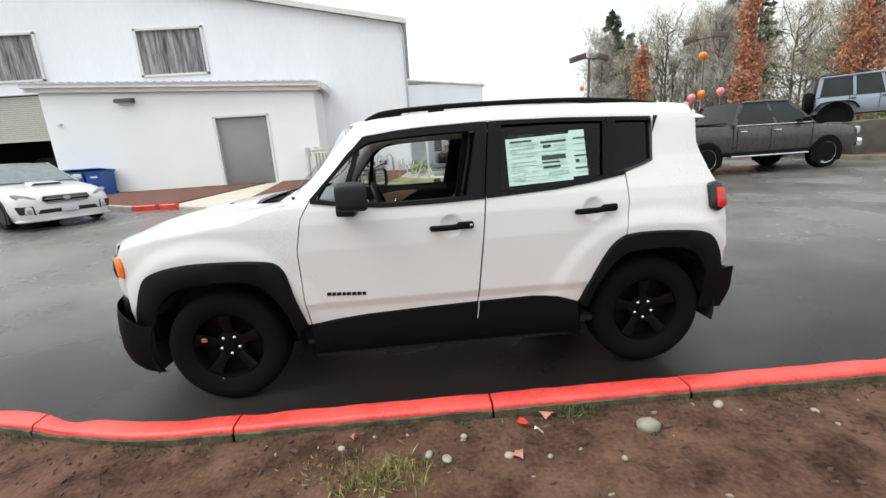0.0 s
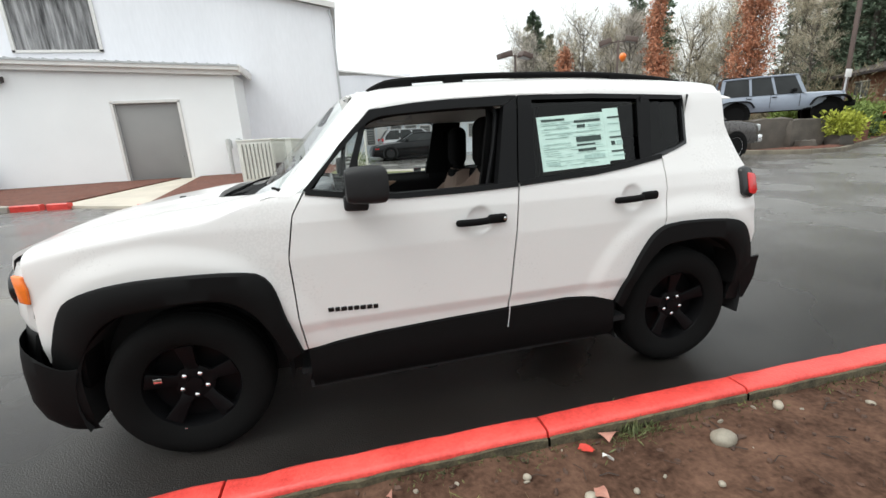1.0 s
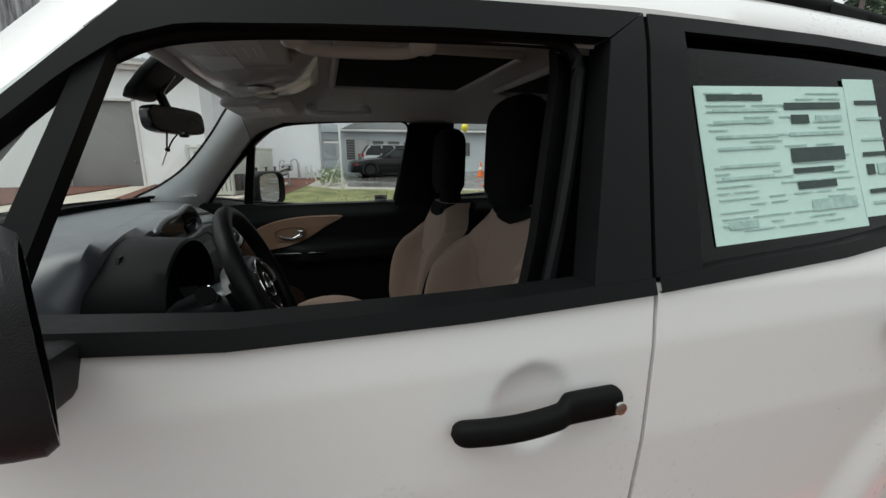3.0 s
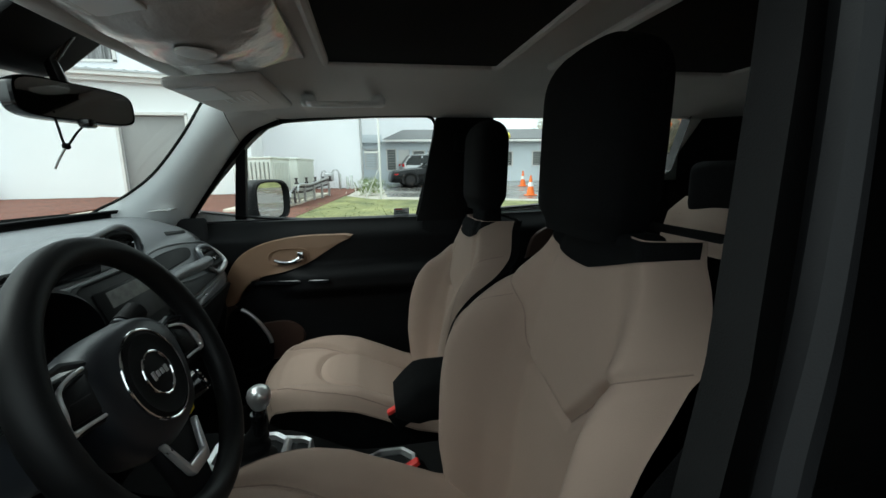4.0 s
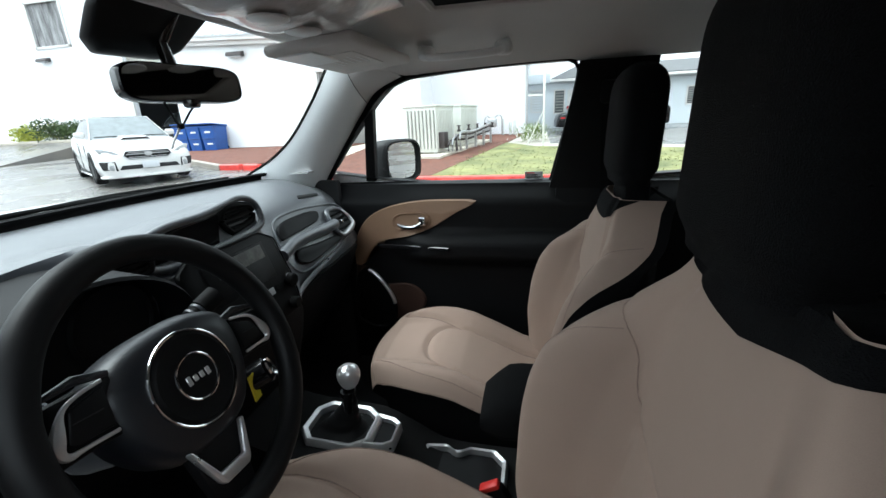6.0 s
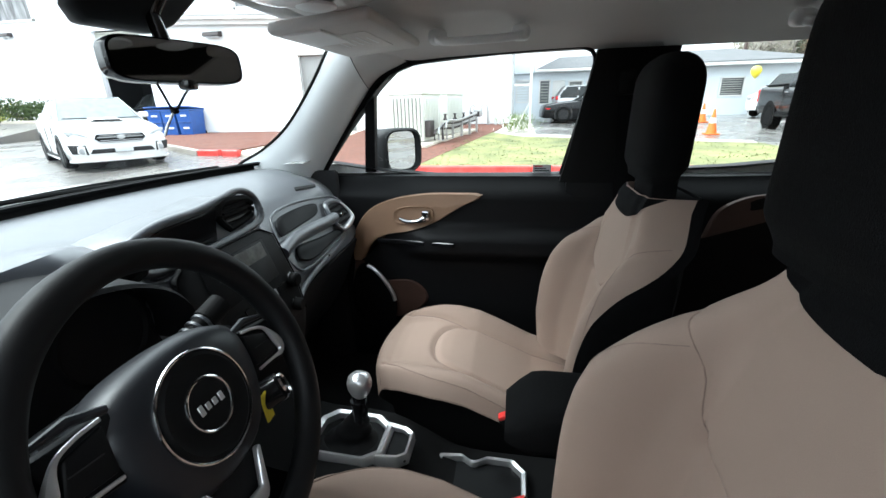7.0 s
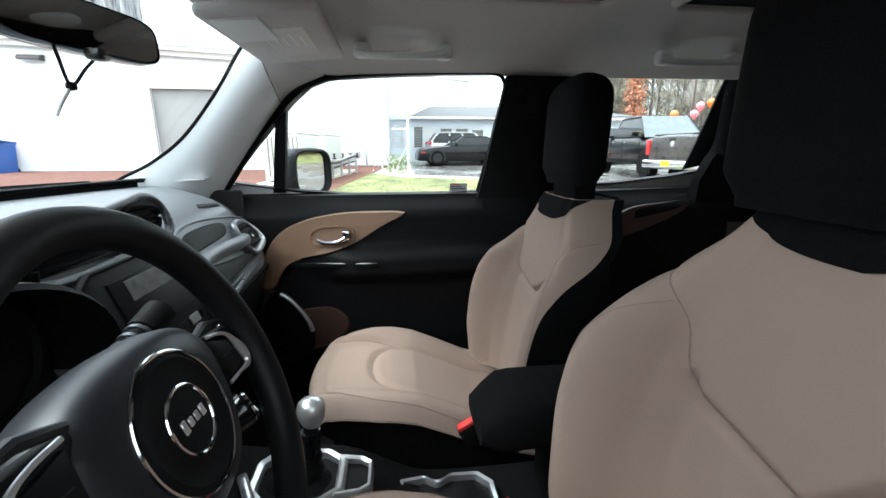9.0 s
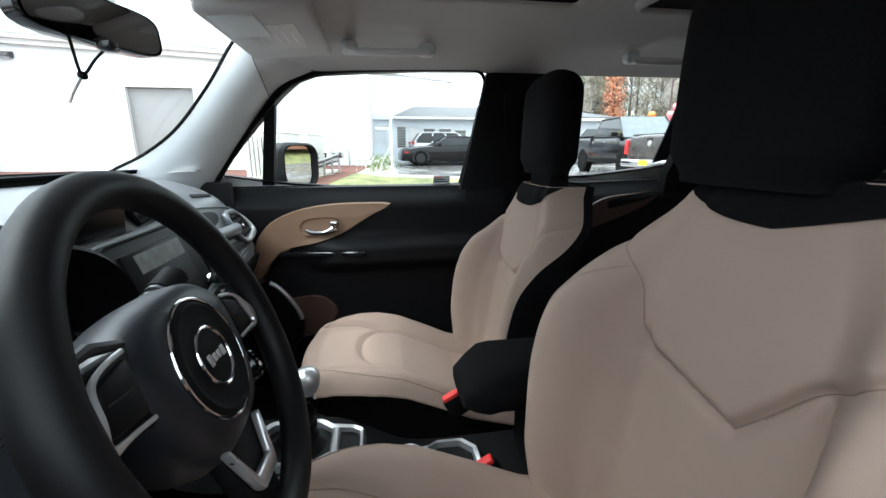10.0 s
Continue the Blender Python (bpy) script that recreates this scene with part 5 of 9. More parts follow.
    part("tail_post_trim", sheet(np.array(rp), flip=side > 0), DOOR_BLACK, suv)
    # grab handles
    for x0 in (1.075, 1.96):
        hd = smoothline([(x0, side * 0.565, 1.548), (x0 + 0.012, side * 0.535, 1.522), (x0 + 0.06, side * 0.525, 1.516), (x0 + 0.18, side * 0.525, 1.518), (x0 + 0.228, side * 0.535, 1.526), (x0 + 0.24, side * 0.565, 1.552)], 24)
        gh = part("grab_handle", tube(hd, 0.0105, 12), PILLAR, suv, "grey ceiling grab handle")
        for xx in (x0 + 0.008, x0 + 0.232):
            part("handle_foot", box(xx, side * 0.552, 1.532, 0.050, 0.040, 0.040, 0.015, 3), PILLAR, gh)

for side in (-1, 1):
    part("kick_panel", box(0.54, side * 0.748, 0.72, 0.24, 0.03, 0.84, 0.01), CARPET, suv)

# headliner with its sunroof shade
H = []
for x in np.linspace(0.80, 2.98, 40):
    row = []
    for s in np.linspace(-1, 1, 41):
        y = s * (0.712 - 0.03 * smoothstep(1.6, 2.9, x) - 0.10 * smoothstep(1.0, 0.8, x))
        ze = 1.492 + 0.008 * smoothstep(1.0, 1.5, x) + 0.03 * smoothstep(0.95, 0.80, x)
        zt = 1.600 - 0.035 * smoothstep(1.05, 0.80, x) - 0.03 * smoothstep(2.4, 2.95, x)
        row.append((x, y, zt - (zt - ze) * abs(s) ** 3.6))
    H.append(row)
liner = part("headliner", plate(H, (0, 0, 0.006)), LINER, suv, "pale grey cloth headliner")
for nm, x0, x1 in (("sunroof_shade", 1.165, 1.645), ("rear_shade", 1.80, 2.40)):
    part(nm, box((x0 + x1) / 2, 0, 1.594, x1 - x0, 0.56, 0.012, 0.004), BLACK_CLOTH, suv, "dark removable roof panel seen from below")
    loop = [(x0, -0.29), (x1, -0.29), (x1, 0.29), (x0, 0.29)]
    part("shade_lip", tube([(x, y, 1.590) for x, y in along(loop + loop[:1], 60)[:-1]], 0.012, 8, closed=True), LINER, suv)
# sun visors, overhead console
for side in (-1, 1):
    vz = pose(0.925, 0.345, 1.512, 0, -5, 0) if side > 0 else pose(0.95, -0.345, 1.562, 0, -4, 0)
    vis = part("sun_visor", moved(box(0, 0, 0, 0.215, 0.42, 0.024, 0.011, 3), vz), LINER, suv, "grey folded sun visor")
    part("visor_label", moved(box(0.005, -side * 0.01, -0.0127, 0.11, 0.21, 0.0016), vz), TRIM_WHITE, vis, "white warning label")
    for k in range(5):
        part("label_bar", moved(box(-0.03 + 0.018 * k, side * (-0.01 - 0.01 * (k % 2)), -0.0141, 0.004, 0.10 - 0.015 * (k % 3), 0.001), vz), PILLAR, vis)
    part("mirror_cover", moved(box(-0.045, -side * 0.115, -0.0135, 0.085, 0.15, 0.006, 0.002, 1), vz), PILLAR, vis)
    vs_ = 0.0 if side > 0 else 0.045
    part("visor_pivot", tube([(0.83, side * 0.50, 1.515 + vs_), (0.825, side * 0.555, 1.520 + vs_), (0.83, side * 0.57, 1.545 + vs_)], 0.009, 8), LINER, vis)
part("header_roll", tube(smoothline([(0.835, -0.58, 1.535), (0.79, -0.36, 1.562), (0.775, 0.0, 1.568), (0.79, 0.36, 1.562), (0.835, 0.58, 1.535)], 30), 0.020, 10), LINER, suv, "rolled front edge of the headliner")
oc = [[(0.785 + 0.335 * u, y, 1.580 - 0.062 * math.sin(math.pi * min(1, u * 1.02)) ** 0.5 * (1 - abs(y / 0.22) ** 4) + 0.004 * math.sin(41 * y + 9 * u) * math.sin(math.pi * u)) for y in np.linspace(-0.22, 0.22, 33)] for u in np.linspace(0, 1, 21)]
con = part("overhead_console", plate(oc, (0, 0, 0.01)), FILM, suv, "grey overhead console under wrinkled clear film")
for y in (-0.055, 0.055):
    part("reading_lamp", lathe([(0.034, 0.0), (0.034, 0.004), (0.026, 0.007), (0.0, 0.008)], 24, pose(0.965, y, 1.519, 180, 0, 0), cap=False), PILLAR, con)

# interior mirror on the screen, sensor housing and a tied cord
ms = pose(0.731, -0.004, 1.434, 0, -4, -17)
glassy = []
for d, k in ((-0.030, 0.6), (-0.026, 0.85), (-0.012, 1.0), (0.008, 1.0), (0.012, 0.97)):
    glassy.append([(d, k * 0.118 * math.copysign(abs(math.cos(a)) ** 0.38, math.cos(a)), k * 0.035 * math.copysign(abs(math.sin(a)) ** 0.5, math.sin(a))) for a in np.linspace(0, 2 * np.pi, 40, endpoint=False)])
v, fq = sheet(np.array(glassy), wrap_v=True)
rvm = part("rear_view_mirror", moved((v, fq + [tuple(reversed(range(40)))]), ms), GLOSS_BLACK, suv, "black framed rear view mirror")
part("mirror_glass", moved((np.array(glassy[-1]) * (1, 0.96, 0.93), [tuple(range(40))]), ms), DIM_MIRROR, rvm, "dim mirror glass", 0)
part("mirror_stalk", tube([(0.722, -0.014, 1.445), (0.702, -0.006, 1.51), (0.735, 0.0, 1.565)], [0.014, 0.012, 0.016], 10), GLOSS_BLACK, rvm)
part("mirror_toggle", box(0.752, -0.018, 1.397, 0.022, 0.026, 0.016, 0.005), GLOSS_BLACK, rvm)
hs = prism([(-0.150, 1.545), (-0.140, 1.498), (-0.110, 1.480), (0.020, 1.484), (0.050, 1.500), (0.085, 1.580), (-0.14, 1.580)], 0.03, lambda a, b, c: (0.655 + 0.92 * (b - 1.49) + 0.25 * a * a + c, a, b), 0.008, 2)
part("sensor_housing", hs, SATIN_BLACK, suv, "dark sensor housing behind the mirror")
cord = smoothline([(0.727, -0.063, 1.413), (0.716, -0.040, 1.390), (0.702, -0.004, 1.358), (0.712, 0.018, 1.385), (0.732, 0.027, 1.409)], 30)
part("cord", tube(cord, 0.0022, 6), RUBBER, rvm, "black tied cord")
part("cord_tail", tube([(0.702, -0.004, 1.358), (0.694, -0.020, 1.330), (0.690, -0.026, 1.315)], 0.0024, 6), SILVER, rvm)
part("cord_knot", box(0.702, -0.004, 1.357, 0.012, 0.012, 0.012, 0.004), RUBBER, rvm)

# dashboard: one moulding swept from door to door
def face_x(z):
    """Where the passenger's face of the dashboard stands at a height."""
    return 0.675 + 0.6 * (1.06 - z)


D = []
for y in np.linspace(-0.74, 0.74, 75):
    cl = smoothstep(0.24, 0.12, abs(y + 0.36))
    ce = smoothstep(0.26, 0.17, abs(y))
    ends = smoothstep(0.60, 0.74, abs(y))
    foot = glass_foot(min(0.70, abs(y))) + 0.012
    low = [(foot, 1.166), (0.5 * foot + 0.27, 1.164), (0.54, 1.153), (0.60, 1.132 + 0.012 * ce), (0.635, 1.112 + 0.02 * ce), (0.662, 1.088 + 0.02 * ce), (0.678 + 0.05 * ce, 1.055), (0.705 + 0.035 * ce, 1.01), (0.735 + 0.03 * ce, 0.96), (0.746 + 0.04 * ce, 0.925), (0.722 + 0.07 * ce, 0.865), (0.68 + 0.09 * ce, 0.76), (0.64 + 0.09 * ce, 0.66), (0.55 + 0.1 * ce, 0.55), (0.50, 0.38)]
    high = [(foot, 1.166), (0.5 * foot + 0.27, 1.165), (0.54, 1.160), (0.59, 1.166), (0.64, 1.174), (0.695, 1.179), (0.716, 1.160), (0.715, 1.04), (0.735, 0.985), (0.748, 0.92), (0.735, 0.85), (0.70, 0.76), (0.65, 0.66), (0.55, 0.55), (0.50, 0.38)]
    prof = smoothline(np.array(low) * (1 - cl) + np.array(high) * cl, 44)
    D.append([(x - 0.03 * ends, y, z - 0.02 * ends) for x, z in prof])
dv, df = sheet(np.array(D))
deep = [q for q in df if (dv[list(q)][:, 2].mean() < 0.90) or (-0.565 < dv[list(q)][:, 1].mean() < -0.175 and (q[0] % 44) > 13)]
hidden = set(deep)
part("dashboard", (dv, [q for q in df if q not in hidden]), DASH, suv, "soft slate-black dashboard with a raised centre")
part("lower_dashboard", (dv, deep), DOOR_BLACK, suv, "black lower dashboard and instrument bay")
# passenger side: two flat black plates for recess shade, a raised surround, a grab bar
on_face = lambda a, b, c: (face_x(b) + 0.002 + c, a, b)
part("shelf_shade_plate", prism(smoothline([(0.268, 1.034), (0.285, 1.066), (0.33, 1.078), (0.44, 1.078), (0.515, 1.070), (0.512, 1.056), (0.485, 1.042), (0.40, 1.038), (0.268, 1.034)], 40)[:-1], 0.010, on_face, 0.004, 1), SATIN_BLACK, suv)
part("lower_shade_plate", prism(smoothline([(0.275, 0.968), (0.300, 0.997), (0.42, 0.987), (0.545, 0.978), (0.585, 0.966), (0.46, 0.957), (0.33, 0.952), (0.275, 0.968)], 40)[:-1], 0.010, on_face, 0.004, 1), SATIN_BLACK, suv)
rim_loop = smoothline([(0.240, 0.985), (0.262, 1.045), (0.300, 1.086), (0.42, 1.092), (0.56, 1.078), (0.655, 1.062), (0.692, 1.020), (0.688, 0.975), (0.60, 0.957), (0.45, 0.944), (0.30, 0.938), (0.255, 0.950), (0.240, 0.985)], 72)[:-1]
part("dash_surround", tube([on_face(a, b, 0.0) for a, b in rim_loop], 0.004, 8, closed=True), DASH, suv)
bar = smoothline([(0.225, 1.005), (0.30, 1.018), (0.40, 1.018), (0.50, 1.013), (0.56, 1.013)], 20)
part("passenger_grab_bar", tube([on_face(a, b, 0.012) for a, b in bar], 0.018, 14), DASH, suv, "padded grab bar above the glovebox")
part("dash_lip", tube(smoothline([(0.790, 0.15, 0.905), (0.764, 0.25, 0.915), (0.752, 0.40, 0.928), (0.738, 0.56, 0.940), (0.712, 0.68, 0.968), (0.690, 0.72, 1.0)], 28), 0.0075, 8), DASH, suv)
part("lip_stud", box(0.752, 0.411, 0.934, 0.012, 0.009, 0.009, 0.003), CHROME, suv)
part("glovebox_lid", prism([(0.20, 0.885), (0.66, 0.915), (0.64, 0.76), (0.56, 0.70), (0.22, 0.70)], 0.016, lambda a, b, c: (0.745 - 0.36 * max(0.0, 0.90 - b) + c - 0.01, a, b), 0.008, 2), DOOR_BLACK, suv, "black glovebox lid")
part("demist_slot", prism([(0.49, 0.632), (0.60, 0.644), (0.61, 0.636), (0.50, 0.622)], 0.004, lambda a, b, c: (b, a, 1.112 - 0.7 * (b - 0.635) + c), 0.001, 1), DARK, suv)


def vent(name, y0, y1, z0, z1, x, ring, label, slats=4, lean=0.0):
    q = [(y0 + 0.25 * (y1 - y0), z0), (y1 - 0.15 * (y1 - y0), z0 + 0.01), (y1, z0 + 0.35 * (z1 - z0)), (y1 - 0.08 * (y1 - y0), z1 - 0.01), (y0 + 0.2 * (y1 - y0), z1), (y0, z0 + 0.55 * (z1 - z0))]
    to = lambda a, b, c: (x + c + lean * (z1 - b), a, b)
    hole = part(name, prism(q, 0.004, to), DARK, suv, label)
    qq = smoothline(q + q[:1], 48)[:-1]
    part("vent_ring", tube([(x + 0.006 + lean * (z1 - b), a, b) for a, b in qq], 0.0085, 8, closed=True), ring, hole)
    for k in range(slats):
        z = z0 + (z1 - z0) * (k + 1) / (slats + 1)
        part("vent_slat", box(x + 0.008 + lean * (z1 - z), (y0 + y1) / 2, z, 0.01, 0.78 * (y1 - y0), 0.004), PLASTIC, hole)
    return hole


ev = smoothline([(0.548, 0.985), (0.537, 1.005), (0.542, 1.035), (0.560, 1.056), (0.612, 1.056), (0.650, 1.038), (0.668, 1.005), (0.655, 0.985), (0.572, 0.973), (0.548, 0.985)], 54)[:-1]
ehole = part("end_vent", prism(ev, 0.012, on_face, 0.003, 1), DARK, suv, "air vent edged in silver")
part("vent_ring", tube([on_face(a, b, 0.012) for a, b in ev], 0.009, 8, closed=True), DASH, ehole)
edge = [p for k, p in enumerate(np.concatenate([ev, ev])) if 24 <= k <= 54]
part("vent_edge", tube([on_face(a, b, 0.0165) for a, b in edge], [0.004 + 0.0055 * math.sin(math.pi * k / (len(edge) - 1)) for k in range(len(edge))], 10), SILVER, ehole, "bright silver crescent")
for k in range(4):
    part("vent_slat", box(face_x(0.992 + 0.016 * k) + 0.016, 0.602, 0.992 + 0.016 * k, 0.008, 0.095, 0.004), PLASTIC, ehole)
part("vent_tab", box(face_x(1.015) + 0.024, 0.595, 1.015, 0.012, 0.014, 0.010, 0.003), CHROME, ehole)
vent("end_vent", -0.705, -0.592, 0.965, 1.075, 0.752, SILVER, "air vent in a silver ring")
# centre pod with two vents on the dash top
pod = []
for u in np.linspace(0, 1, 16):
    y = -0.165 + 0.345 * u
    h = 0.028 * math.sin(math.pi * u) ** 0.5 + 0.010 * smoothstep(0.55, 0.75, u) * smoothstep(1.0, 0.85, u)
    pod.append([(0.545, y, 1.140), (0.605, y, 1.145 + h), (0.66, y, 1.145 + h), (0.690, y, 1.136 + h), (0.696, y, 1.116), (0.705, y, 1.08)])
part("vent_pod", sheet(np.array(pod)), DASH, suv)
part("pod_brow", tube(smoothline([(0.712, -0.188, 1.118), (0.703, -0.172, 1.150), (0.700, -0.10, 1.170), (0.696, 0.0, 1.172), (0.694, 0.075, 1.180), (0.692, 0.13, 1.186), (0.694, 0.172, 1.172), (0.704, 0.185, 1.140), (0.712, 0.165, 1.108), (0.716, 0.05, 1.098), (0.716, -0.12, 1.096), (0.712, -0.188, 1.118)], 64)[:-1], 0.0085, 10, closed=True), DASH, suv, "moulded brow over the centre vents")
vent("centre_vent", 0.055, 0.165, 1.112, 1.172, 0.690, PLASTIC, "centre air vent")
# flat black plate painted in for the shaded cavity of the pod
part("pod_cavity_plate", prism([(-0.178, 1.108), (0.034, 1.100), (0.046, 1.166), (-0.155, 1.160)], 0.006, lambda a, b, c: (0.697 + c, a, b), 0.003, 1), GLOSS_BLACK, suv)
vent("centre_vent", -0.245, -0.165, 1.10, 1.15, 0.715, PLASTIC, "centre air vent")
# radio and heater stack
to = lambda a, b, c: (0.735 + 0.35 * (1.09 - b) + c, 1.18 * a + 0.01, b)
stack = part("radio_panel", prism([(-0.115, 0.90), (-0.13, 0.98), (-0.13, 1.085), (-0.10, 1.104), (0.088, 1.104), (0.122, 1.08), (0.126, 0.98), (0.112, 0.90)], 0.014, to, 0.005, 2), SATIN_BLACK, suv, "black radio and heater panel")
part("radio_outline", tube([to(a, b, 0.014) for a, b in along([(-0.115, 0.90), (-0.13, 0.98), (-0.13, 1.085), (-0.10, 1.104), (0.088, 1.104), (0.122, 1.08), (0.126, 0.98), (0.112, 0.90)], 60)], 0.0018, 6), PLASTIC, stack)
part("radio_screen", prism([(-0.085, 1.0), (0.080, 1.0), (0.080, 1.085), (-0.085, 1.085)], 0.004, lambda a, b, c: to(a, b, c + 0.0135), 0.001, 1), SATIN_BLACK, stack)
scr = mat("screen_film", (0.09, 0.095, 0.09), 0.35, var=0.6, scale=40)
part("screen_film", prism([(-0.06, 1.050), (0.070, 1.050), (0.070, 1.080), (-0.06, 1.080)], 0.001, lambda a, b, c: to(a, b, c + 0.018)), scr, stack, "crumpled protective film on the screen")
for y, z, r in ((0.106, 0.975, 0.017), (-0.108, 0.975, 0.017), (0.085, 0.925, 0.015), (0.0, 0.925, 0.015), (-0.085, 0.925, 0.015)):
    m = Matrix.Translation(to(y, z, 0.014)) @ pose(0, 0, 0, 0, 90, 0)
    part("knob", lathe([(r, 0), (r, 0.016), (r * 0.8, 0.02), (0.0, 0.02)], 24, m, cap=False), PLASTIC, stack)
    part("knob_ring", lathe([(r + 0.002, 0.0), (r + 0.002, 0.005)], 24, m, cap=False), CHROME, stack)
for k in range(5):
    part("radio_key", prism([(-0.075 + 0.034 * k, 0.965), (-0.05 + 0.034 * k, 0.965), (-0.05 + 0.034 * k, 0.980), (-0.075 + 0.034 * k, 0.980)], 0.003, lambda a, b, c: to(a, b, c + 0.0135)), SILVER if k == 3 else PLASTIC, stack)
# instrument hood and dials
hood = [[(0.70 + 0.12 * u, -0.36 + (0.185 - 0.015 * u) * math.cos(a) * 1.02, 1.045 + (0.125 - 0.01 * u) * math.sin(a)) for a in np.linspace(radians(-15), radians(195), 26)] for u in np.linspace(0, 1, 6)]
part("instrument_hood", plate(hood, (0.004, 0, -0.006)), DOOR_BLACK, suv)
part("instrument_face", prism([(-0.53, 0.97), (-0.19, 0.97), (-0.19, 1.06), (-0.25, 1.15), (-0.47, 1.15), (-0.53, 1.06)], 0.006, lambda a, b, c: (0.735 + c, a, b)), DOOR_BLACK, suv)
for y in (-0.45, -0.27):
    part("dial_ring", lathe([(0.062, 0), (0.066, 0.006), (0.070, 0.0)], 32, pose(0.742, y, 1.055, 0, 90, 0), cap=False), PLASTIC, suv)

# steering wheel, column and stalks
SW = pose(0.960, -0.3625, 1.039, 0, 68, 2.6) @ Matrix.Rotation(radians(90), 4, "Z")


def sw(x, y, z=0.0):
    """A point of the wheel: x to the driver's right, y up, z towards the driver."""
    return SW @ Vector((x, y, z))


a = np.linspace(0, 2 * np.pi, 72, endpoint=False)
rimw = part("steering_wheel", tube([sw(0.180 * math.cos(t), 0.180 * math.sin(t), 0.012) for t in a], [0.0172 + 0.002 * abs(math.cos(t)) for t in a], 14, closed=True), LEATHER, suv, "black leather three-spoke steering wheel")
hubs = []
for r, h in ((1.0, -0.045), (1.03, -0.02), (0.99, 0.0), (0.87, 0.012), (0.65, 0.016), (0.0, 0.017)):
    hubs.append([tuple(sw(r * q[0], r * q[1], h)) for q in smoothline([(-0.105, 0.040), (-0.065, 0.070), (0.0, 0.078), (0.065, 0.070), (0.105, 0.040), (0.098, -0.025), (0.06, -0.078), (0.0, -0.090), (-0.06, -0.078), (-0.098, -0.025), (-0.105, 0.040)], 49)[:-1]])
part("airbag_cover", sheet(np.array(hubs), wrap_v=True), HUB, rimw)
MW = Matrix([[*r] for r in SW])
part("emblem_ring", moved(tube([(0.062 * math.cos(t), 0.062 * math.sin(t), 0.0175) for t in a], 0.0022, 8, closed=True), MW), CHROME, rimw, "chrome ring round the hub")
part("hub_disc", lathe([(0.061, 0.0165), (0.055, 0.021), (0.045, 0.0178), (0.031, 0.0195), (0.0, 0.021)], 40, MW, cap=False), PLASTIC, rimw)
part("emblem_ring", moved(tube([(0.030 * math.cos(t), 0.030 * math.sin(t), 0.020) for t in a], 0.002, 8, closed=True), MW), CHROME, rimw)
for k, (wd, hh) in enumerate(((0.009, 0.015), (0.009, 0.010), (0.009, 0.010), (0.009, 0.013))):
    part("emblem_bar", moved(box(-0.0150 + 0.0100 * k, 0.001 - 0.001 * k, 0.0215, wd * 0.7, hh * 0.8, 0.002, 0.0006, 1), MW), SILVER, rimw, "plain silver bar in place of the maker's letters")
# the wheel stands turned a little clockwise
MT = MW @ Matrix.Rotation(radians(-8), 4, "Z")
for s in (-1, 1):
    arm = [(s * 0.080, 0.050), (s * 0.172, 0.046), (s * 0.174, 0.0), (s * 0.166, -0.016), (s * 0.120, -0.014), (s * 0.080, -0.018)]
    part("side_spoke", moved(prism(arm, 0.022, lambda x, y, z: (x, y, z - 0.016), 0.006, 2), MT), DOOR_BLACK, rimw)
    loop = smoothline([(s * 0.096, 0.048), (s * 0.120, 0.0445), (s * 0.138, 0.037), (s * 0.149, 0.020), (s * 0.155, 0.003), (s * 0.150, -0.006), (s * 0.138, -0.0065), (s * 0.122, -0.0068), (s * 0.100, -0.008)], 44)
    rad = [0.0022 + 0.0052 * math.exp(-((k - 22) / 6.0) ** 2) for k in range(44)]
    part("spoke_trim", moved(tube([(x, y, 0.009 + 0.01 * abs(x)) for x, y in loop], rad, 8, squash=0.8), MT), SILVER, rimw, "silver spoke trim")
    keys = part("spoke_keys", moved(prism([(s * 0.096, 0.043), (s * 0.134, 0.034), (s * 0.146, 0.004), (s * 0.140, -0.001), (s * 0.100, -0.002)], 0.008, lambda x, y, z: (x, y, z + 0.003), 0.003, 2), MT), SATIN_BLACK, rimw)
    part("key_gap", moved(box(s * 0.121, 0.020, 0.0115, 0.030, 0.0012, 0.001), MT), DARK, keys)
    part("spoke_shoulder", moved(tube([(s * 0.084, 0.052, 0.004), (s * 0.115, 0.059, 0.002), (s * 0.150, 0.054, 0.004)], [0.004, 0.0055, 0.003], 8), MT), HUB, rimw)
fork = [(-0.046, -0.070), (0.046, -0.070), (0.030, -0.170), (-0.030, -0.170)]
part("lower_spoke", moved(prism(fork, 0.018, lambda x, y, z: (x, y, z - 0.016), 0.005, 2), MT), DOOR_BLACK, rimw)
vee = [(-0.050, -0.078), (-0.044, -0.078), (-0.021, -0.124), (0.021, -0.124), (0.037, -0.082), (0.044, -0.082), (0.029, -0.134), (0.022, -0.141), (-0.020, -0.141), (-0.027, -0.134)]
part("spoke_trim", moved(prism(vee, 0.010, lambda x, y, z: (x, y, z + 0.003), 0.003, 2), MT), SILVER, rimw, "silver lower spoke trim")
part("column_shroud", moved(box(0, -0.01, -0.12, 0.13, 0.11, 0.17, 0.03, 3), MW), DASH, suv)
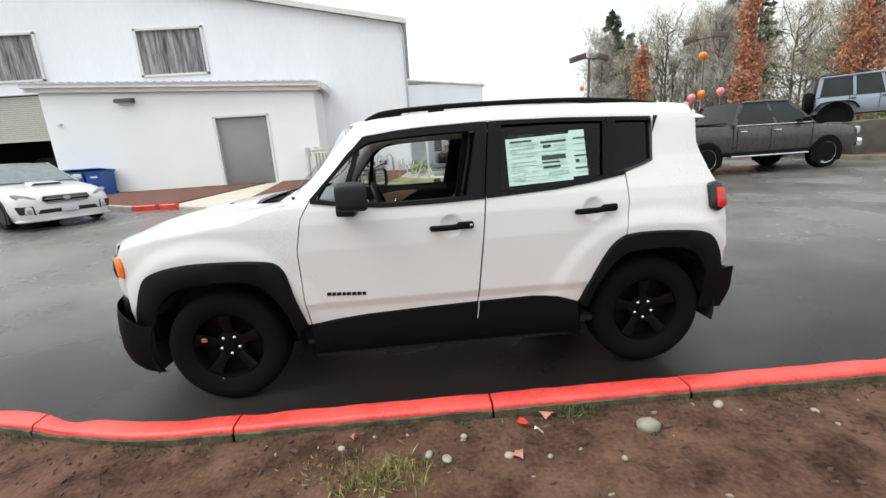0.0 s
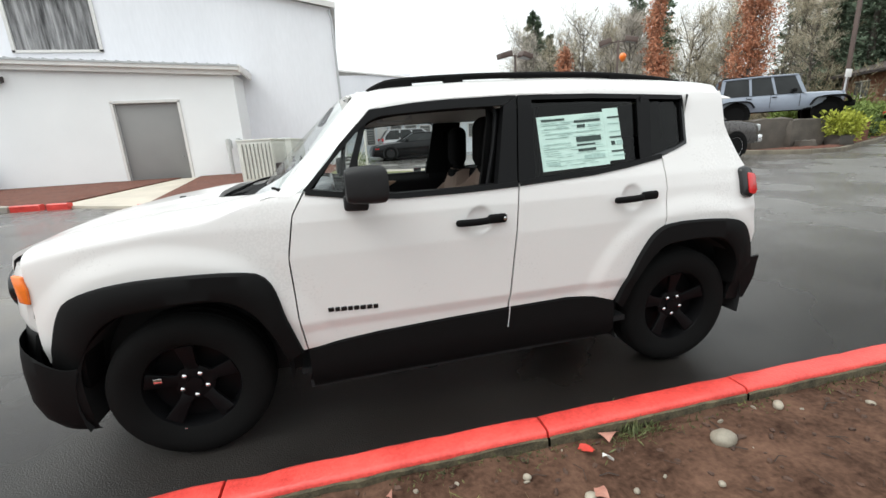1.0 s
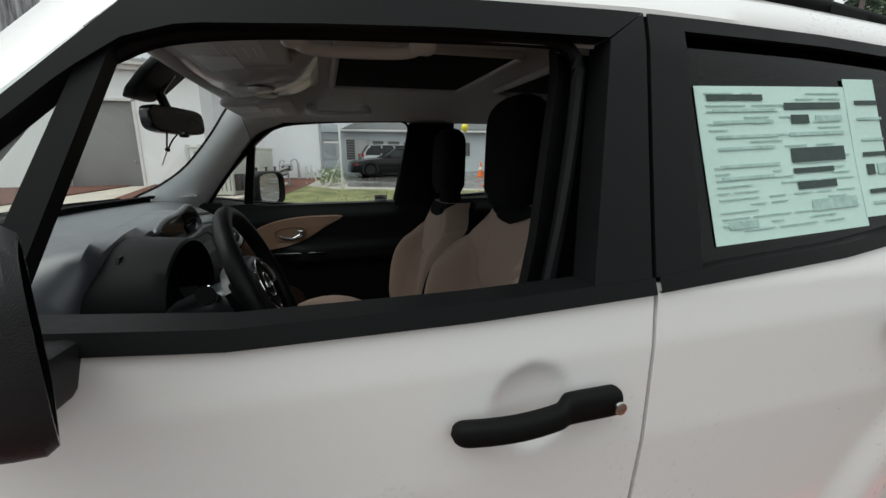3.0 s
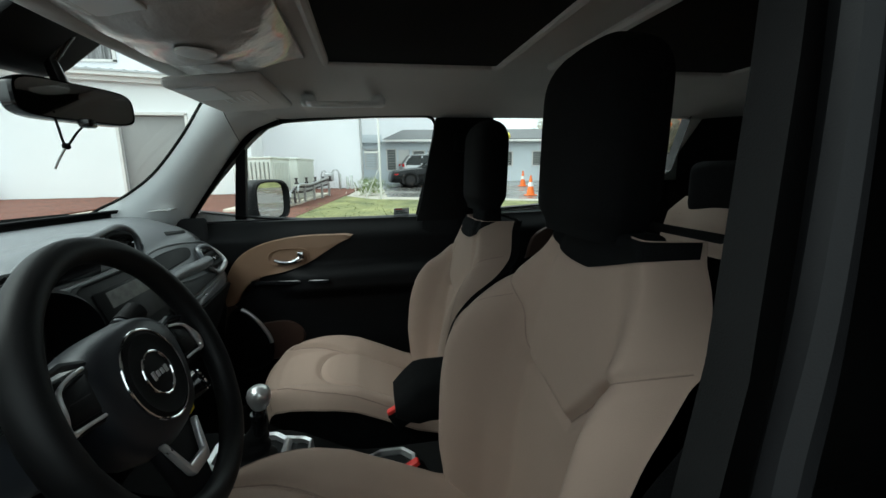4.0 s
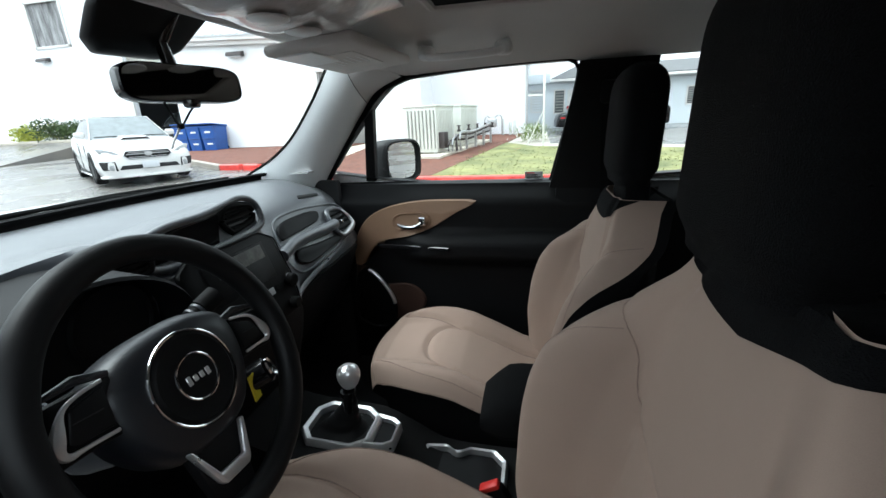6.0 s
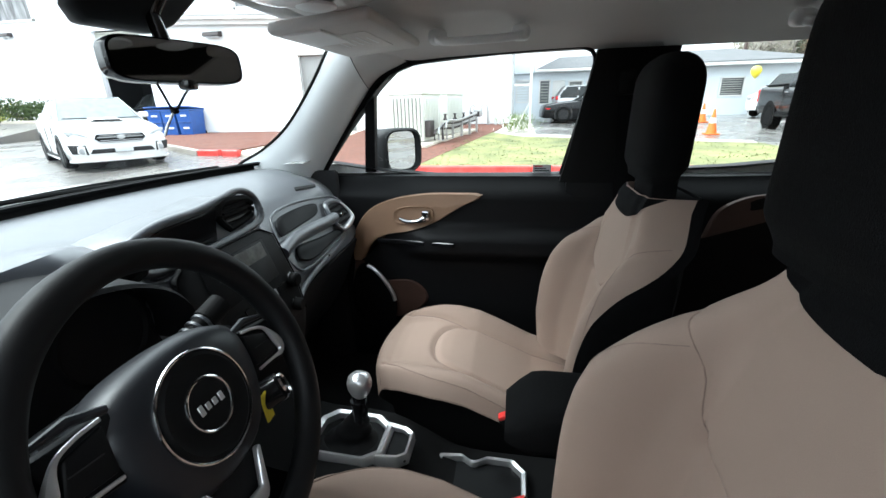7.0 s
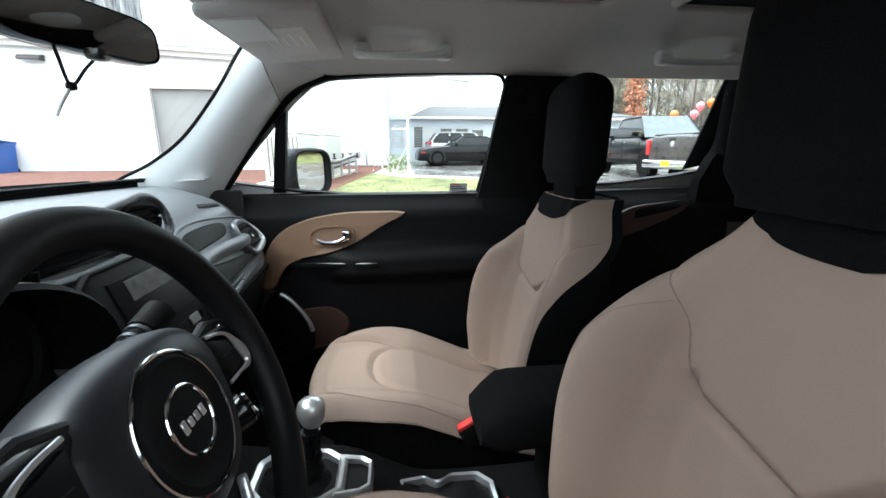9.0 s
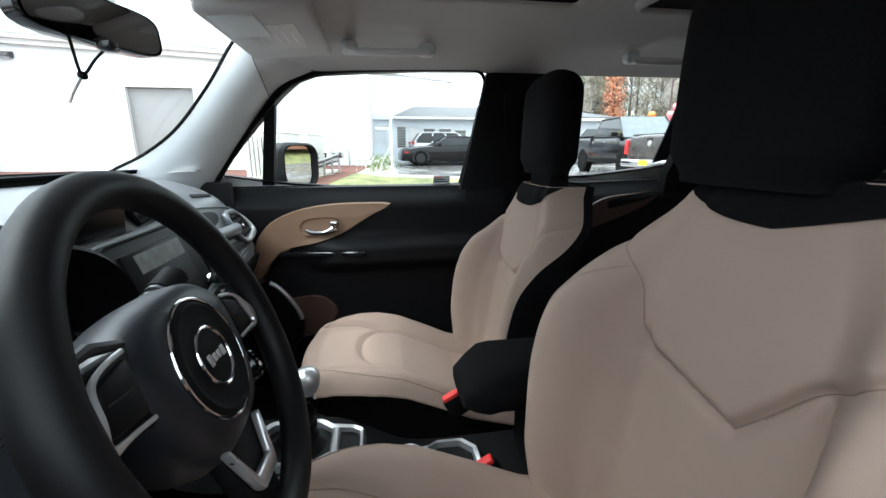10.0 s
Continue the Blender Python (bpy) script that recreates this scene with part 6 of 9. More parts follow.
for s in (-1, 1):
    st = part("column_stalk", moved(tube([(s * 0.05, 0.03, -0.075), (s * 0.11, 0.052, -0.07), (s * 0.165, 0.068, -0.055)], [0.010, 0.013, 0.0165], 12), MW), PLASTIC, suv, "black column stalk")
    for k in range(5):
        part("stalk_ridge", moved(tube([(s * (0.105 + 0.012 * k), 0.051 + 0.0035 * k, -0.071 + 0.003 * k), (s * (0.109 + 0.012 * k), 0.052 + 0.0035 * k, -0.070 + 0.003 * k)], 0.0165, 12), MW), DASH, st)
    part("stalk_tip", moved(tube([(s * 0.135, 0.06, -0.063), (s * 0.168, 0.069, -0.054)], 0.0175, 12), MW), PLASTIC, st)
ign = part("ignition_lock", lathe([(0.022, 0), (0.022, 0.03), (0.016, 0.034), (0.0, 0.034)], 24, pose(0.945, -0.235, 0.950, 0, 66, 35), cap=False), GLOSS_BLACK, suv, "black ignition lock with a bright ring")
part("lock_ring", lathe([(0.0185, 0.034), (0.017, 0.037), (0.0135, 0.0345)], 24, pose(0.945, -0.235, 0.950, 0, 66, 35), cap=False), CHROME, ign)
part("key_tag", moved(box(0, 0, 0, 0.004, 0.018, 0.052, 0.002, 1), pose(0.958, -0.246, 0.944, 8, 0, 0)), YELLOW_TAG, ign, "yellow paper key tag")

# centre console
cs = [[(x, y, z) for x, z in smoothline([(0.70, 0.72), (0.80, 0.668), (0.90, 0.650), (1.03, 0.642), (1.12, 0.60), (1.20, 0.562), (1.36, 0.555), (1.60, 0.56)], 28)] for y in (-0.105, -0.098, 0.0, 0.098, 0.105)]
cs = [[(x, y, 0.36) for x, y, z in cs[0]]] + cs + [[(x, y, 0.36) for x, y, z in cs[-1]]]
part("centre_console", sheet(np.array(cs), flip=True), PLASTIC, suv, "black centre console")


def frame_ring(pts, z_of, lip, n=64):
    """A flat bevelled band round a loop of corners, lip wide."""
    loop = along(pts + pts[:1], n + 1)[:-1]
    mid = loop.mean(0)
    rows = []
    for k, h in ((1.0 + 0.2 * lip, -0.014), (1.0, 0.006), (1.0 - 0.3 * lip, 0.010), (1.0 - lip, 0.007), (1.0 - 1.15 * lip, -0.010)):
        rows.append([(*(mid + (p - mid) * k), z_of((mid + (p - mid) * k)[0]) + h) for p in loop])
    return sheet(np.array(rows), wrap_v=True)


plane = lambda x: 0.655 + 0.05 * (0.95 - x)
gb = part("gear_bezel", frame_ring([(0.872, -0.030), (0.900, -0.062), (1.010, -0.062), (1.046, -0.034), (1.046, 0.046), (1.010, 0.076), (0.900, 0.076), (0.872, 0.044)], plane, 0.16), SILVER, suv, "silver octagonal gear lever surround")
part("bezel_tail", frame_ring([(1.030, -0.050), (1.078, -0.044), (1.098, -0.030), (1.098, 0.036), (1.078, 0.050), (1.030, 0.058)], plane, 0.22), SILVER, gb)
# black plates on the closed console carry the shade of slot and well
part("tray_shade_plate", box(1.066, 0.004, plane(1.066) - 0.006, 0.058, 0.082, 0.006, 0.002, 1), SATIN_BLACK, gb)
part("bezel_shade_plate", box(0.958, 0.007, plane(0.958) - 0.010, 0.150, 0.112, 0.006, 0.002, 1), SATIN_BLACK, gb)
boot = [[(0.955 + 0.035 * u + k * (0.058 - 0.045 * u ** 0.6) * math.cos(t) * 1.15, 0.007 - 0.004 * u + k * (0.050 - 0.037 * u ** 0.6) * math.sin(t), 0.645 + 0.09 * u) for t in np.linspace(0, 2 * np.pi, 28, endpoint=False) for k in (1 + 0.06 * math.sin(u * 22),)] for u in np.linspace(0, 1, 14)]
gl = part("gear_lever", sheet(np.array(boot), wrap_v=True), LEATHER, suv, "gear lever in a black boot")
part("lever_shaft", tube([(0.985, 0, 0.70), (0.99, 0.003, 0.77)], [0.016, 0.014], 14), GLOSS_BLACK, gl)
part("shaft_collar", lathe([(0.018, 0), (0.018, 0.012)], 20, pose(0.988, 0.002, 0.748)), GLOSS_BLACK, gl)
part("gear_knob", lathe([(0.014, -0.030), (0.020, -0.022), (0.0255, -0.008), (0.0265, 0.004), (0.023, 0.016), (0.014, 0.0235), (0.0, 0.0255)], 32, pose(0.992, 0.005, 0.800), cap=False), SILVER, gl, "polished metal gear knob")
half = [(1.138, 0.030), (1.150, 0.060), (1.200, 0.066), (1.222, 0.050), (1.236, 0.050), (1.262, 0.066), (1.322, 0.064), (1.350, 0.034)]
cup = half + [(x, -y) for x, y in reversed(half)]
cp = part("cup_holder", frame_ring(cup, lambda x: 0.572, 0.10, 80), SILVER, suv, "silver rimmed cup holders")
# flat black sheet in place of the shade down in the cups
part("cup_shade_plate", prism([(1.244 + 0.9 * (x - 1.244), 0.9 * y) for x, y in cup], 0.004, lambda a, b, c: (a, b, 0.5605 + c)), SATIN_BLACK, cp)
arm = [[(1.30 + 0.34 * u, 0.007 + 0.082 * math.copysign(abs(math.cos(t)) ** 0.5, math.cos(t)) * (0.80 + 0.2 * min(1, u * 8)), 0.775 + 0.055 * math.copysign(abs(math.sin(t)) ** 0.6, math.sin(t)) * min(1, 0.35 + u * 5) - 0.02 * (1 - min(1, u * 5))) for t in np.linspace(0, 2 * np.pi, 28, endpoint=False)] for u in np.linspace(0, 1, 14)]
v, fq = sheet(np.array(arm), wrap_v=True)
part("armrest", (v, fq + [tuple(reversed(range(28)))]), BLACK_CLOTH, suv, "padded black armrest between the seats")
part("armrest_post", box(1.52, 0, 0.65, 0.16, 0.12, 0.18, 0.02), BLACK_CLOTH, suv)
part("pedal", box(0.62, -0.34, 0.50, 0.02, 0.06, 0.09, 0.006), RUBBER, suv)


# seats
def seat(cy, lift):
    """A front seat centred across the car at cy, its backrest raised by lift."""
    back0, back1 = np.array((1.472, 0.62 + lift)), np.array((1.592, 1.198 + lift + (0.016 if cy < 0 else 0.0)))

    WIDE = (0.222, 0.240, 0.258, 0.260, 0.248, 0.220, 0.174, 0.140, 0.11) if cy < 0 else (0.215, 0.230, 0.242, 0.240, 0.222, 0.190, 0.148, 0.125, 0.10)
    DEEP = (0.09, 0.105, 0.130, 0.140, 0.144, 0.144, 0.134, 0.096, 0.044, 0.012) if cy < 0 else (0.09, 0.10, 0.121, 0.126, 0.124, 0.117, 0.094, 0.040, 0.006, 0.0)

    def hw(v):
        return sum(float(np.interp(v + d, (0, 0.15, 0.45, 0.62, 0.74, 0.84, 0.93, 1.0, 1.1), WIDE)) for d in np.linspace(-0.05, 0.05, 7)) / 7

    def surf(u, v, up=0.0):
        c = back0 + (back1 - back0) * v
        w = hw(v)
        au = abs(u)
        t = smoothstep(0.45 if u < 0 and cy < 0 else 0.50, 0.80, au) * (0.62 if u < 0 else 1.0)
        bol = t * sum(float(np.interp(v + d, (0, 0.07, 0.225, 0.398, 0.484, 0.571, 0.657, 0.744, 0.83, 0.917), DEEP)) for d in (-0.02, 0, 0.02)) / 3
        roll = (0.060 + 0.035 * smoothstep(0.5, 0.85, v)) * (0.6 if u < 0 and cy < 0 else 1.0) * max(0.0, (au - 0.80) / 0.20) ** 2
        hem = float(np.interp(u, (-1, -0.84, -0.70, -0.55, -0.43, -0.11, 0.08, 0.30, 0.475, 0.54), (0.795, 0.765, 0.735, 0.695, 0.672, 0.522, 0.535, 0.551, 0.567, 0.595))) if cy < 0 else float(np.interp(u, (-0.52, -0.08, 0.56), (0.645, 0.537, 0.595)))
        yoke = 0.008 * smoothstep(-0.022, 0.032, v - hem) * smoothstep(0.62, 0.52, u if cy < 0 else au) * smoothstep(-0.98, -0.80, u)
        crown = 0.008 * smoothstep(0.93, 1.0, v) ** 2
        x = c[0] - bol + roll - yoke - up + crown + 0.012 * smoothstep(0.5, 0, v)
        return (x, cy + u * w * (0.87 if u < 0 and cy < 0 else 1.0), c[1] + 0.06 * bol)

    us = np.concatenate([np.linspace(-1, -0.84, 8), np.linspace(-0.825, 0.825, 97), np.linspace(0.84, 1, 8)])
    vs = np.linspace(0, 1, 44)
    upper = [(0.96, 0.835), (0.84, 0.815), (0.725, 0.785), (0.645, 0.745), (0.60, 0.70), (0.57, 0.64), (0.54, 0.595), (0.475, 0.565), (0.30, 0.551), (0.08, 0.543), (-0.05, 0.538)]
    lower = [(-0.05, 0.538), (-0.24, 0.575), (-0.38, 0.61), (-0.48, 0.64), (-0.56, 0.675), (-0.62, 0.72), (-0.70, 0.77), (-0.84, 0.81), (-0.96, 0.835)]
    if cy < 0:
        upper[-3:] = [(0.30, 0.553), (0.08, 0.536), (-0.11, 0.522)]
        lower = [(-0.11, 0.522), (-0.24, 0.582), (-0.36, 0.642), (-0.43, 0.670), (-0.55, 0.695), (-0.70, 0.735), (-0.84, 0.765), (-0.98, 0.79)]
    lines = [smoothline(upper, 90), smoothline(lower, 80)]
    edges = [[(s * 0.615, 0.715), (s * 0.62, 0.62), (s * 0.63, 0.50), (s * 0.645, 0.30), (s * 0.65, 0.02)] for s in (-1, 1)]
    if cy < 0:
        edges[0] = [(-0.45, 0.668), (-0.485, 0.60), (-0.52, 0.48), (-0.55, 0.30), (-0.57, 0.02)]
    lines += [smoothline(e, 80) for e in edges]
    lines = np.concatenate(lines) * (0.25, 0.59)

    def groove(u, v):
        d = np.hypot(lines[:, 0] - 0.25 * u, lines[:, 1] - 0.59 * v).min()
        return 0.0105 * math.exp(-(d / 0.0085) ** 2)

    F = np.array([[np.array(surf(u, v)) + (groove(u, v), 0, 0) for u in us] for v in np.linspace(0, 1, 120)])
    st = part("front_seat", sheet(F, flip=True), CLOTH, suv, "sand coloured cloth front seat with black sides")
    # black shell round the sides and back
    rows = []
    for v in vs:
        c = back0 + (back1 - back0) * v
        w, e = hw(v), surf(1, v)[0]
        deep = 0.115 - 0.04 * v
        rows.append([(e - 0.004, cy - w * 1.0, surf(1, v)[2]), (e + 0.02, cy - w * 1.02, c[1]), (c[0] + deep, cy - w * 0.97, c[1] - 0.02), (c[0] + deep + 0.03, cy - w * 0.7, c[1] - 0.03), (c[0] + deep + 0.035, cy, c[1] - 0.03), (c[0] + deep + 0.03, cy + w * 0.7, c[1] - 0.03), (c[0] + deep, cy + w * 0.97, c[1] - 0.02), (e + 0.02, cy + w * 1.02, c[1]), (e - 0.004, cy + w * 1.0, surf(1, v)[2])])
    top = [[(F[-1][0][0] * (1 - t) + rows[-1][4][0] * t, cy + hw(1) * s, back1[1] + 0.006 * math.sin(math.pi * t)) for s in np.linspace(-1, 1, 9)] for t in np.linspace(0, 1, 6)]
    part("seat_shell", merge(sheet(np.array(rows)), sheet(np.array(top))), BLACK_CLOTH, st, "black cloth seat back")
    # black collar that dips below the headrest
    col = []
    for s in np.linspace(-1, 1, 31):
        d = (0.090 if cy < 0 else 0.098) * (1 - abs(s) ** 2.6) ** 0.75
        if cy < 0 and s < 0:
            d = 0.030 + 0.060 * (1 - abs(s)) ** 1.2
        wide = 0.995 if cy < 0 and s < 0 else 0.93
        col.append([surf(s * wide * (1 - 0.10 * q * d), 0.998 - d * q, 0.0035) for q in np.linspace(0, 1, 10)])
    part("seat_collar", sheet(np.array(col)), BLACK_CLOTH, st, "black collar under the headrest")
    # seams, darker than the cloth so that they carry the folds' shade
    def seam(pts, r=0.0009, n=40):
        q = smoothline(pts, n)
        part("seam", tube([np.array(surf(u, v, 0.0008)) + (groove(u, v), 0, 0) for u, v in q], r, 6), SEAM, st)

    seam(upper, n=60)
    seam(lower, n=60)
    for s in (-1, 1):
        if cy > 0 or s > 0:
            seam([(s * 0.68, 0.76), (s * 0.78, 0.722), (s * 0.85, 0.65), (s * 0.89, 0.52), (s * 0.90, 0.37), (s * 0.90, 0.2)], 0.0006)
    # headrest
    hr = []
    hy = cy + 0.060 if cy < 0 else cy
    z0, z1, xf = (1.200, 1.480, 1.600) if cy < 0 else (1.178, 1.449, 1.628)
    for t in np.linspace(0, 1, 28):
        z = z0 + (z1 - z0) * t
        top = max(0, (t - 0.72) / 0.28)
        neck = smoothstep(0.02, 0.16, t)
        w = 0.125 * math.sqrt(max(0.0, 1 - 0.80 * top ** 3.0)) * (0.86 + 0.14 * neck) * (1 + 0.03 * math.sin(math.pi * t))
        d = 0.052 * math.sqrt(max(0.0, 1 - 0.85 * top ** 2.6)) * (0.74 + 0.26 * neck)
        cx = xf + 0.010 * t
        hr.append([(cx + d * math.copysign(abs(math.cos(a)) ** 0.6, math.cos(a)), hy + w * math.copysign(abs(math.sin(a)) ** 0.6, math.sin(a)), z) for a in np.linspace(0, 2 * np.pi, 36, endpoint=False)])
    v, fq = sheet(np.array(hr), wrap_v=True)
    part("collar_neck", box(xf + 0.012, cy, (1.18 + lift + z0) / 2, 0.060, 0.15, z0 - 1.18 - lift + 0.03, 0.012, 2), BLACK_CLOTH, st)
    part("headrest", (v, fq + [tuple(reversed(range(36))), tuple(range(27 * 36, 28 * 36))]), BLACK_CLOTH, st, "tall black cloth headrest")
    for s in (-1, 1):
        part("headrest_post", tube([(1.655, hy + s * 0.06, 1.10), (xf + 0.03, hy + s * 0.06, z0 + 0.02)], 0.007, 8), CHROME, st)
    # cushion
    base = 0.082 if cy < 0 else 0.0

    def cush(u, v, up=0.0):
        """v from the back (0) over the front edge (1)."""
        au = abs(u)
        q = min(v, 0.86) / 0.86
        x = 1.50 - 0.505 * q
        # the ridges of the side bolsters, the middle a little lower
        z = base + float(np.interp(x, (0.96, 1.02, 1.08, 1.14, 1.20, 1.28, 1.37, 1.50), (0.682, 0.700, 0.706, 0.703, 0.690, 0.655, 0.612, 0.575)))
        mid = 0.022 + 0.012 * smoothstep(0.9, 0.4, v)
        if v > 0.86:
            t = (v - 0.86) / 0.14
            x -= 0.040 * math.sin(t * math.pi / 2)
            z -= 0.040 * (1 - math.cos(t * math.pi / 2))
            mid *= 1 - t
        dip = mid * (1 - smoothstep(0.50, 0.80, au))
        drop = 0.050 * max(0.0, (au - 0.82) / 0.18) ** 2.2
        w = 0.232 - 0.050 * smoothstep(0.62, 1, v)
        bow = 0.040 * (1 - au ** 2.2) * smoothstep(0.5, 1, v)
        return (x - bow - up * 0.3, cy + u * w, z - dip - drop + up)

    clines = np.concatenate([smoothline([(-0.56, 0.02), (-0.54, 0.4), (-0.50, 0.56), (-0.36, 0.66), (0.0, 0.69), (0.36, 0.66), (0.50, 0.56), (0.54, 0.4), (0.56, 0.02)], 180)] + [smoothline([(s * 0.50, 0.56), (s * 0.62, 0.70), (s * 0.75, 0.90)], 50) for s in (-1, 1)]) * (0.26, 0.58)

    def cgroove(u, v):
        d = np.hypot(clines[:, 0] - 0.26 * u, clines[:, 1] - 0.58 * v).min()
        return 0.0105 * math.exp(-(d / 0.0085) ** 2)

    C = np.array([[np.array(cush(u, v)) - (0, 0, cgroove(u, v)) for u in us] for v in np.concatenate([np.linspace(0, 0.85, 90), np.linspace(0.86, 1, 16)])])
    part("seat_cushion", sheet(C), CLOTH, st, "sand coloured cloth seat cushion")
    edge = [cush(u, 1) for u in us]
    loop = [cush(-1, v) for v in np.linspace(0, 1, 20)] + edge + [cush(1, v) for v in np.linspace(1, 0, 20)]
    part("seat_base", sheet(np.array([[(x, y, z + 0.004) for x, y, z in loop], [(x + 0.035, cy + (y - cy) * 0.94, z - 0.03) for x, y, z in loop], [(x * 0.8 + 0.26, cy + (y - cy) * 0.9, 0.37) for x, y, z in loop]])), BLACK_CLOTH, st)

    def cseam(pts, r=0.0012, n=40):
        part("seam", tube([np.array(cush(u, v, 0.0008)) - (0, 0, cgroove(u, v)) for u, v in smoothline(pts, n)], r, 6), SEAM, st)

    cseam([(-0.56, 0.02), (-0.54, 0.4), (-0.50, 0.56), (-0.36, 0.66), (0.0, 0.69), (0.36, 0.66), (0.50, 0.56), (0.54, 0.4), (0.56, 0.02)], n=80)
    cseam([(-0.98, 0.93), (-0.6, 0.955), (0, 0.96), (0.6, 0.955), (0.98, 0.93)])
    for s in (-1, 1):
        cseam([(s * 0.50, 0.56), (s * 0.62, 0.70), (s * 0.75, 0.90)])
        cseam([(s * 0.93, 0.0), (s * 0.92, 0.4), (s * 0.88, 0.72), (s * 0.75, 0.90)], 0.0012)
    return st


seat(-0.385, 0.0)
seat(0.385, -0.05)
for cy, bx in ((1, 1.308), (-1, 1.33)):
    bk = part("belt_buckle", moved(box(0, 0, 0, 0.05, 0.022, 0.055, 0.006), pose(bx + 0.01, cy * 0.115, 0.635, 0, -30, 0)), PLASTIC, suv, "black seat belt buckle")
    part("release_button", moved(box(0, 0, 0.031, 0.042, 0.020, 0.012, 0.004), pose(bx + 0.01, cy * 0.115, 0.635, 0, -30, 0)), RED_BUCKLE, bk, "red release button")

# rear bench
RB = []
for v in np.linspace(0, 1, 20):
    row = []
    for u in np.linspace(-1, 1, 41):
        dish = 0.03 * math.cos(math.pi * u * 2) * smoothstep(1, 0.6, abs(u))
        row.append((2.32 + 0.17 * v + dish + 0.06 * smoothstep(0.9, 1, v) + 0.08 * smoothstep(0.93, 1, abs(u)), u * 0.64, 0.62 + 0.56 * v))
    RB.append(row)
bench = part("rear_bench", plate(RB, (0.1, 0, 0)), CLOTH, suv, "sand coloured cloth rear bench")
part("bench_cushion", box(2.10, 0, 0.56, 0.50, 1.28, 0.16, 0.05, 4), CLOTH, bench)
for cy in (-0.40, 0.40, 0.0):
    hh = 0.20 if cy else 0.14
    part("headrest", box(2.53, cy, 1.12 + hh / 2, 0.09, 0.25, hh, 0.04, 4), BLACK_CLOTH, bench, "black rear headrest")
    col = [[(2.476, cy + s * 0.13, 1.118 - 0.07 * (1 - abs(s) ** 2.4) * q) for q in np.linspace(0, 1, 5)] for s in np.linspace(-1, 1, 17)]
    part("bench_collar", plate(np.array(col), (0.012, 0, 0)), BLACK_CLOTH, bench)
part("parcel_shelf", box(2.80, 0, 0.98, 0.42, 1.24, 0.02, 0.006), DASH, suv)
part("load_floor", box(2.78, 0, 0.60, 0.50, 1.2, 0.02), CARPET, suv)

# ---- parked vehicles: nose towards -x in their own frame, origin on the ground under the middle ----


def road_wheel(parent, x, y, r, w, rim, spokes=5, caliper=None):
    s = 1 if y > 0 else -1
    out = lambda m: pose(x, y, r, -90 if s > 0 else 90, 0, 0) @ m
    h = w / 2
    part("tyre", lathe([(r * 0.66, -h * 0.9), (r * 0.8, -h), (r * 0.94, -h * 0.95), (r, -h * 0.5), (r, h * 0.5), (r * 0.94, h * 0.95), (r * 0.8, h), (r * 0.66, h * 0.9)], 28, out(Matrix()), cap=False), RUBBER, parent)
    rm = part("rim", lathe([(r * 0.67, h * 0.88), (r * 0.62, h * 0.7), (r * 0.60, 0.0), (0.0, -0.01)], 24, out(Matrix()), cap=False), RIM_BLACK, parent)
    for k in range(spokes):
        part("spoke", moved(box(r * 0.34, 0, h * 0.72, r * 0.60, r * (0.24 if rim == CHROME else 0.16), 0.03, 0.008, 1), out(pose(0, 0, 0, 0, 0, 360 / spokes * k + 11))), rim, rm)
    part("hub", lathe([(r * 0.16, h * 0.5), (r * 0.15, h * 0.72), (0, h * 0.74)], 14, out(Matrix()), cap=False), rim, rm)
    part("rim_lip", lathe([(r * 0.66, h * 0.82), (r * 0.69, h * 0.93), (r * 0.64, h * 0.86)], 28, out(Matrix()), cap=False), rim, rm)
    if caliper:
        part("caliper", moved(box(r * 0.42, 0, h * 0.45, r * 0.16, r * 0.4, 0.03, 0.01), out(pose(0, 0, 0, 0, 0, 150))), caliper, rm)


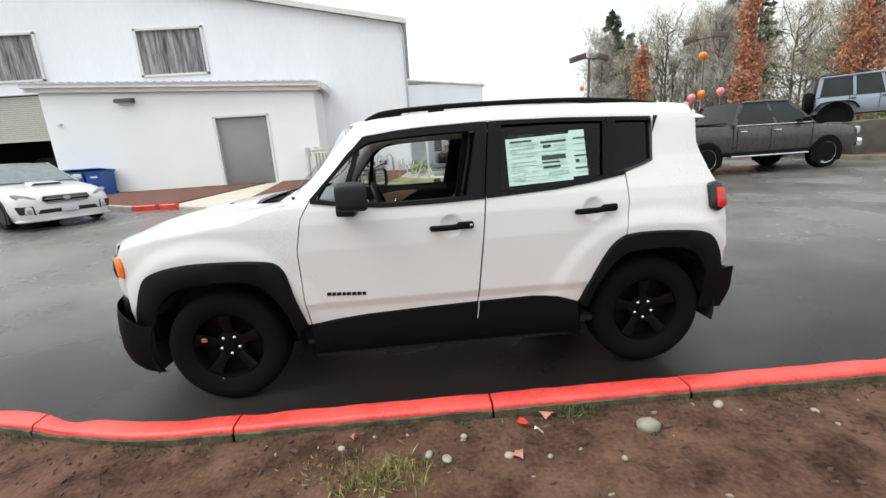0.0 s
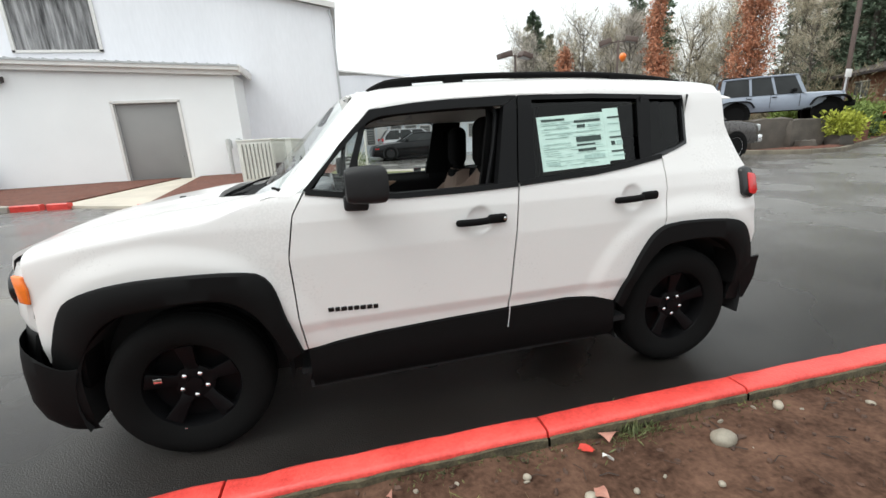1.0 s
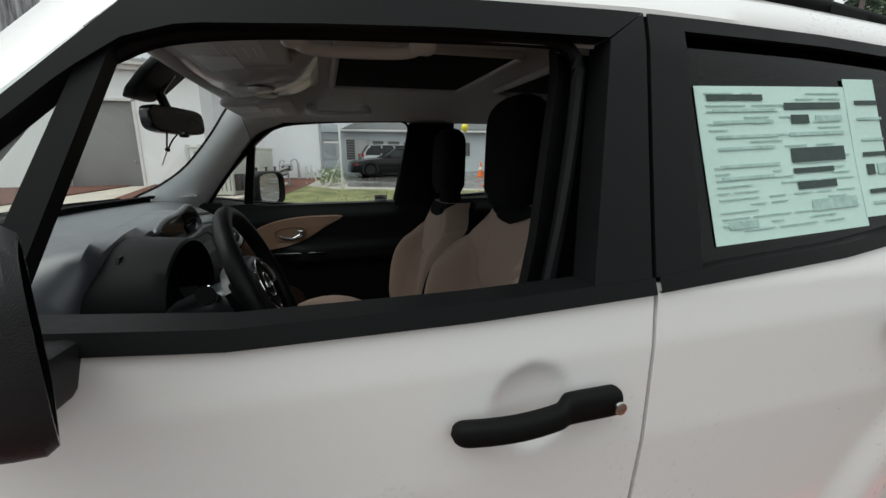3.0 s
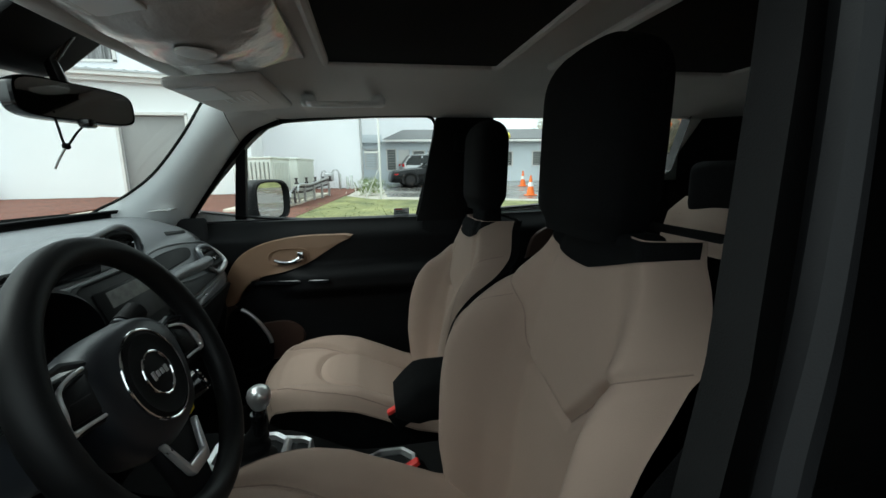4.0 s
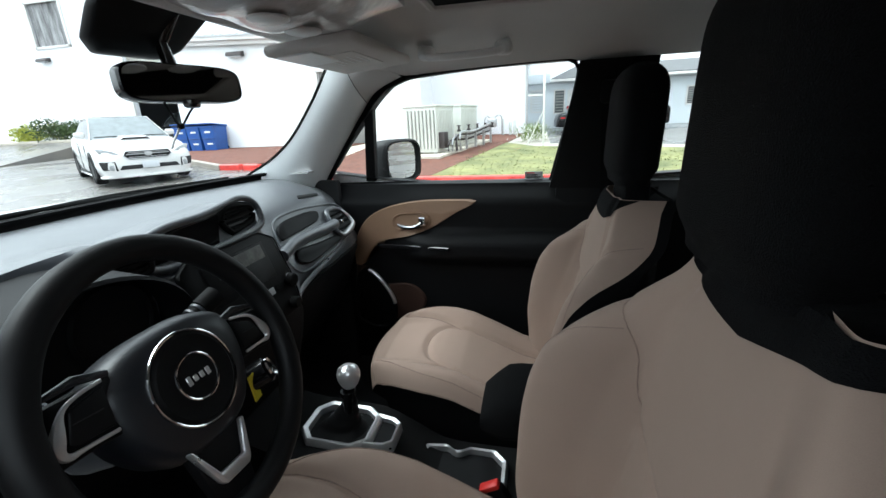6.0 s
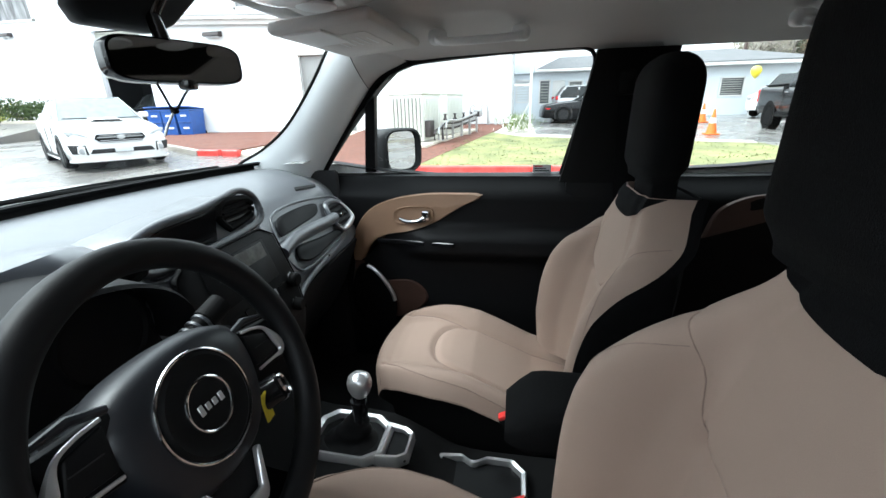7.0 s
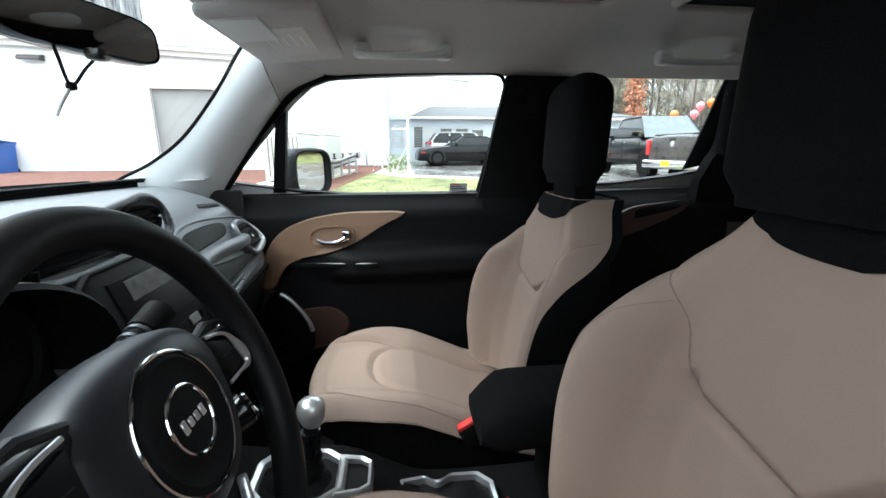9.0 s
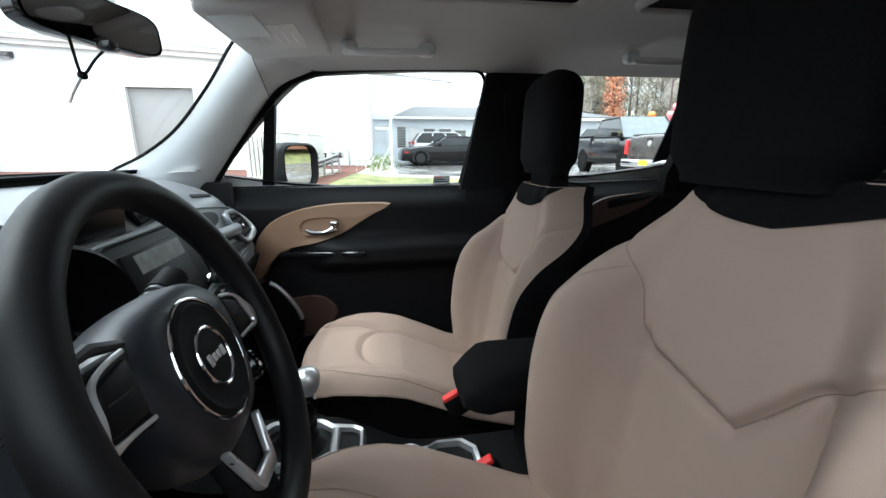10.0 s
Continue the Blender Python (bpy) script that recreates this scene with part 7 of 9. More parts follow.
def vehicle(name, label, m, paint, st, zb, cab, belt, wheels, rim, group="parked cars", flare=None, spokes=5, wr=0.34, ww=0.22, pillars=(0.0, 0.5, 1.0), caliper=None, glass=None):
    """st: (x, top height, half width) from nose to tail; cab: (screen foot, roof front, roof rear, rear foot, roof height, half width at belt, at roof)."""
    v = thing(name, label, "car", m, group)
    st = np.array(st, float)
    xs = np.concatenate([st[0, 0] + np.array((0, 0.03, 0.09)), np.linspace(st[0, 0] + 0.16, st[-1, 0] - 0.16, 36), st[-1, 0] - np.array((0.09, 0.03, 0))])
    rows = []
    for i, x in enumerate(xs):
        zt, w = np.interp(x, st[:, 0], st[:, 1]), np.interp(x, st[:, 0], st[:, 2])
        e = min(x - xs[0], xs[-1] - x)
        k = 1 - 0.10 * max(0, 1 - e / 0.14) ** 2
        half = [(0.0, zt + 0.015), (0.45 * w, zt + 0.01), (0.80 * w, zt - 0.012), (0.93 * w, zt - 0.05), (0.985 * w, zt - 0.14), (w, zb + 0.62 * (zt - zb)), (w * 1.005, zb + 0.35 * (zt - zb)), (0.975 * w, zb + 0.10), (0.93 * w, zb)]
        zm = zb + 0.5 * (zt - zb)
        half = [(y * k, zm + (z - zm) * k) for y, z in half]
        rows.append([(x, -y, z) for y, z in reversed(half)] + [(x, y, z) for y, z in half[1:]])
    n = len(rows[0])
    vv, ff = sheet(np.array(rows))
    ff = ff + [tuple(reversed(range(n))), tuple(range((len(rows) - 1) * n, len(rows) * n))]
    part("body", (vv, ff), paint, v)
    x0, r0, r1, x1, zr, wb, wt = cab
    gm = glass or CAR_GLASS
    g = []
    for t in np.linspace(0, 1, 9):
        a, b = x0 + (r0 - x0) * t, x1 + (r1 - x1) * t
        z, w = belt - 0.03 + (zr - 0.02 - belt + 0.03) * t, wb + (wt - wb) * t ** 1.3
        bow = 0.08 * (1 - 0.4 * t)
        g.append([(a - bow * (1 - q * q), q * w, z) for q in np.linspace(-1, 1, 7)] + [(b + bow * 0.5 * (1 - q * q), q * w, z) for q in np.linspace(1, -1, 7)])
    vv, ff = sheet(np.array(g), wrap_v=True)
    sides = [f for f in ff if {i % 14 for i in f} in ({6, 7}, {13, 0})]
    beside = set(sides)
    part("window_glass", (vv, [f for f in ff if f not in beside] + [tuple(range(8 * 14, 9 * 14))]), gm, v, "car glass, dark unless a sky reflection is painted in")
    part("side_window", (vv, sides), CAR_GLASS, v)
    rf = [[(r0 - 0.05 * (1 - q * q) + (r1 - r0) * u, q * wt * 1.01, zr - 0.03 * abs(q) ** 3 + 0.02 * math.sin(math.pi * u) - 0.012) for q in np.linspace(-1, 1, 11)] for u in np.linspace(0, 1, 10)]
    part("roof", plate(np.array(rf), (0, 0, -0.04)), paint, v)
    for s in (-1, 1):
        for q in pillars:
            a = np.array((x0 + (x1 - x0) * q, s * wb * 1.004, belt - 0.03))
            b = np.array((r0 + (r1 - r0) * q, s * wt * 1.004, zr - 0.03))
            wd = 0.06 if q in (0.0, 1.0) else 0.04
            part("pillar", plate(np.array([[a - (wd, 0, 0), a + (wd, 0, 0)], [b - (wd, 0, 0), b + (wd, 0, 0)]]), (0, s * 0.012, 0)), paint, v)
        part("roof_side", tube([(r0 - 0.02, s * (wt + 0.012), zr - 0.05), ((r0 + r1) / 2, s * (wt + 0.016), zr - 0.035), (r1 + 0.02, s * (wt + 0.012), zr - 0.05)], 0.035, 8), paint, v)
        part("mirror", box(x0 + 0.34, s * (wb + 0.13), belt + 0.07, 0.12, 0.20, 0.13, 0.04, 2), paint if flare is None else PLASTIC, v)
        for xw in wheels:
            # flat dark disc painted for the wheel well's shade and any black flare
            arc = [(xw + (wr + 0.06) * math.cos(t), wr + (wr + 0.06) * math.sin(t)) for t in np.linspace(radians(-28), radians(208), 22)]
            wy = float(np.interp(xw, st[:, 0], st[:, 2]))
            part("arch_disc", prism(arc, 0.03, lambda a, b, c, s=s, wy=wy: (a, s * (wy - 0.022 + c), b)), PLASTIC if flare else DARK, v)
            road_wheel(v, xw, s * (wy - ww / 2 + 0.02), wr, ww, rim, spokes, caliper)
        part("sill", box((wheels[0] + wheels[1]) / 2, s * float(np.interp(wheels[0], st[:, 0], st[:, 2])) * 0.97, zb + 0.03, wheels[1] - wheels[0] - 2 * wr - 0.1, 0.06, 0.10, 0.02), PLASTIC, v)
    return v


SCREEN_DULL = mat("dim_window_glass", (0.10, 0.105, 0.11), 0.1, var=0.4, scale=1.5, spec=0.6)
CAR_GLASS = mat("dark_car_glass", (0.02, 0.022, 0.023), 0.06, var=0.4, scale=1.2, spec=0.3)
# opaque pale glass, the sky's reflection painted into its colour
SCREEN_BLUE = mat("painted_sky_screen", (0.105, 0.122, 0.13), 0.05, var=0.2, spec=0.9)
WHITE_CAR = mat("white_saloon_paint", (0.62, 0.615, 0.61), 0.25, var=0.02, coat=0.6)
BROWN_CAR = mat("dark_brown_metallic", (0.075, 0.068, 0.066), 0.28, metal=0.45, var=0.1, coat=0.2, spec=0.4)
GREY_CAR = mat("pale_blue_grey_paint", (0.24, 0.27, 0.33), 0.3, var=0.04, coat=0.5)
BLACK_CAR = mat("black_car_paint", (0.005, 0.005, 0.006), 0.14, var=0.1, spec=0.3)
SILVER_CAR = mat("silver_car_paint", (0.42, 0.42, 0.43), 0.3, metal=0.6, var=0.05, coat=0.5)
BLUE_CAR = mat("bright_blue_paint", (0.01, 0.16, 0.52), 0.25, var=0.05, coat=0.6)
RED_CAR = mat("red_car_paint", (0.35, 0.015, 0.02), 0.25, var=0.05, coat=0.6)
RED_CALIPER = mat("red_caliper", (0.6, 0.02, 0.02), 0.4, var=0.05)
LAMP_GREY = mat("grey_lamp_lens", (0.30, 0.31, 0.32), 0.10, var=0.35, scale=14, coat=0.6)
PLATE = mat("blank_plate", (0.55, 0.57, 0.60), 0.5, var=0.1, scale=30)
YELLOW_PLATE = mat("yellow_plate", (0.75, 0.5, 0.02), 0.5, var=0.1)


def on_lot(x, y, heading, up=0.0):
    """heading: degrees by which the nose turns from -x, counter-clockwise seen from above."""
    return pose(x, y, gz(y) + up, 0, 0, heading)


# white sports saloon by the mulch bed, its nose towards the SUV
sal = vehicle("saloon_car", "white sports saloon with a bonnet scoop, parked facing the lot", on_lot(-9.25, 8.6, 148) @ Matrix.Scale(1.06, 4), WHITE_CAR,
              [(-2.25, 0.62, 0.70), (-2.12, 0.74, 0.84), (-1.7, 0.86, 0.89), (-0.85, 0.98, 0.90), (0.6, 1.0, 0.895), (1.6, 1.06, 0.88), (2.25, 1.02, 0.80)], 0.17,
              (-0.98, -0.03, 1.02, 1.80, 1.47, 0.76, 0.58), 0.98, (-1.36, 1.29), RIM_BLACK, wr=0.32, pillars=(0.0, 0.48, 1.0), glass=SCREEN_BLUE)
part("bonnet_scoop", prism([(-0.31, 0), (0.31, 0), (0.25, 0.055), (-0.25, 0.055)], 0.40, lambda a, b, c: (-1.42 + c, a, 0.915 + b + 0.10 * c), 0.012, 2), WHITE_CAR, sal)
part("scoop_mouth", prism([(-0.27, 0), (0.27, 0), (0.22, 0.04), (-0.22, 0.04)], 0.02, lambda a, b, c: (-1.432 + c, a, 0.925 + b)), DARK, sal)
part("grille", prism([(-0.44, 0.60), (-0.36, 0.53), (0.36, 0.53), (0.44, 0.60), (0.39, 0.69), (-0.39, 0.69)], 0.05, lambda a, b, c: (-2.275 + 0.1 * abs(a) ** 2 + c, a, b), 0.01, 1), PLASTIC, sal)
part("grille_bar", prism([(-0.40, 0.615), (0.40, 0.615), (0.38, 0.637), (-0.38, 0.637)], 0.02, lambda a, b, c: (-2.288 + 0.1 * abs(a) ** 2 + c, a, b), 0.004, 1), STEEL, sal)
part("grille_surround", tube([(-2.278 + 0.1 * abs(a) ** 2, a, b) for a, b in ((-0.39, 0.69), (-0.44, 0.60), (-0.36, 0.53), (0.36, 0.53), (0.44, 0.60), (0.39, 0.69))], 0.012, 6, closed=True), STEEL, sal)
part("grille_emblem", lathe([(0.075, 0), (0.07, 0.014), (0, 0.018)], 20, pose(-2.288, 0, 0.625, 0, -90, 0) @ Matrix.Diagonal((0.6, 1, 1, 1)), cap=False), STEEL, sal, "plain oval in place of the maker's emblem")
for k in range(2):
    part("grille_slat", box(-2.272, 0, 0.565 + 0.095 * k, 0.02, 0.70, 0.010), STEEL, sal)
part("number_plate", box(-2.312, 0, 0.395, 0.012, 0.31, 0.13, 0.003), PLATE, sal, "number plate left blank")
part("bumper_lip", prism(smoothline([(-0.88, -1.95), (-0.80, -2.14), (-0.45, -2.27), (0.0, -2.31), (0.45, -2.27), (0.80, -2.14), (0.88, -1.95)], 24), 0.05, lambda a, b, c: (b, a, 0.155 + c), 0.012, 1), WHITE_CAR, sal)
part("lower_grille", prism([(-0.56, 0.32), (0.56, 0.32), (0.50, 0.405), (-0.50, 0.405)], 0.06, lambda a, b, c: (-2.300 + 0.12 * abs(a) ** 2 + c, a, b), 0.01, 1), DARK, sal)
part("cowl_strip", prism([(-0.70, 0.0), (0.70, 0.0), (0.66, 0.035), (-0.66, 0.035)], 0.02, lambda a, b, c: (-1.065 + 0.17 * a * a - c, a, 0.985 + 0.6 * b), 0.004, 1), DARK, sal)
part("underbody", box(0, 0, 0.15, 3.9, 1.5, 0.06, 0.02), DARK, sal)
for s in (-1, 1):
    part("headlamp", prism([(s * 0.50, 0.645), (s * 0.62, 0.625), (s * 0.80, 0.655), (s * 0.86, 0.765), (s * 0.80, 0.775), (s * 0.62, 0.715)], 0.10, lambda a, b, c: (-2.245 + 0.55 * max(0, abs(a) - 0.45) ** 1.3 + 0.25 * max(0, b - 0.66) + c, a, b), 0.01, 1), LAMP_GREY, sal, "clear headlamp")
    part("fog_pocket", prism([(s * 0.58, 0.30), (s * 0.82, 0.33), (s * 0.86, 0.50), (s * 0.60, 0.50)], 0.05, lambda a, b, c: (-2.285 + 0.50 * max(0, abs(a) - 0.55) + c, a, b), 0.01, 1), DARK, sal)
    part("fog_lamp", lathe([(0.055, 0), (0.055, 0.02), (0, 0.03)], 14, pose(-2.225, s * 0.67, 0.375, 0, -90, 0), cap=False), LAMP_GREY, sal)
    part("side_skirt", box(-0.03, s * 0.875, 0.19, 1.95, 0.05, 0.07, 0.02), WHITE_CAR, sal)
    part("door_gap", box(0.02, s * 0.900, 0.60, 0.012, 0.012, 0.62), DARK, sal)
    part("door_gap", box(-0.92, s * 0.899, 0.56, 0.012, 0.012, 0.56), DARK, sal)
    for x in (-0.08, 0.86):
        part("door_handle", box(x - 0.12, s * 0.905, 0.83, 0.17, 0.03, 0.03, 0.01), WHITE_CAR, sal)

# big pickup: shared builder
def pickup(label, m, paint, chrome, glass=None):
    p = vehicle("pickup_truck", label, m, paint,
                [(-2.9, 1.0, 0.86), (-2.78, 1.12, 0.96), (-2.2, 1.19, 1.0), (-1.35, 1.24, 1.0), (-1.3, 1.27, 1.0), (0.85, 1.30, 1.0), (0.95, 1.33, 1.0), (2.8, 1.36, 1.0), (2.92, 1.34, 0.95)], 0.50,
                (-1.45, -0.72, 0.62, 0.92, 1.93, 0.90, 0.74), 1.28, (-1.85, 1.72), CHROME if chrome else RIM_BLACK, "parked trucks", True, 6, 0.42, 0.28, (0.0, 0.47, 1.0), glass=glass)
    part("bed_gap", box(0.98, 0, 0.98, 0.025, 2.01, 0.66), DARK, p)
    part("bed_cover", box(1.95, 0, 1.365, 1.75, 1.70, 0.03, 0.01), DARK, p)
    bar = CHROME if chrome else PLASTIC
    part("front_bumper", box(-2.93, 0, 0.64, 0.18, 1.9, 0.24, 0.06, 3), bar, p)
    part("rear_bumper", box(2.98, 0, 0.66, 0.20, 1.86, 0.20, 0.05, 3), bar, p)
    part("grille", box(-2.90, 0, 0.95, 0.08, 1.05, 0.30, 0.04, 2), bar, p)
    tg = part("tailgate", box(2.925, 0, 1.06, 0.05, 1.50, 0.48, 0.02), paint, p)
    part("tailgate_emblem", lathe([(0.07, 0), (0.06, 0.012), (0, 0.016)], 18, pose(2.951, 0, 1.14, 0, 90, 0), cap=False), STEEL, tg, "plain round emblem")
    part("tailgate_handle", box(2.955, 0, 1.25, 0.02, 0.22, 0.05, 0.01), DARK, tg)
    part("number_plate", box(3.085, 0, 0.68, 0.012, 0.30, 0.13), YELLOW_PLATE, p, "plate left blank")
    for s in (-1, 1):
        part("running_board", box(-0.1, s * 1.0, 0.47, 2.3, 0.14, 0.05, 0.02), bar, p, "bright running board" if chrome else "")
        part("headlamp", box(-2.86, s * 0.74, 0.97, 0.12, 0.36, 0.22, 0.05), CLEAR_LENS, p)
        part("tail_lamp", box(2.90, s * 0.92, 1.06, 0.10, 0.14, 0.38, 0.03), RED_LENS, p)
        for x in (-0.30, 0.70):
            part("door_handle", box(x, s * 1.012, 1.12, 0.20, 0.03, 0.035, 0.01), CHROME, p)
        for x in (-1.35, -0.12, 0.86):
            part("door_seam", box(x, s * 1.003, 0.92, 0.012, 0.012, 0.66), DARK, p)
        part("window_trim", tube([(-1.35, s * 0.915, 1.275), (0.85, s * 0.915, 1.285)], 0.012, 6), bar, p)
    return p


pickup("dark brown metallic crew-cab pickup with chrome wheels", on_lot(10.75, 8.85, 182), BROWN_CAR, True)
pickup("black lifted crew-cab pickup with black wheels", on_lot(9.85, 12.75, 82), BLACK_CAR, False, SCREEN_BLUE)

# boxy off-roader on the retaining wall
def offroader(m):
    p = vehicle("off_roader", "pale blue-grey four-door off-roader on a stone wall", m, GREY_CAR,
                [(-1.85, 1.08, 0.62), (-1.80, 1.14, 0.66), (-0.62, 1.18, 0.74), (-0.58, 1.20, 0.78), (2.0, 1.22, 0.79), (2.06, 1.20, 0.78)], 0.55,
                (-0.62, -0.32, 1.98, 2.05, 1.88, 0.755, 0.66), 1.19, (-1.42, 1.52), RIM_BLACK, "parked off-roaders", True, 8, 0.45, 0.30, (0.0, 0.33, 0.63, 1.0))
    part("hard_top", box(1.35, 0, 1.88, 1.30, 1.34, 0.05, 0.02), PLASTIC, p)
    part("front_bumper", box(-2.05, 0, 0.66, 0.20, 1.62, 0.20, 0.04), PLASTIC, p)
    part("grille", box(-1.87, 0, 0.96, 0.05, 1.06, 0.36, 0.05), GREY_CAR, p)
    for k in range(7):
        part("grille_slot", box(-1.897, (k - 3) * 0.088, 0.96, 0.012, 0.045, 0.26), DARK, p)
    part("number_plate", box(-2.16, 0.0, 0.70, 0.012, 0.32, 0.16), YELLOW_PLATE, p, "yellow plate left blank")
    for s in (-1, 1):
        part("headlamp", lathe([(0.10, 0), (0.10, 0.03), (0.06, 0.05), (0, 0.055)], 18, pose(-1.89, s * 0.42, 0.99, 0, -90, 0), cap=False), CLEAR_LENS, p)
        for xw in (-1.42, 1.52):
            fl = smoothline([(xw - 0.60, 0.74), (xw - 0.42, 0.95), (xw, 1.0), (xw + 0.42, 0.95), (xw + 0.58, 0.72)], 20)
            part("wing_flare", plate(np.array([[(a, s * 0.66, b) for a, b in fl], [(a, s * 0.96, b) for a, b in fl]]), (0, 0, -0.04)), PLASTIC, p)
        for x in (0.30, 1.10):
            part("door_handle", box(x, s * 0.80, 1.06, 0.16, 0.03, 0.035, 0.01), DARK, p)
        for x in (-0.50, 0.42, 1.20):
            part("door_seam", box(x, s * 0.792, 0.92, 0.012, 0.012, 0.52), DARK, p)
    part("spare_wheel", lathe([(0.24, -0.12), (0.38, -0.12), (0.41, -0.05), (0.41, 0.05), (0.38, 0.12), (0.0, 0.12)], 24, pose(2.22, 0, 1.0, 0, 90, 0)), RUBBER, p)
    return p


offroader(pose(18.0, 11.1, 1.22, 0, 0, 143))

# black coupe, silver estate and others across the far lot
cp_ = vehicle("coupe", "black low coupe with red brake calipers", on_lot(4.5, 19.0, 3) @ Matrix.Scale(0.9, 4), BLACK_CAR,
              [(-2.45, 0.62, 0.78), (-2.35, 0.80, 0.90), (-1.6, 0.92, 0.94), (-0.7, 0.98, 0.94), (1.2, 1.02, 0.95), (2.3, 1.06, 0.90), (2.5, 0.98, 0.84)], 0.22,
              (-0.85, 0.0, 1.05, 2.0, 1.44, 0.76, 0.56), 0.99, (-1.5, 1.45), RIM_BLACK, wr=0.36, pillars=(0.0, 0.72, 1.0), caliper=RED_CALIPER)
part("side_marker", box(-2.2, -0.90, 0.64, 0.20, 0.02, 0.05), RED_LENS, cp_)


def estate(name, label, m, paint):
    e = vehicle(name, label, m, paint,
                [(-2.3, 0.72, 0.74), (-2.2, 0.88, 0.88), (-1.7, 0.99, 0.92), (-0.95, 1.08, 0.92), (1.9, 1.14, 0.92), (2.3, 1.12, 0.86)], 0.26,
                (-1.05, -0.35, 1.75, 2.2, 1.72, 0.80, 0.62), 1.08, (-1.4, 1.4), SILVER, wr=0.36, pillars=(0.0, 0.36, 0.68, 1.0))
    for s in (-1, 1):
        part("tail_lamp", box(2.24, s * 0.78, 1.10, 0.14, 0.20, 0.20, 0.04), RED_LENS, e)
        part("headlamp", box(-2.24, s * 0.68, 0.78, 0.14, 0.30, 0.16, 0.04), CLEAR_LENS, e)
    return e


estate("estate_car", "silver estate car parked by the office", on_lot(4.95, 20.93, 183) @ Matrix.Scale(0.86, 4), SILVER_CAR)
estate("estate_car", "bright blue estate car across the lot", on_lot(12.6, 24.8, 12), BLUE_CAR)
estate("estate_car", "white estate car across the lot", on_lot(12.9, 20.2, 40), WHITE_CAR)
estate("estate_car", "dark red estate car far across the lot", on_lot(10.3, 27.0, 8), RED_CAR)
estate("estate_car", "black estate car far across the lot", on_lot(9.2, 31.0, 5), BLACK_CAR)
estate("estate_car", "silver estate car far across the lot", on_lot(16.8, 24.3, 20), SILVER_CAR)
estate("estate_car", "black estate car deep in the workshop door", on_lot(-16.4, 18.9, 95), BLACK_CAR)
estate("estate_car", "black estate car beyond the planted bed", on_lot(34.0, 14.5, 165), BLACK_CAR)

# ---- beside the workshop: bins, cooling unit, pipe rack, posts ----


def blue_bin(x, y, turn):
    b = thing("recycling_bin", "blue plastic recycling bin with a hinged lid", "bin", pose(x, y, gz(y) + 0.08, 0, 0, turn) @ Matrix.Diagonal((0.64, 1, 1, 1)), "blue bins")
    rows = [[(sx * w, sy * d, z) for sx, sy in ((-1, -1), (1, -1), (1, 1), (-1, 1))] for w, d, z in ((0.42, 0.36, 0), (0.45, 0.39, 0.5), (0.48, 0.42, 0.92), (0.51, 0.45, 0.93), (0.51, 0.45, 0.98), (0.44, 0.38, 0.98), (0.40, 0.34, 0.1))]
    v, f = sheet(np.array(rows), wrap_v=True)
    part("bin_body", (v, f + [(3, 2, 1, 0), (24, 25, 26, 27)]), BIN_BLUE, b)
    part("lid", moved(box(0, 0, 0, 1.06, 0.96, 0.05, 0.02), pose(0, 0.0, 1.03, -5, 0, 0)), BIN_BLUE, b)
    part("lid_handle", tube([(-0.3, -0.49, 1.08), (0.3, -0.49, 1.08)], 0.02, 8), BIN_BLUE, b)
    for z, d in ((0.27, 0.392), (0.74, 0.425)):
        part("label_bar", box(0.05, -d, z, 0.40, 0.012, 0.07), WHITE_INK, b)
    part("rib", box(0, -0.395, 0.49, 0.93, 0.03, 0.035, 0.01), BIN_BLUE, b)
    part("rib_gap", box(0, -0.402, 0.465, 0.90, 0.012, 0.012), DARK, b)
    for s in (-1, 1):
        part("wheel", lathe([(0.0, -0.03), (0.10, -0.03), (0.11, 0), (0.10, 0.03), (0, 0.03)], 16, pose(s * 0.38, 0.36, 0.05, 0, 90, 0), cap=False), RUBBER, b)


for x, y, a in ((-13.10, 14.95, 3), (-12.42, 14.95, -2), (-11.76, 14.95, 1)):
    blue_bin(x, y, a)

UNIT = mat("cream_unit_steel", (0.60, 0.60, 0.56), 0.5, var=0.06, scale=2)
PIPE_PALE = mat("pale_lagged_pipe", (0.55, 0.56, 0.55), 0.6, var=0.1, scale=6)
setting("equipment_pad", moved(box(0, 0, 0, 1.35, 4.6, 0.16, 0.02), pose(-1.15, 12.1, gz(12.1) + 0.09, 1.8, 0, -11)), PATH_CONC, "pale concrete pad under the cooling unit", "pad")
ac = thing("cooling_unit", "cream louvred cooling unit on a concrete pad", "cooling unit", pose(-1.45, 10.95, gz(10.9) + 0.165, 0, 0, -11))
part("cabinet", box(0, 0, 0.60, 0.95, 1.25, 1.16, 0.015), UNIT, ac)
part("lid", box(0, 0, 1.20, 1.0, 1.30, 0.05, 0.015), UNIT, ac)
for k in range(8):
    part("louvre", prism([(0, 0), (0.045, 0.02), (0.045, 0.05), (0, 0.06)], 0.98, lambda p, q, c, k=k: (-0.40 + 0.108 * k + q, -0.628 - p, 0.12 + c)), UNIT, ac)
    part("louvre_gap", box(-0.345 + 0.108 * k, -0.628, 0.61, 0.03, 0.006, 0.98), DARK, ac)
for k in range(9):
    part("side_louvre", box(0.485, -0.45 + 0.11 * k, 0.62, 0.03, 0.045, 0.95, 0.01, 1), UNIT, ac)
part("valve_box", box(0.55, -0.35, 0.32, 0.16, 0.30, 0.42, 0.01), RUSTY, ac)
for s in (-1, 1):
    part("foot", box(s * 0.4, 0, 0.01, 0.08, 1.2, 0.04), STEEL, ac)
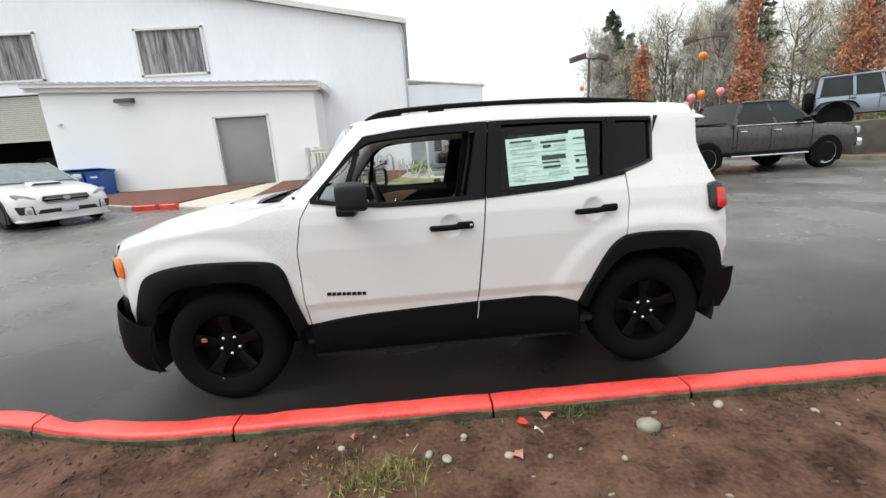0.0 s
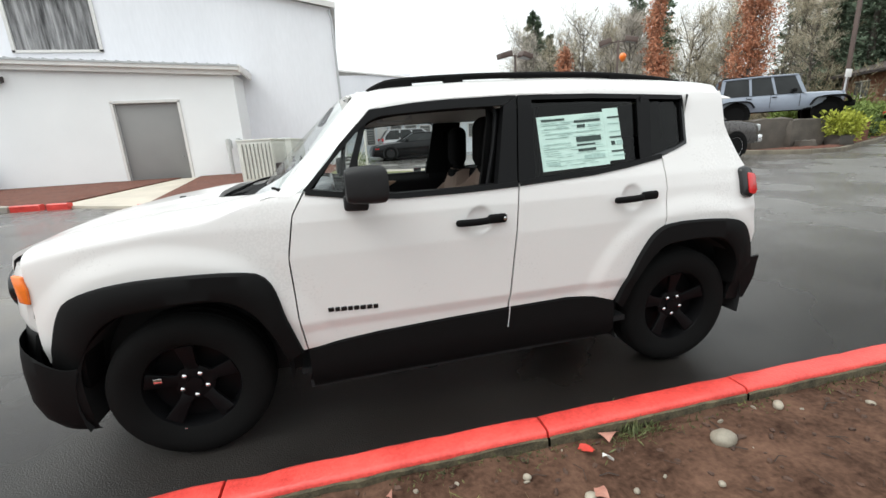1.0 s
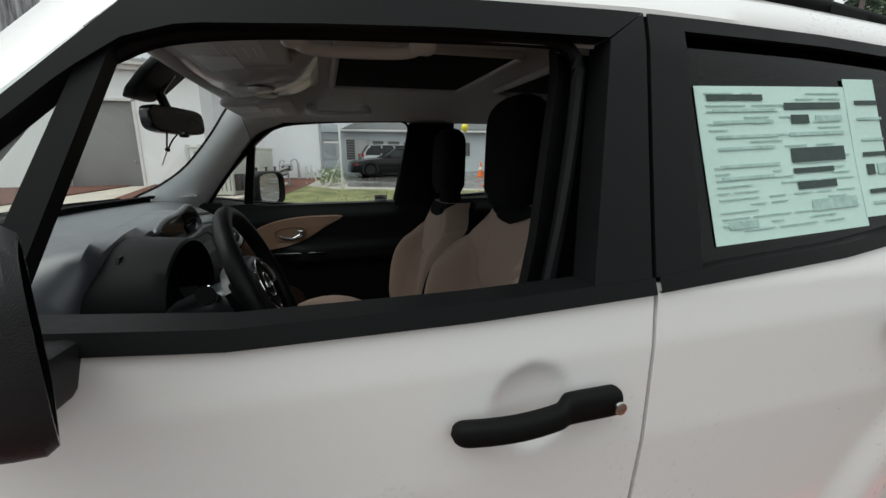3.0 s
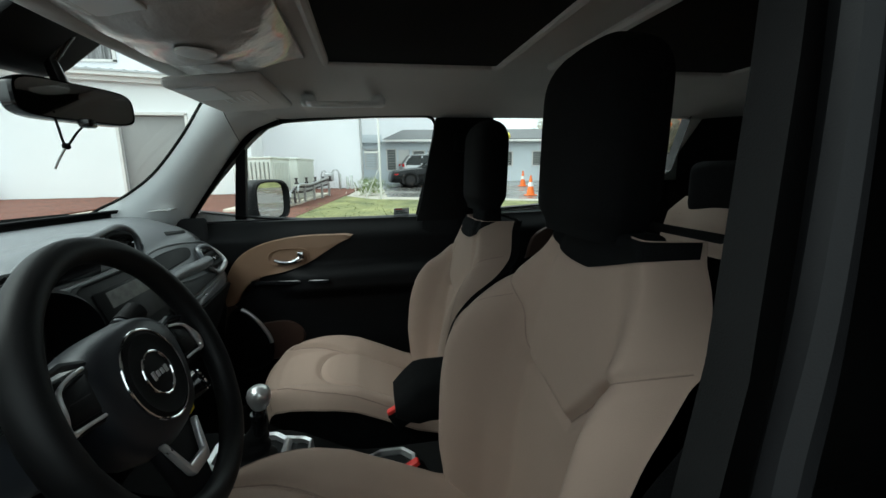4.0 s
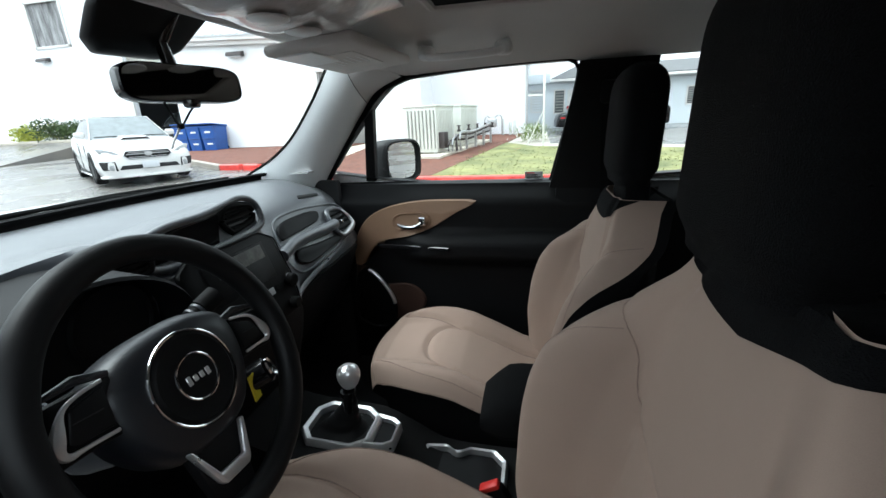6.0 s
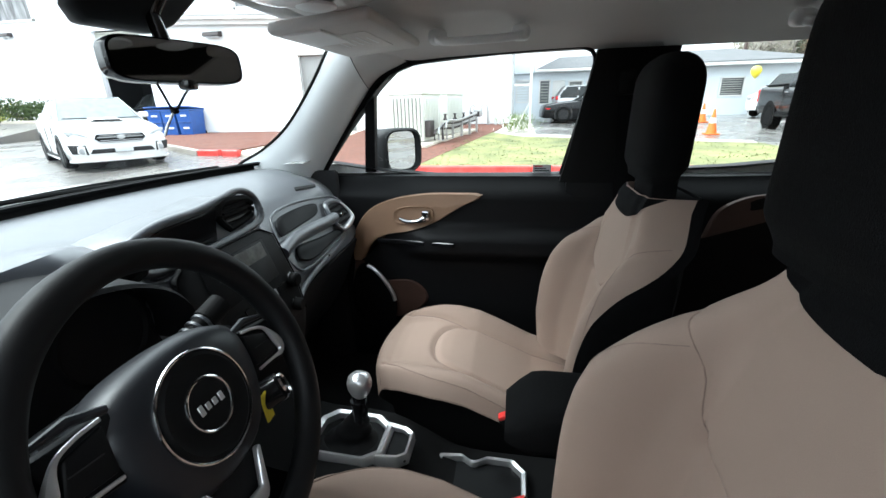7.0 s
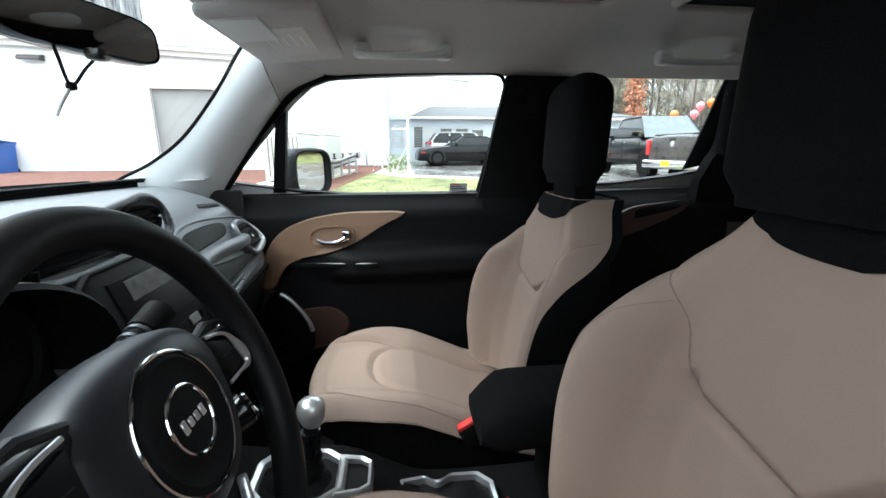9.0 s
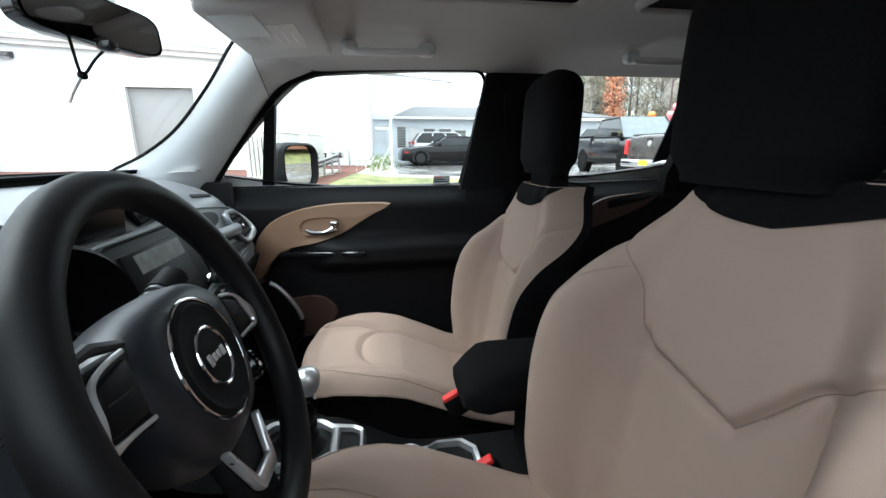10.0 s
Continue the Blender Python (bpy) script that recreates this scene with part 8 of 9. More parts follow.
ac2 = thing("cooling_unit", "second cream cooling cabinet behind the louvred one", "cooling unit", pose(-1.05, 12.75, gz(12.7) + 0.165, 0, 0, -11))
part("cabinet", box(0, 0, 0.58, 0.95, 1.5, 1.12, 0.015), UNIT, ac2)
part("lid", box(0, 0, 1.16, 1.0, 1.55, 0.05, 0.015), UNIT, ac2)
for k in range(10):
    part("side_louvre", box(0.485, -0.6 + 0.13 * k, 0.62, 0.03, 0.05, 0.9, 0.01, 1), UNIT, ac2)

rack = thing("pipe_rack", "dark steel pipe rack over the cooling units", "pipe rack", pose(-1.70, 12.4, gz(12.4) + 0.12, 0, 0, -11) @ Matrix.Diagonal((1, 1, 0.8, 1)))
for x in (-0.75, 0.72):
    for y in (1.0, 1.75):
        part("leg", tube([(x, y, -0.06), (x * 1.0, y, 1.52)], 0.03, 8), RUSTY, rack)
for x in (-0.75, 0.72):
    part("rail", box(x, 1.37, 1.52, 0.08, 0.9, 0.09, 0.01), RUSTY, rack)
for y in (0.98, 1.75):
    part("cross_bar", box(0, y, 1.52, 1.5, 0.06, 0.07, 0.01), RUSTY, rack)
for i, (z, dx) in enumerate(((1.60, -0.5), (1.60, -0.3), (1.60, -0.05), (1.60, 0.25))):
    part("pipe", tube(smoothline([(dx, 0.9, z), (dx, 1.2, z), (dx, 2.3, z + 0.02), (dx, 2.75, z - 0.3), (dx, 2.9, 0.2)], 18), 0.035, 8), PIPE_PALE if i % 2 else RUSTY, rack)
run = thing("pipe_run", "bent pipes and fittings along the concrete pad", "pipes", pose(-0.55, 11.6, gz(11.6) + 0.16, 0, 0, -11))
for i in range(4):
    part("pipe", tube(smoothline([(0.06 * i, -1.35 + 0.15 * i, 0.02), (0.06 * i, -1.2 + 0.1 * i, 0.28 + 0.06 * i), (0.05 * i, 0.2, 0.26 + 0.07 * i), (0.05 * i, 1.4, 0.34 + 0.08 * i), (0.02, 2.5, 0.40 + 0.08 * i)], 26), 0.03, 8), STEEL if i % 2 else RUSTY, run)
for k in range(5):
    part("stand", box(0.1, -1.0 + 0.8 * k, 0.22, 0.06, 0.05, 0.46), STEEL, run)
    part("valve", lathe([(0.05, 0), (0.06, 0.03), (0.03, 0.06), (0.03, 0.14), (0.07, 0.16), (0, 0.17)], 12, pose(0.1, -0.8 + 0.8 * k, 0.50, 0, 0, 0), cap=False), RUSTY, run)
for x in (-3.35, -2.98):
    tagged(part("conduit", merge(tube([(x, 15.2, gz(15.2) + 0.08), (x, 15.2, 1.9)], 0.075, 10), box(x, 15.3, 1.7, 0.2, 0.18, 0.34, 0.02)), PIPE_PALE, None), "pale upright conduit beside the annex wall", "conduit", "annex conduits")
gm = thing("gas_meter", "grey gas meter on bent pipes by the wall", "meter", pose(-0.25, 16.6, gz(16.6) + 0.09, 0, 0, 0))
part("meter_body", box(0, 0, 0.52, 0.36, 0.26, 0.34, 0.06, 3), STEEL, gm)
part("riser", tube(smoothline([(-0.3, 0, -0.02), (-0.3, 0, 0.6), (-0.2, 0, 0.78), (-0.08, 0, 0.68)], 14), 0.028, 8), STEEL, gm)
part("outlet", tube(smoothline([(0.1, 0, 0.68), (0.22, 0, 0.80), (0.38, 0, 0.7), (0.4, 0.1, -0.02)], 14), 0.028, 8), STEEL, gm)
for k, (x, h) in enumerate(((0.15, 0.62), (0.45, 0.5), (0.62, 0.55))):
    tagged(part("bollard", lathe([(0.06, 0), (0.06, h), (0.04, h + 0.03), (0, h + 0.035)], 12, pose(x, 16.9, gz(16.9) + 0.08), cap=False), PIPE_PALE, None), "short pale steel post guarding the wall corner", "post", "corner posts")

post = thing("signpost", "slim white steel post with a small plate", "post", pose(1.66, 12.15, gz(12.15) + 0.10))
part("pole", box(0, 0, 1.28, 0.06, 0.06, 2.64, 0.01), TRIM_WHITE, post)
part("stay", tube([(0, 0, 1.0), (-0.5, 0.35, -0.06)], 0.014, 6), TRIM_WHITE, post)
part("cross_piece", box(-0.22, 0, 1.42, 0.48, 0.03, 0.05), TRIM_WHITE, post)

CONE_ORANGE = mat("orange_cone", (0.80, 0.16, 0.02), 0.5, var=0.1)


def cone(x, y):
    c = thing("traffic_cone", "orange traffic cone with a white band", "cone", pose(x, y, gz(y)), "cones")
    part("base", box(0, 0, 0.02, 0.36, 0.36, 0.04, 0.015), CONE_ORANGE, c)
    part("cone_body", lathe([(0.14, 0.04), (0.025, 0.70), (0.0, 0.70)], 18, cap=False), CONE_ORANGE, c)
    part("band", lathe([(0.098, 0.32), (0.073, 0.47)], 18, cap=False), WHITE_INK, c)


cone(6.9, 13.0)
cone(8.3, 17.4)

# leaves and twigs: one mesh of many small blades


def blades(C, D, L, W, rng, flat=0.5):
    """Small leaf quads at points C along directions D."""
    C, D = np.asarray(C), np.asarray(D)
    n = len(C)
    D = D / (np.linalg.norm(D, axis=1)[:, None] + 1e-9)
    R = rng.normal(size=(n, 3))
    S = np.cross(D, R)
    S /= np.linalg.norm(S, axis=1)[:, None] + 1e-9
    L, W = np.broadcast_to(L, n)[:, None], np.broadcast_to(W, n)[:, None]
    V = np.stack([C - S * W * 0.3, C + D * L * 0.5 - S * W * 0.5, C + D * L, C + D * L * 0.5 + S * W * 0.5], 1).reshape(-1, 3)
    F = [(4 * i, 4 * i + 1, 4 * i + 2, 4 * i + 3) for i in range(n)]
    return V, F


def leaf_mat(name, col, tint, var=0.45, scale=1.2):
    return mat(name, col, 0.7, var=var, scale=scale, fine=9, tint=tint, spec=0.25)


# needle and twig colours are paled to carry the haze of distance
NEEDLE = leaf_mat("fir_needles", (0.06, 0.085, 0.058), (0.115, 0.15, 0.10))
RUSSET = leaf_mat("russet_dead_leaves", (0.26, 0.105, 0.06), (0.48, 0.22, 0.13))
TWIG = leaf_mat("bare_twigs", (0.33, 0.30, 0.26), (0.50, 0.46, 0.41))
TWIG_OLIVE = leaf_mat("olive_twigs", (0.29, 0.255, 0.18), (0.45, 0.40, 0.30))
BARK = mat("grey_bark", (0.11, 0.095, 0.08), 0.9, var=0.35, scale=3, fine=30, bump=0.8, stretch=(1, 1, 0.3))
SHRUB = leaf_mat("evergreen_shrub", (0.028, 0.055, 0.02), (0.07, 0.10, 0.035), scale=4)
SHRUB_LIME = leaf_mat("yellow_green_shrub", (0.23, 0.27, 0.03), (0.40, 0.42, 0.07), scale=4)
SHRUB_MID = leaf_mat("grass_green_shrub", (0.09, 0.14, 0.03), (0.17, 0.22, 0.06), scale=3)


def limb(a, b, r0, r1, rng, n=5, wob=0.06):
    p = np.linspace(a, b, n)
    p[1:-1] += rng.normal(size=(n - 2, 3)) * wob * np.linalg.norm(np.subtract(b, a))
    return tube(p, np.linspace(r0, r1, n), 5)


def conifer_shapes(h, r, rng, n=4200, bare=0.12):
    trunk = tube([(0, 0, -0.1), (0.02 * h * 0.2, 0, h * 0.5), (0, 0, h * 0.98)], [h * 0.016, h * 0.010, 0.02], 7)
    C, D, B = [], [], []
    tiers = int(h * 2.6)
    for i in range(tiers):
        u = bare + (1 - bare) * (i + rng.uniform(0, 0.8)) / tiers
        ln = r * (1 - u) ** 0.8 * rng.uniform(0.55, 1.15) + 0.12
        for a in rng.uniform(0, 2 * np.pi, max(2, int(4 + 3 * (1 - u)))):
            l = ln * rng.uniform(0.6, 1.15)
            o = np.array((math.cos(a), math.sin(a), -0.28 + 0.35 * u))
            st = np.array((0, 0, u * h))
            k = int(n / tiers / 5) + 3
            s = rng.uniform(0.12, 1, k) ** 0.8
            C.append(st + o * l * s[:, None] + rng.normal(size=(k, 3)) * 0.07 * l * (0.4 + s[:, None]))
            D.append(o + rng.normal(size=(k, 3)) * 0.55 + (0, 0, -0.25))
    C, D = np.concatenate(C), np.concatenate(D)
    return trunk, blades(C, D, rng.uniform(0.25, 0.6, len(C)) * (h / 14) ** 0.5, rng.uniform(0.10, 0.24, len(C)) * (h / 14) ** 0.5, rng)


def columnar_shapes(h, r, rng, n=5200):
    """An upright narrow tree that kept its dead leaves; the trunk shows below."""
    wood = [tube([(0, 0, -0.1), (0.03, 0, h * 0.5), (0, 0.03, h * 0.97)], [h * 0.014, h * 0.009, 0.02], 7)]
    C, D = [], []
    for i in range(46):
        u = rng.uniform(0.10, 0.86)
        a = rng.uniform(0, 2 * np.pi)
        w = r * (1 - abs(u - 0.38) ** 1.5 * 1.3) * rng.uniform(0.7, 1.15)
        s, e = np.array((0, 0, u * h)), np.array((w * math.cos(a), w * math.sin(a), min(h, u * h + h * 0.15)))
        wood.append(limb(s, e, 0.03, 0.008, rng))
        k = n // 46
        t = rng.uniform(0.15, 1.12, k)[:, None]
        C.append(s + (e - s) * t + rng.normal(size=(k, 3)) * (0.16 * r + 0.05))
        D.append(rng.normal(size=(k, 3)) + (0, 0, -0.6))
    C, D = np.concatenate(C), np.concatenate(D)
    return merge(*wood), blades(C, D, rng.uniform(0.12, 0.26, len(C)), rng.uniform(0.07, 0.15, len(C)), rng)


def bare_shapes(h, r, rng, n=2600):
    wood = [tube([(0, 0, -0.1), (0.1, 0.05, h * 0.35), (0, 0.1, h * 0.65), (0.15, 0, h * 0.92)], [h * 0.014, h * 0.011, h * 0.006, 0.02], 6)]
    C, D = [], []
    for i in range(26):
        u = rng.uniform(0.22, 0.9)
        a = rng.uniform(0, 2 * np.pi)
        w = r * (1.15 - u * 0.8) * rng.uniform(0.6, 1.1)
        s, e = np.array((0, 0, u * h)), np.array((w * math.cos(a), w * math.sin(a), min(h * 1.02, u * h + h * rng.uniform(0.10, 0.28))))
        wood.append(limb(s, e, h * 0.005, 0.012, rng, wob=0.08))
        for _ in range(3):
            t0 = rng.uniform(0.35, 0.95)
            q = s + (e - s) * t0
            e2 = q + rng.normal(size=3) * (0.16 * r) + (0, 0, 0.09 * h)
            wood.append(limb(q, e2, 0.02, 0.006, rng, 4))
            k = n // 78
            t = rng.uniform(0.0, 1.0, k)[:, None]
            C.append(q + (e2 - q) * t + rng.normal(size=(k, 3)) * 0.05 * r)
            D.append((e2 - q) / np.linalg.norm(e2 - q) + rng.normal(size=(k, 3)) * 0.55)
    C, D = np.concatenate(C), np.concatenate(D)
    return merge(*wood), blades(C, D, rng.uniform(0.5, 1.1, len(C)), rng.uniform(0.012, 0.035, len(C)) * (h / 12), rng)


def tree(name, label, shapes, crown_mat, x, y, z, group=""):
    t = thing(name, label, "tree", pose(x, y, z), group)
    part("trunk", shapes[0], BARK, t)
    part("crown", shapes[1], crown_mat, t, smooth=0)
    return t


rng = np.random.default_rng(11)
tree("conifer", "tall dark green fir behind the lot", conifer_shapes(15.5, 4.4, rng, 16000, 0.08), NEEDLE, 26.2, 50.0, 0.64)
tree("conifer", "second dark green fir beside the tall one", conifer_shapes(13.5, 3.4, rng, 12000, 0.08), NEEDLE, 29.6, 52.5, 0.64)
tree("columnar_tree", "narrow columnar tree with russet dead leaves", columnar_shapes(10.2, 0.85, rng), RUSSET, 24.0, 25.4, 0.6, "columnar trees")
tree("columnar_tree", "narrow columnar tree with russet dead leaves, far off", columnar_shapes(11.0, 0.9, rng), RUSSET, 30.0, 50.0, 0.64, "columnar trees")
tree("columnar_tree", "broad columnar tree with dense russet leaves", columnar_shapes(12.5, 1.35, rng, 8500), RUSSET, 31.6, 24.6, 0.6, "columnar trees")
tree("columnar_tree", "slender columnar tree with russet leaves across the lot", columnar_shapes(6.6, 0.55, rng, 3000), RUSSET, 16.7, 25.5, 0.6, "columnar trees")
for x, y, h, r in ((33.5, 44, 12.5, 3.6), (36.5, 35.5, 11.5, 4.2), (39.5, 33.5, 11, 4.0), (27.5, 33.0, 10.5, 2.6), (20.0, 39.0, 9.5, 2.4), (45, 30, 12, 4)):
    tree("bare_tree", "bare leafless tree with a haze of fine twigs", bare_shapes(h, r, rng, 5200), TWIG_OLIVE if x > 35 else TWIG, x, y, 0.6, "bare trees")

# far woods: a belt of bare trees and firs on rising ground
setting("far_rise", sheet(np.array([[(x, y, gz(y) - 0.03 + 0.045 * max(0, x - 44)) for x in np.linspace(43, 150, 20)] for y in np.linspace(-40, 130, 40)])), SOIL, "rough rising ground under far woods", "ground")
bw, bt, fw, ft = [], [], [], []
protos_b = [bare_shapes(h, r, rng, 2400) for h, r in ((13, 3.5), (15, 4.2), (11, 3.4))]
protos_f = [conifer_shapes(h, r, rng, 4200, 0.15) for h, r in ((20, 3.6), (24, 4.4), (16, 3.2))]
for k in range(84):
    a = radians(rng.uniform(-2, 52))
    d = rng.uniform(52, 84)
    x, y = d * math.cos(a), d * math.sin(a)
    z = gz(y) - 0.08 + 0.045 * max(0, x - 44)
    m = pose(x, y, z, 0, 0, rng.uniform(0, 360)) @ Matrix.Diagonal((1, 1, rng.uniform(0.75, 1.15), 1))
    if rng.uniform() < (0.62 if a < radians(32) else 0.28):
        s = protos_f[k % 3]
        fw.append(moved(s[0], m)); ft.append(moved(s[1], m))
    else:
        s = protos_b[k % 3]
        bw.append(moved(s[0], m)); bt.append(moved(s[1], m))
side_rng = np.random.default_rng(31)
for k in range(16):
    a, d = radians(51.0 + 0.85 * k), side_rng.uniform(50, 70)
    m = pose(d * math.cos(a), d * math.sin(a), 0.56, 0, 0, side_rng.uniform(0, 360)) @ Matrix.Diagonal((1, 1, side_rng.uniform(0.7, 1.0), 1))
    s = protos_b[k % 3]
    bw.append(moved(s[0], m)); bt.append(moved(s[1], m))
wd = thing("far_woods", "mixed far woods of bare trees and dark firs", "woods", kind="stuff")
part("bare_wood", merge(*bw, *fw), BARK, wd)
part("twigs", merge(*bt), TWIG_OLIVE, wd, smooth=0)
part("fir_needles", merge(*ft), NEEDLE, wd, smooth=0)
UNDER = leaf_mat("brown_undergrowth", (0.13, 0.11, 0.075), (0.22, 0.19, 0.12))
nb, nd = [], []
for k in range(260):
    a, d = radians(rng.uniform(-4, 56)), rng.uniform(46, 70)
    n = 260
    w = rng.uniform(1.5, 3.6)
    c = np.array((d * math.cos(a), d * math.sin(a), gz(d * math.sin(a)) - 0.06 + 0.045 * max(0, d * math.cos(a) - 44)))
    q = rng.normal(size=(n, 3)) * (w * 0.6, w * 0.6, 0) + np.stack([np.zeros(n), np.zeros(n), rng.uniform(0, w * 1.4, n)], 1)
    nb.append(c + q)
    nd.append(rng.normal(size=(n, 3)) * 0.6 + (0, 0, 1))
nb, nd = np.concatenate(nb), np.concatenate(nd)
part("undergrowth", blades(nb, nd, rng.uniform(0.4, 0.9, len(nb)), rng.uniform(0.025, 0.06, len(nb)), rng), UNDER, wd, smooth=0)

# ---- planted bed with the stone wall ----
MOSSY_PALE = mat("mossy_kerb_concrete", (0.15, 0.13, 0.10), 0.85, var=0.4, scale=4, fine=60, bump=0.5)
slab("planted_bed", [(15.0, 9.9), (16.2, 8.65), (17.8, 8.55), (19.6, 9.3), (23.1, 10.75), (34, 15.6), (36, 24), (17, 22), (14.7, 12.5)], 0.16, MULCH, "mulched planting bed behind a low kerb", "bed", wavy=0.1)
kerb_run([(14.8, 12.0), (15.0, 9.75), (16.2, 8.5), (17.8, 8.4), (19.6, 9.15), (23.1, 10.6), (34, 15.45)], MOSSY_PALE, "kerb", "grey mossy kerb round the planted bed", 0.15, 0.2, 2.2)


def boulder(sx, sy, sz, seed, rough=0.10, n=3, ball=0.28):
    bm = bmesh.new()
    bmesh.ops.create_cube(bm, size=1)
    bmesh.ops.subdivide_edges(bm, edges=list(bm.edges), cuts=n, use_grid_fill=True)
    for v in bm.verts:
        u = v.co.normalized()
        p = v.co * (1 - ball) + u * 0.5 * ball * 1.18
        p += u * rough * noise.noise(u * 2.1 + Vector((seed, seed * 0.7, 0)))
        v.co = Vector((p.x * sx, p.y * sy, p.z * sz))
    bm.verts.index_update()
    s = (np.array([tuple(v.co) for v in bm.verts]), [tuple(v.index for v in f.verts) for f in bm.faces])
    bm.free()
    return s


rw = thing("retaining_wall", "dry-laid wall of squared grey boulders", "stone wall", kind="structure")
line = along([(14.9, 12.4), (15.45, 10.05), (17.2, 9.75), (19.0, 9.95)], 60)
for k, (i, ln, h) in enumerate(((5, 1.5, 1.02), (18, 1.45, 1.0), (30, 1.5, 1.05), (43, 1.75, 0.98), (55, 1.1, 0.86))):
    d = line[min(59, i + 3)] - line[max(0, i - 3)]
    part("boulder", moved(boulder(ln * 1.05, 0.95, h * 1.08, k * 3.1, 0.10), pose(line[i][0], line[i][1], gz(line[i][1]) + 0.10 + h / 2, 0, 0, math.degrees(math.atan2(d[1], d[0])))), BOULDER, rw)
setting("raised_bank", plate(np.array([[(x, y, 1.16 + 0.05 * lump(x, y, 1.2, 3)) for x in np.linspace(15.4, 21.5, 16)] for y in np.linspace(10.0, 14.6, 12)]), (0, 0, -0.9)), MULCH, "raised soil bank behind the stone wall", "bank")
for k, (x, y, s) in enumerate(((18.7, 9.15, 0.55), (19.8, 9.75, 0.45), (20.9, 10.5, 0.5), (21.3, 11.3, 0.7), (17.0, 9.1, 0.4))):
    tagged(part("rock", moved(boulder(s * 1.4, s, s * 0.8, 20 + k * 2.7, 0.2), pose(x, y, gz(y) + 0.14 + s * 0.26, 0, 0, 40 * k)), BOULDER, None), "rough grey-brown rock in the planted bed", "rock", "bed rocks")


def bush(label, x, y, z, r, h, material, n=1500, leaf=0.09):
    b = thing("shrub", label, "shrub", pose(x, y, z), "bed shrubs")
    st = []
    for k in range(9):
        a = rng.uniform(0, 2 * np.pi)
        st.append(limb((0, 0, -0.05), (r * 0.7 * math.cos(a), r * 0.7 * math.sin(a), h * rng.uniform(0.5, 0.9)), 0.018, 0.006, rng))
    part("stem", merge(*st), BARK, b)
    lob = [(rng.normal(size=3) * (r * 0.42, r * 0.42, h * 0.16) + (0, 0, h * 0.5), rng.uniform(0.35, 0.62)) for _ in range(9)]
    C, D = [], []
    for c, s in lob:
        u = rng.normal(size=(n // 9, 3))
        u /= np.linalg.norm(u, axis=1)[:, None]
        rad = rng.uniform(0.55, 1.08, n // 9)[:, None]
        q = c + u * rad * (r * s, r * s, h * s * 0.75)
        C.append(q)
        D.append(u + rng.normal(size=(n // 9, 3)) * 0.5 + (0, 0, 0.3))
    C, D = np.concatenate(C), np.concatenate(D)
    k = C[:, 2] > 0.0
    part("foliage", blades(C[k], D[k], rng.uniform(0.7, 1.6, k.sum()) * leaf, rng.uniform(0.35, 0.7, k.sum()) * leaf, rng), material, b, smooth=0)


bush("yellow-green low conifer shrub by the stone wall", 19.0, 9.55, 0.55, 0.95, 1.0, SHRUB_LIME, 2600, 0.12)
# wedge and strip are raised until they sit right in the camera's view
setting("view_fit_ramp", prism([(10.5, 0.20), (15.3, 1.08), (17.2, 1.10), (17.2, 0.20)], 9.0, lambda a, b, c: (-27.6 + c, a, b)), ASPHALT, "asphalt wedge raised to fit the view before the workshop wall", "asphalt")
setting("planter_strip", box(-23.1, 16.2, 1.13, 8.9, 1.8, 0.14, 0.03), PATH_CONC, "low pale strip before the workshop wall", "planter")
for x, r, h, m in ((-21.4, 0.9, 0.85, SHRUB), (-20.1, 0.75, 0.75, SHRUB), (-23.2, 0.8, 0.7, SHRUB_LIME)):
    bush("shrub on the low strip before the workshop", x, 16.1, 1.19, r, h, m, 1500, 0.12)
bush("dark evergreen shrub in the planted bed", 21.9, 11.3, 0.42, 1.15, 1.0, SHRUB, 2200, 0.13)
bush("dark evergreen shrub in the planted bed", 24.2, 12.2, 0.48, 1.0, 0.85, SHRUB, 1800, 0.13)
bush("yellow-green creeping shrub in the planted bed", 24.6, 11.9, 0.5, 1.1, 0.6, SHRUB_LIME, 1700, 0.12)
for x, y, r, h in ((22.5, 13.4, 1.7, 1.5), (25.0, 14.6, 1.9, 1.5), (28.0, 16.0, 2.0, 1.5), (31.0, 17.0, 2.2, 1.4), (20.5, 12.6, 1.3, 1.3)):
    bush("grassy green shrub in the planted bed", x, y, gz(y) + 0.2, r, h, SHRUB_MID, 2600, 0.16)
for x, y, r, h in ((36, 14.5, 2.2, 1.9), (39, 11.0, 2.4, 1.9), (41, 7.0, 2.4, 1.8), (33.5, 18.0, 2.2, 1.7)):
    bush("green hedge shrub before the brown-roofed house", x, y, gz(y), r, h, SHRUB_MID, 2400, 0.2)
for x, y in ((-29, 21.5), (-31.5, 22)):
    bush("dark shrub at the far end of the lot", x, y, gz(y), 1.4, 1.3, SHRUB, 1500, 0.16)

sg = thing("street_sign", "small sign plate on a leaning galvanised post", "sign", pose(20.6, 10.6, gz(10.6) + 0.12, 0, 3, 0))
part("post", box(0, 0, 1.35, 0.06, 0.045, 2.9, 0.008), STEEL, sg)
part("sign_plate", box(0, -0.03, 2.65, 0.34, 0.012, 0.30, 0.004), TRIM_WHITE, sg)


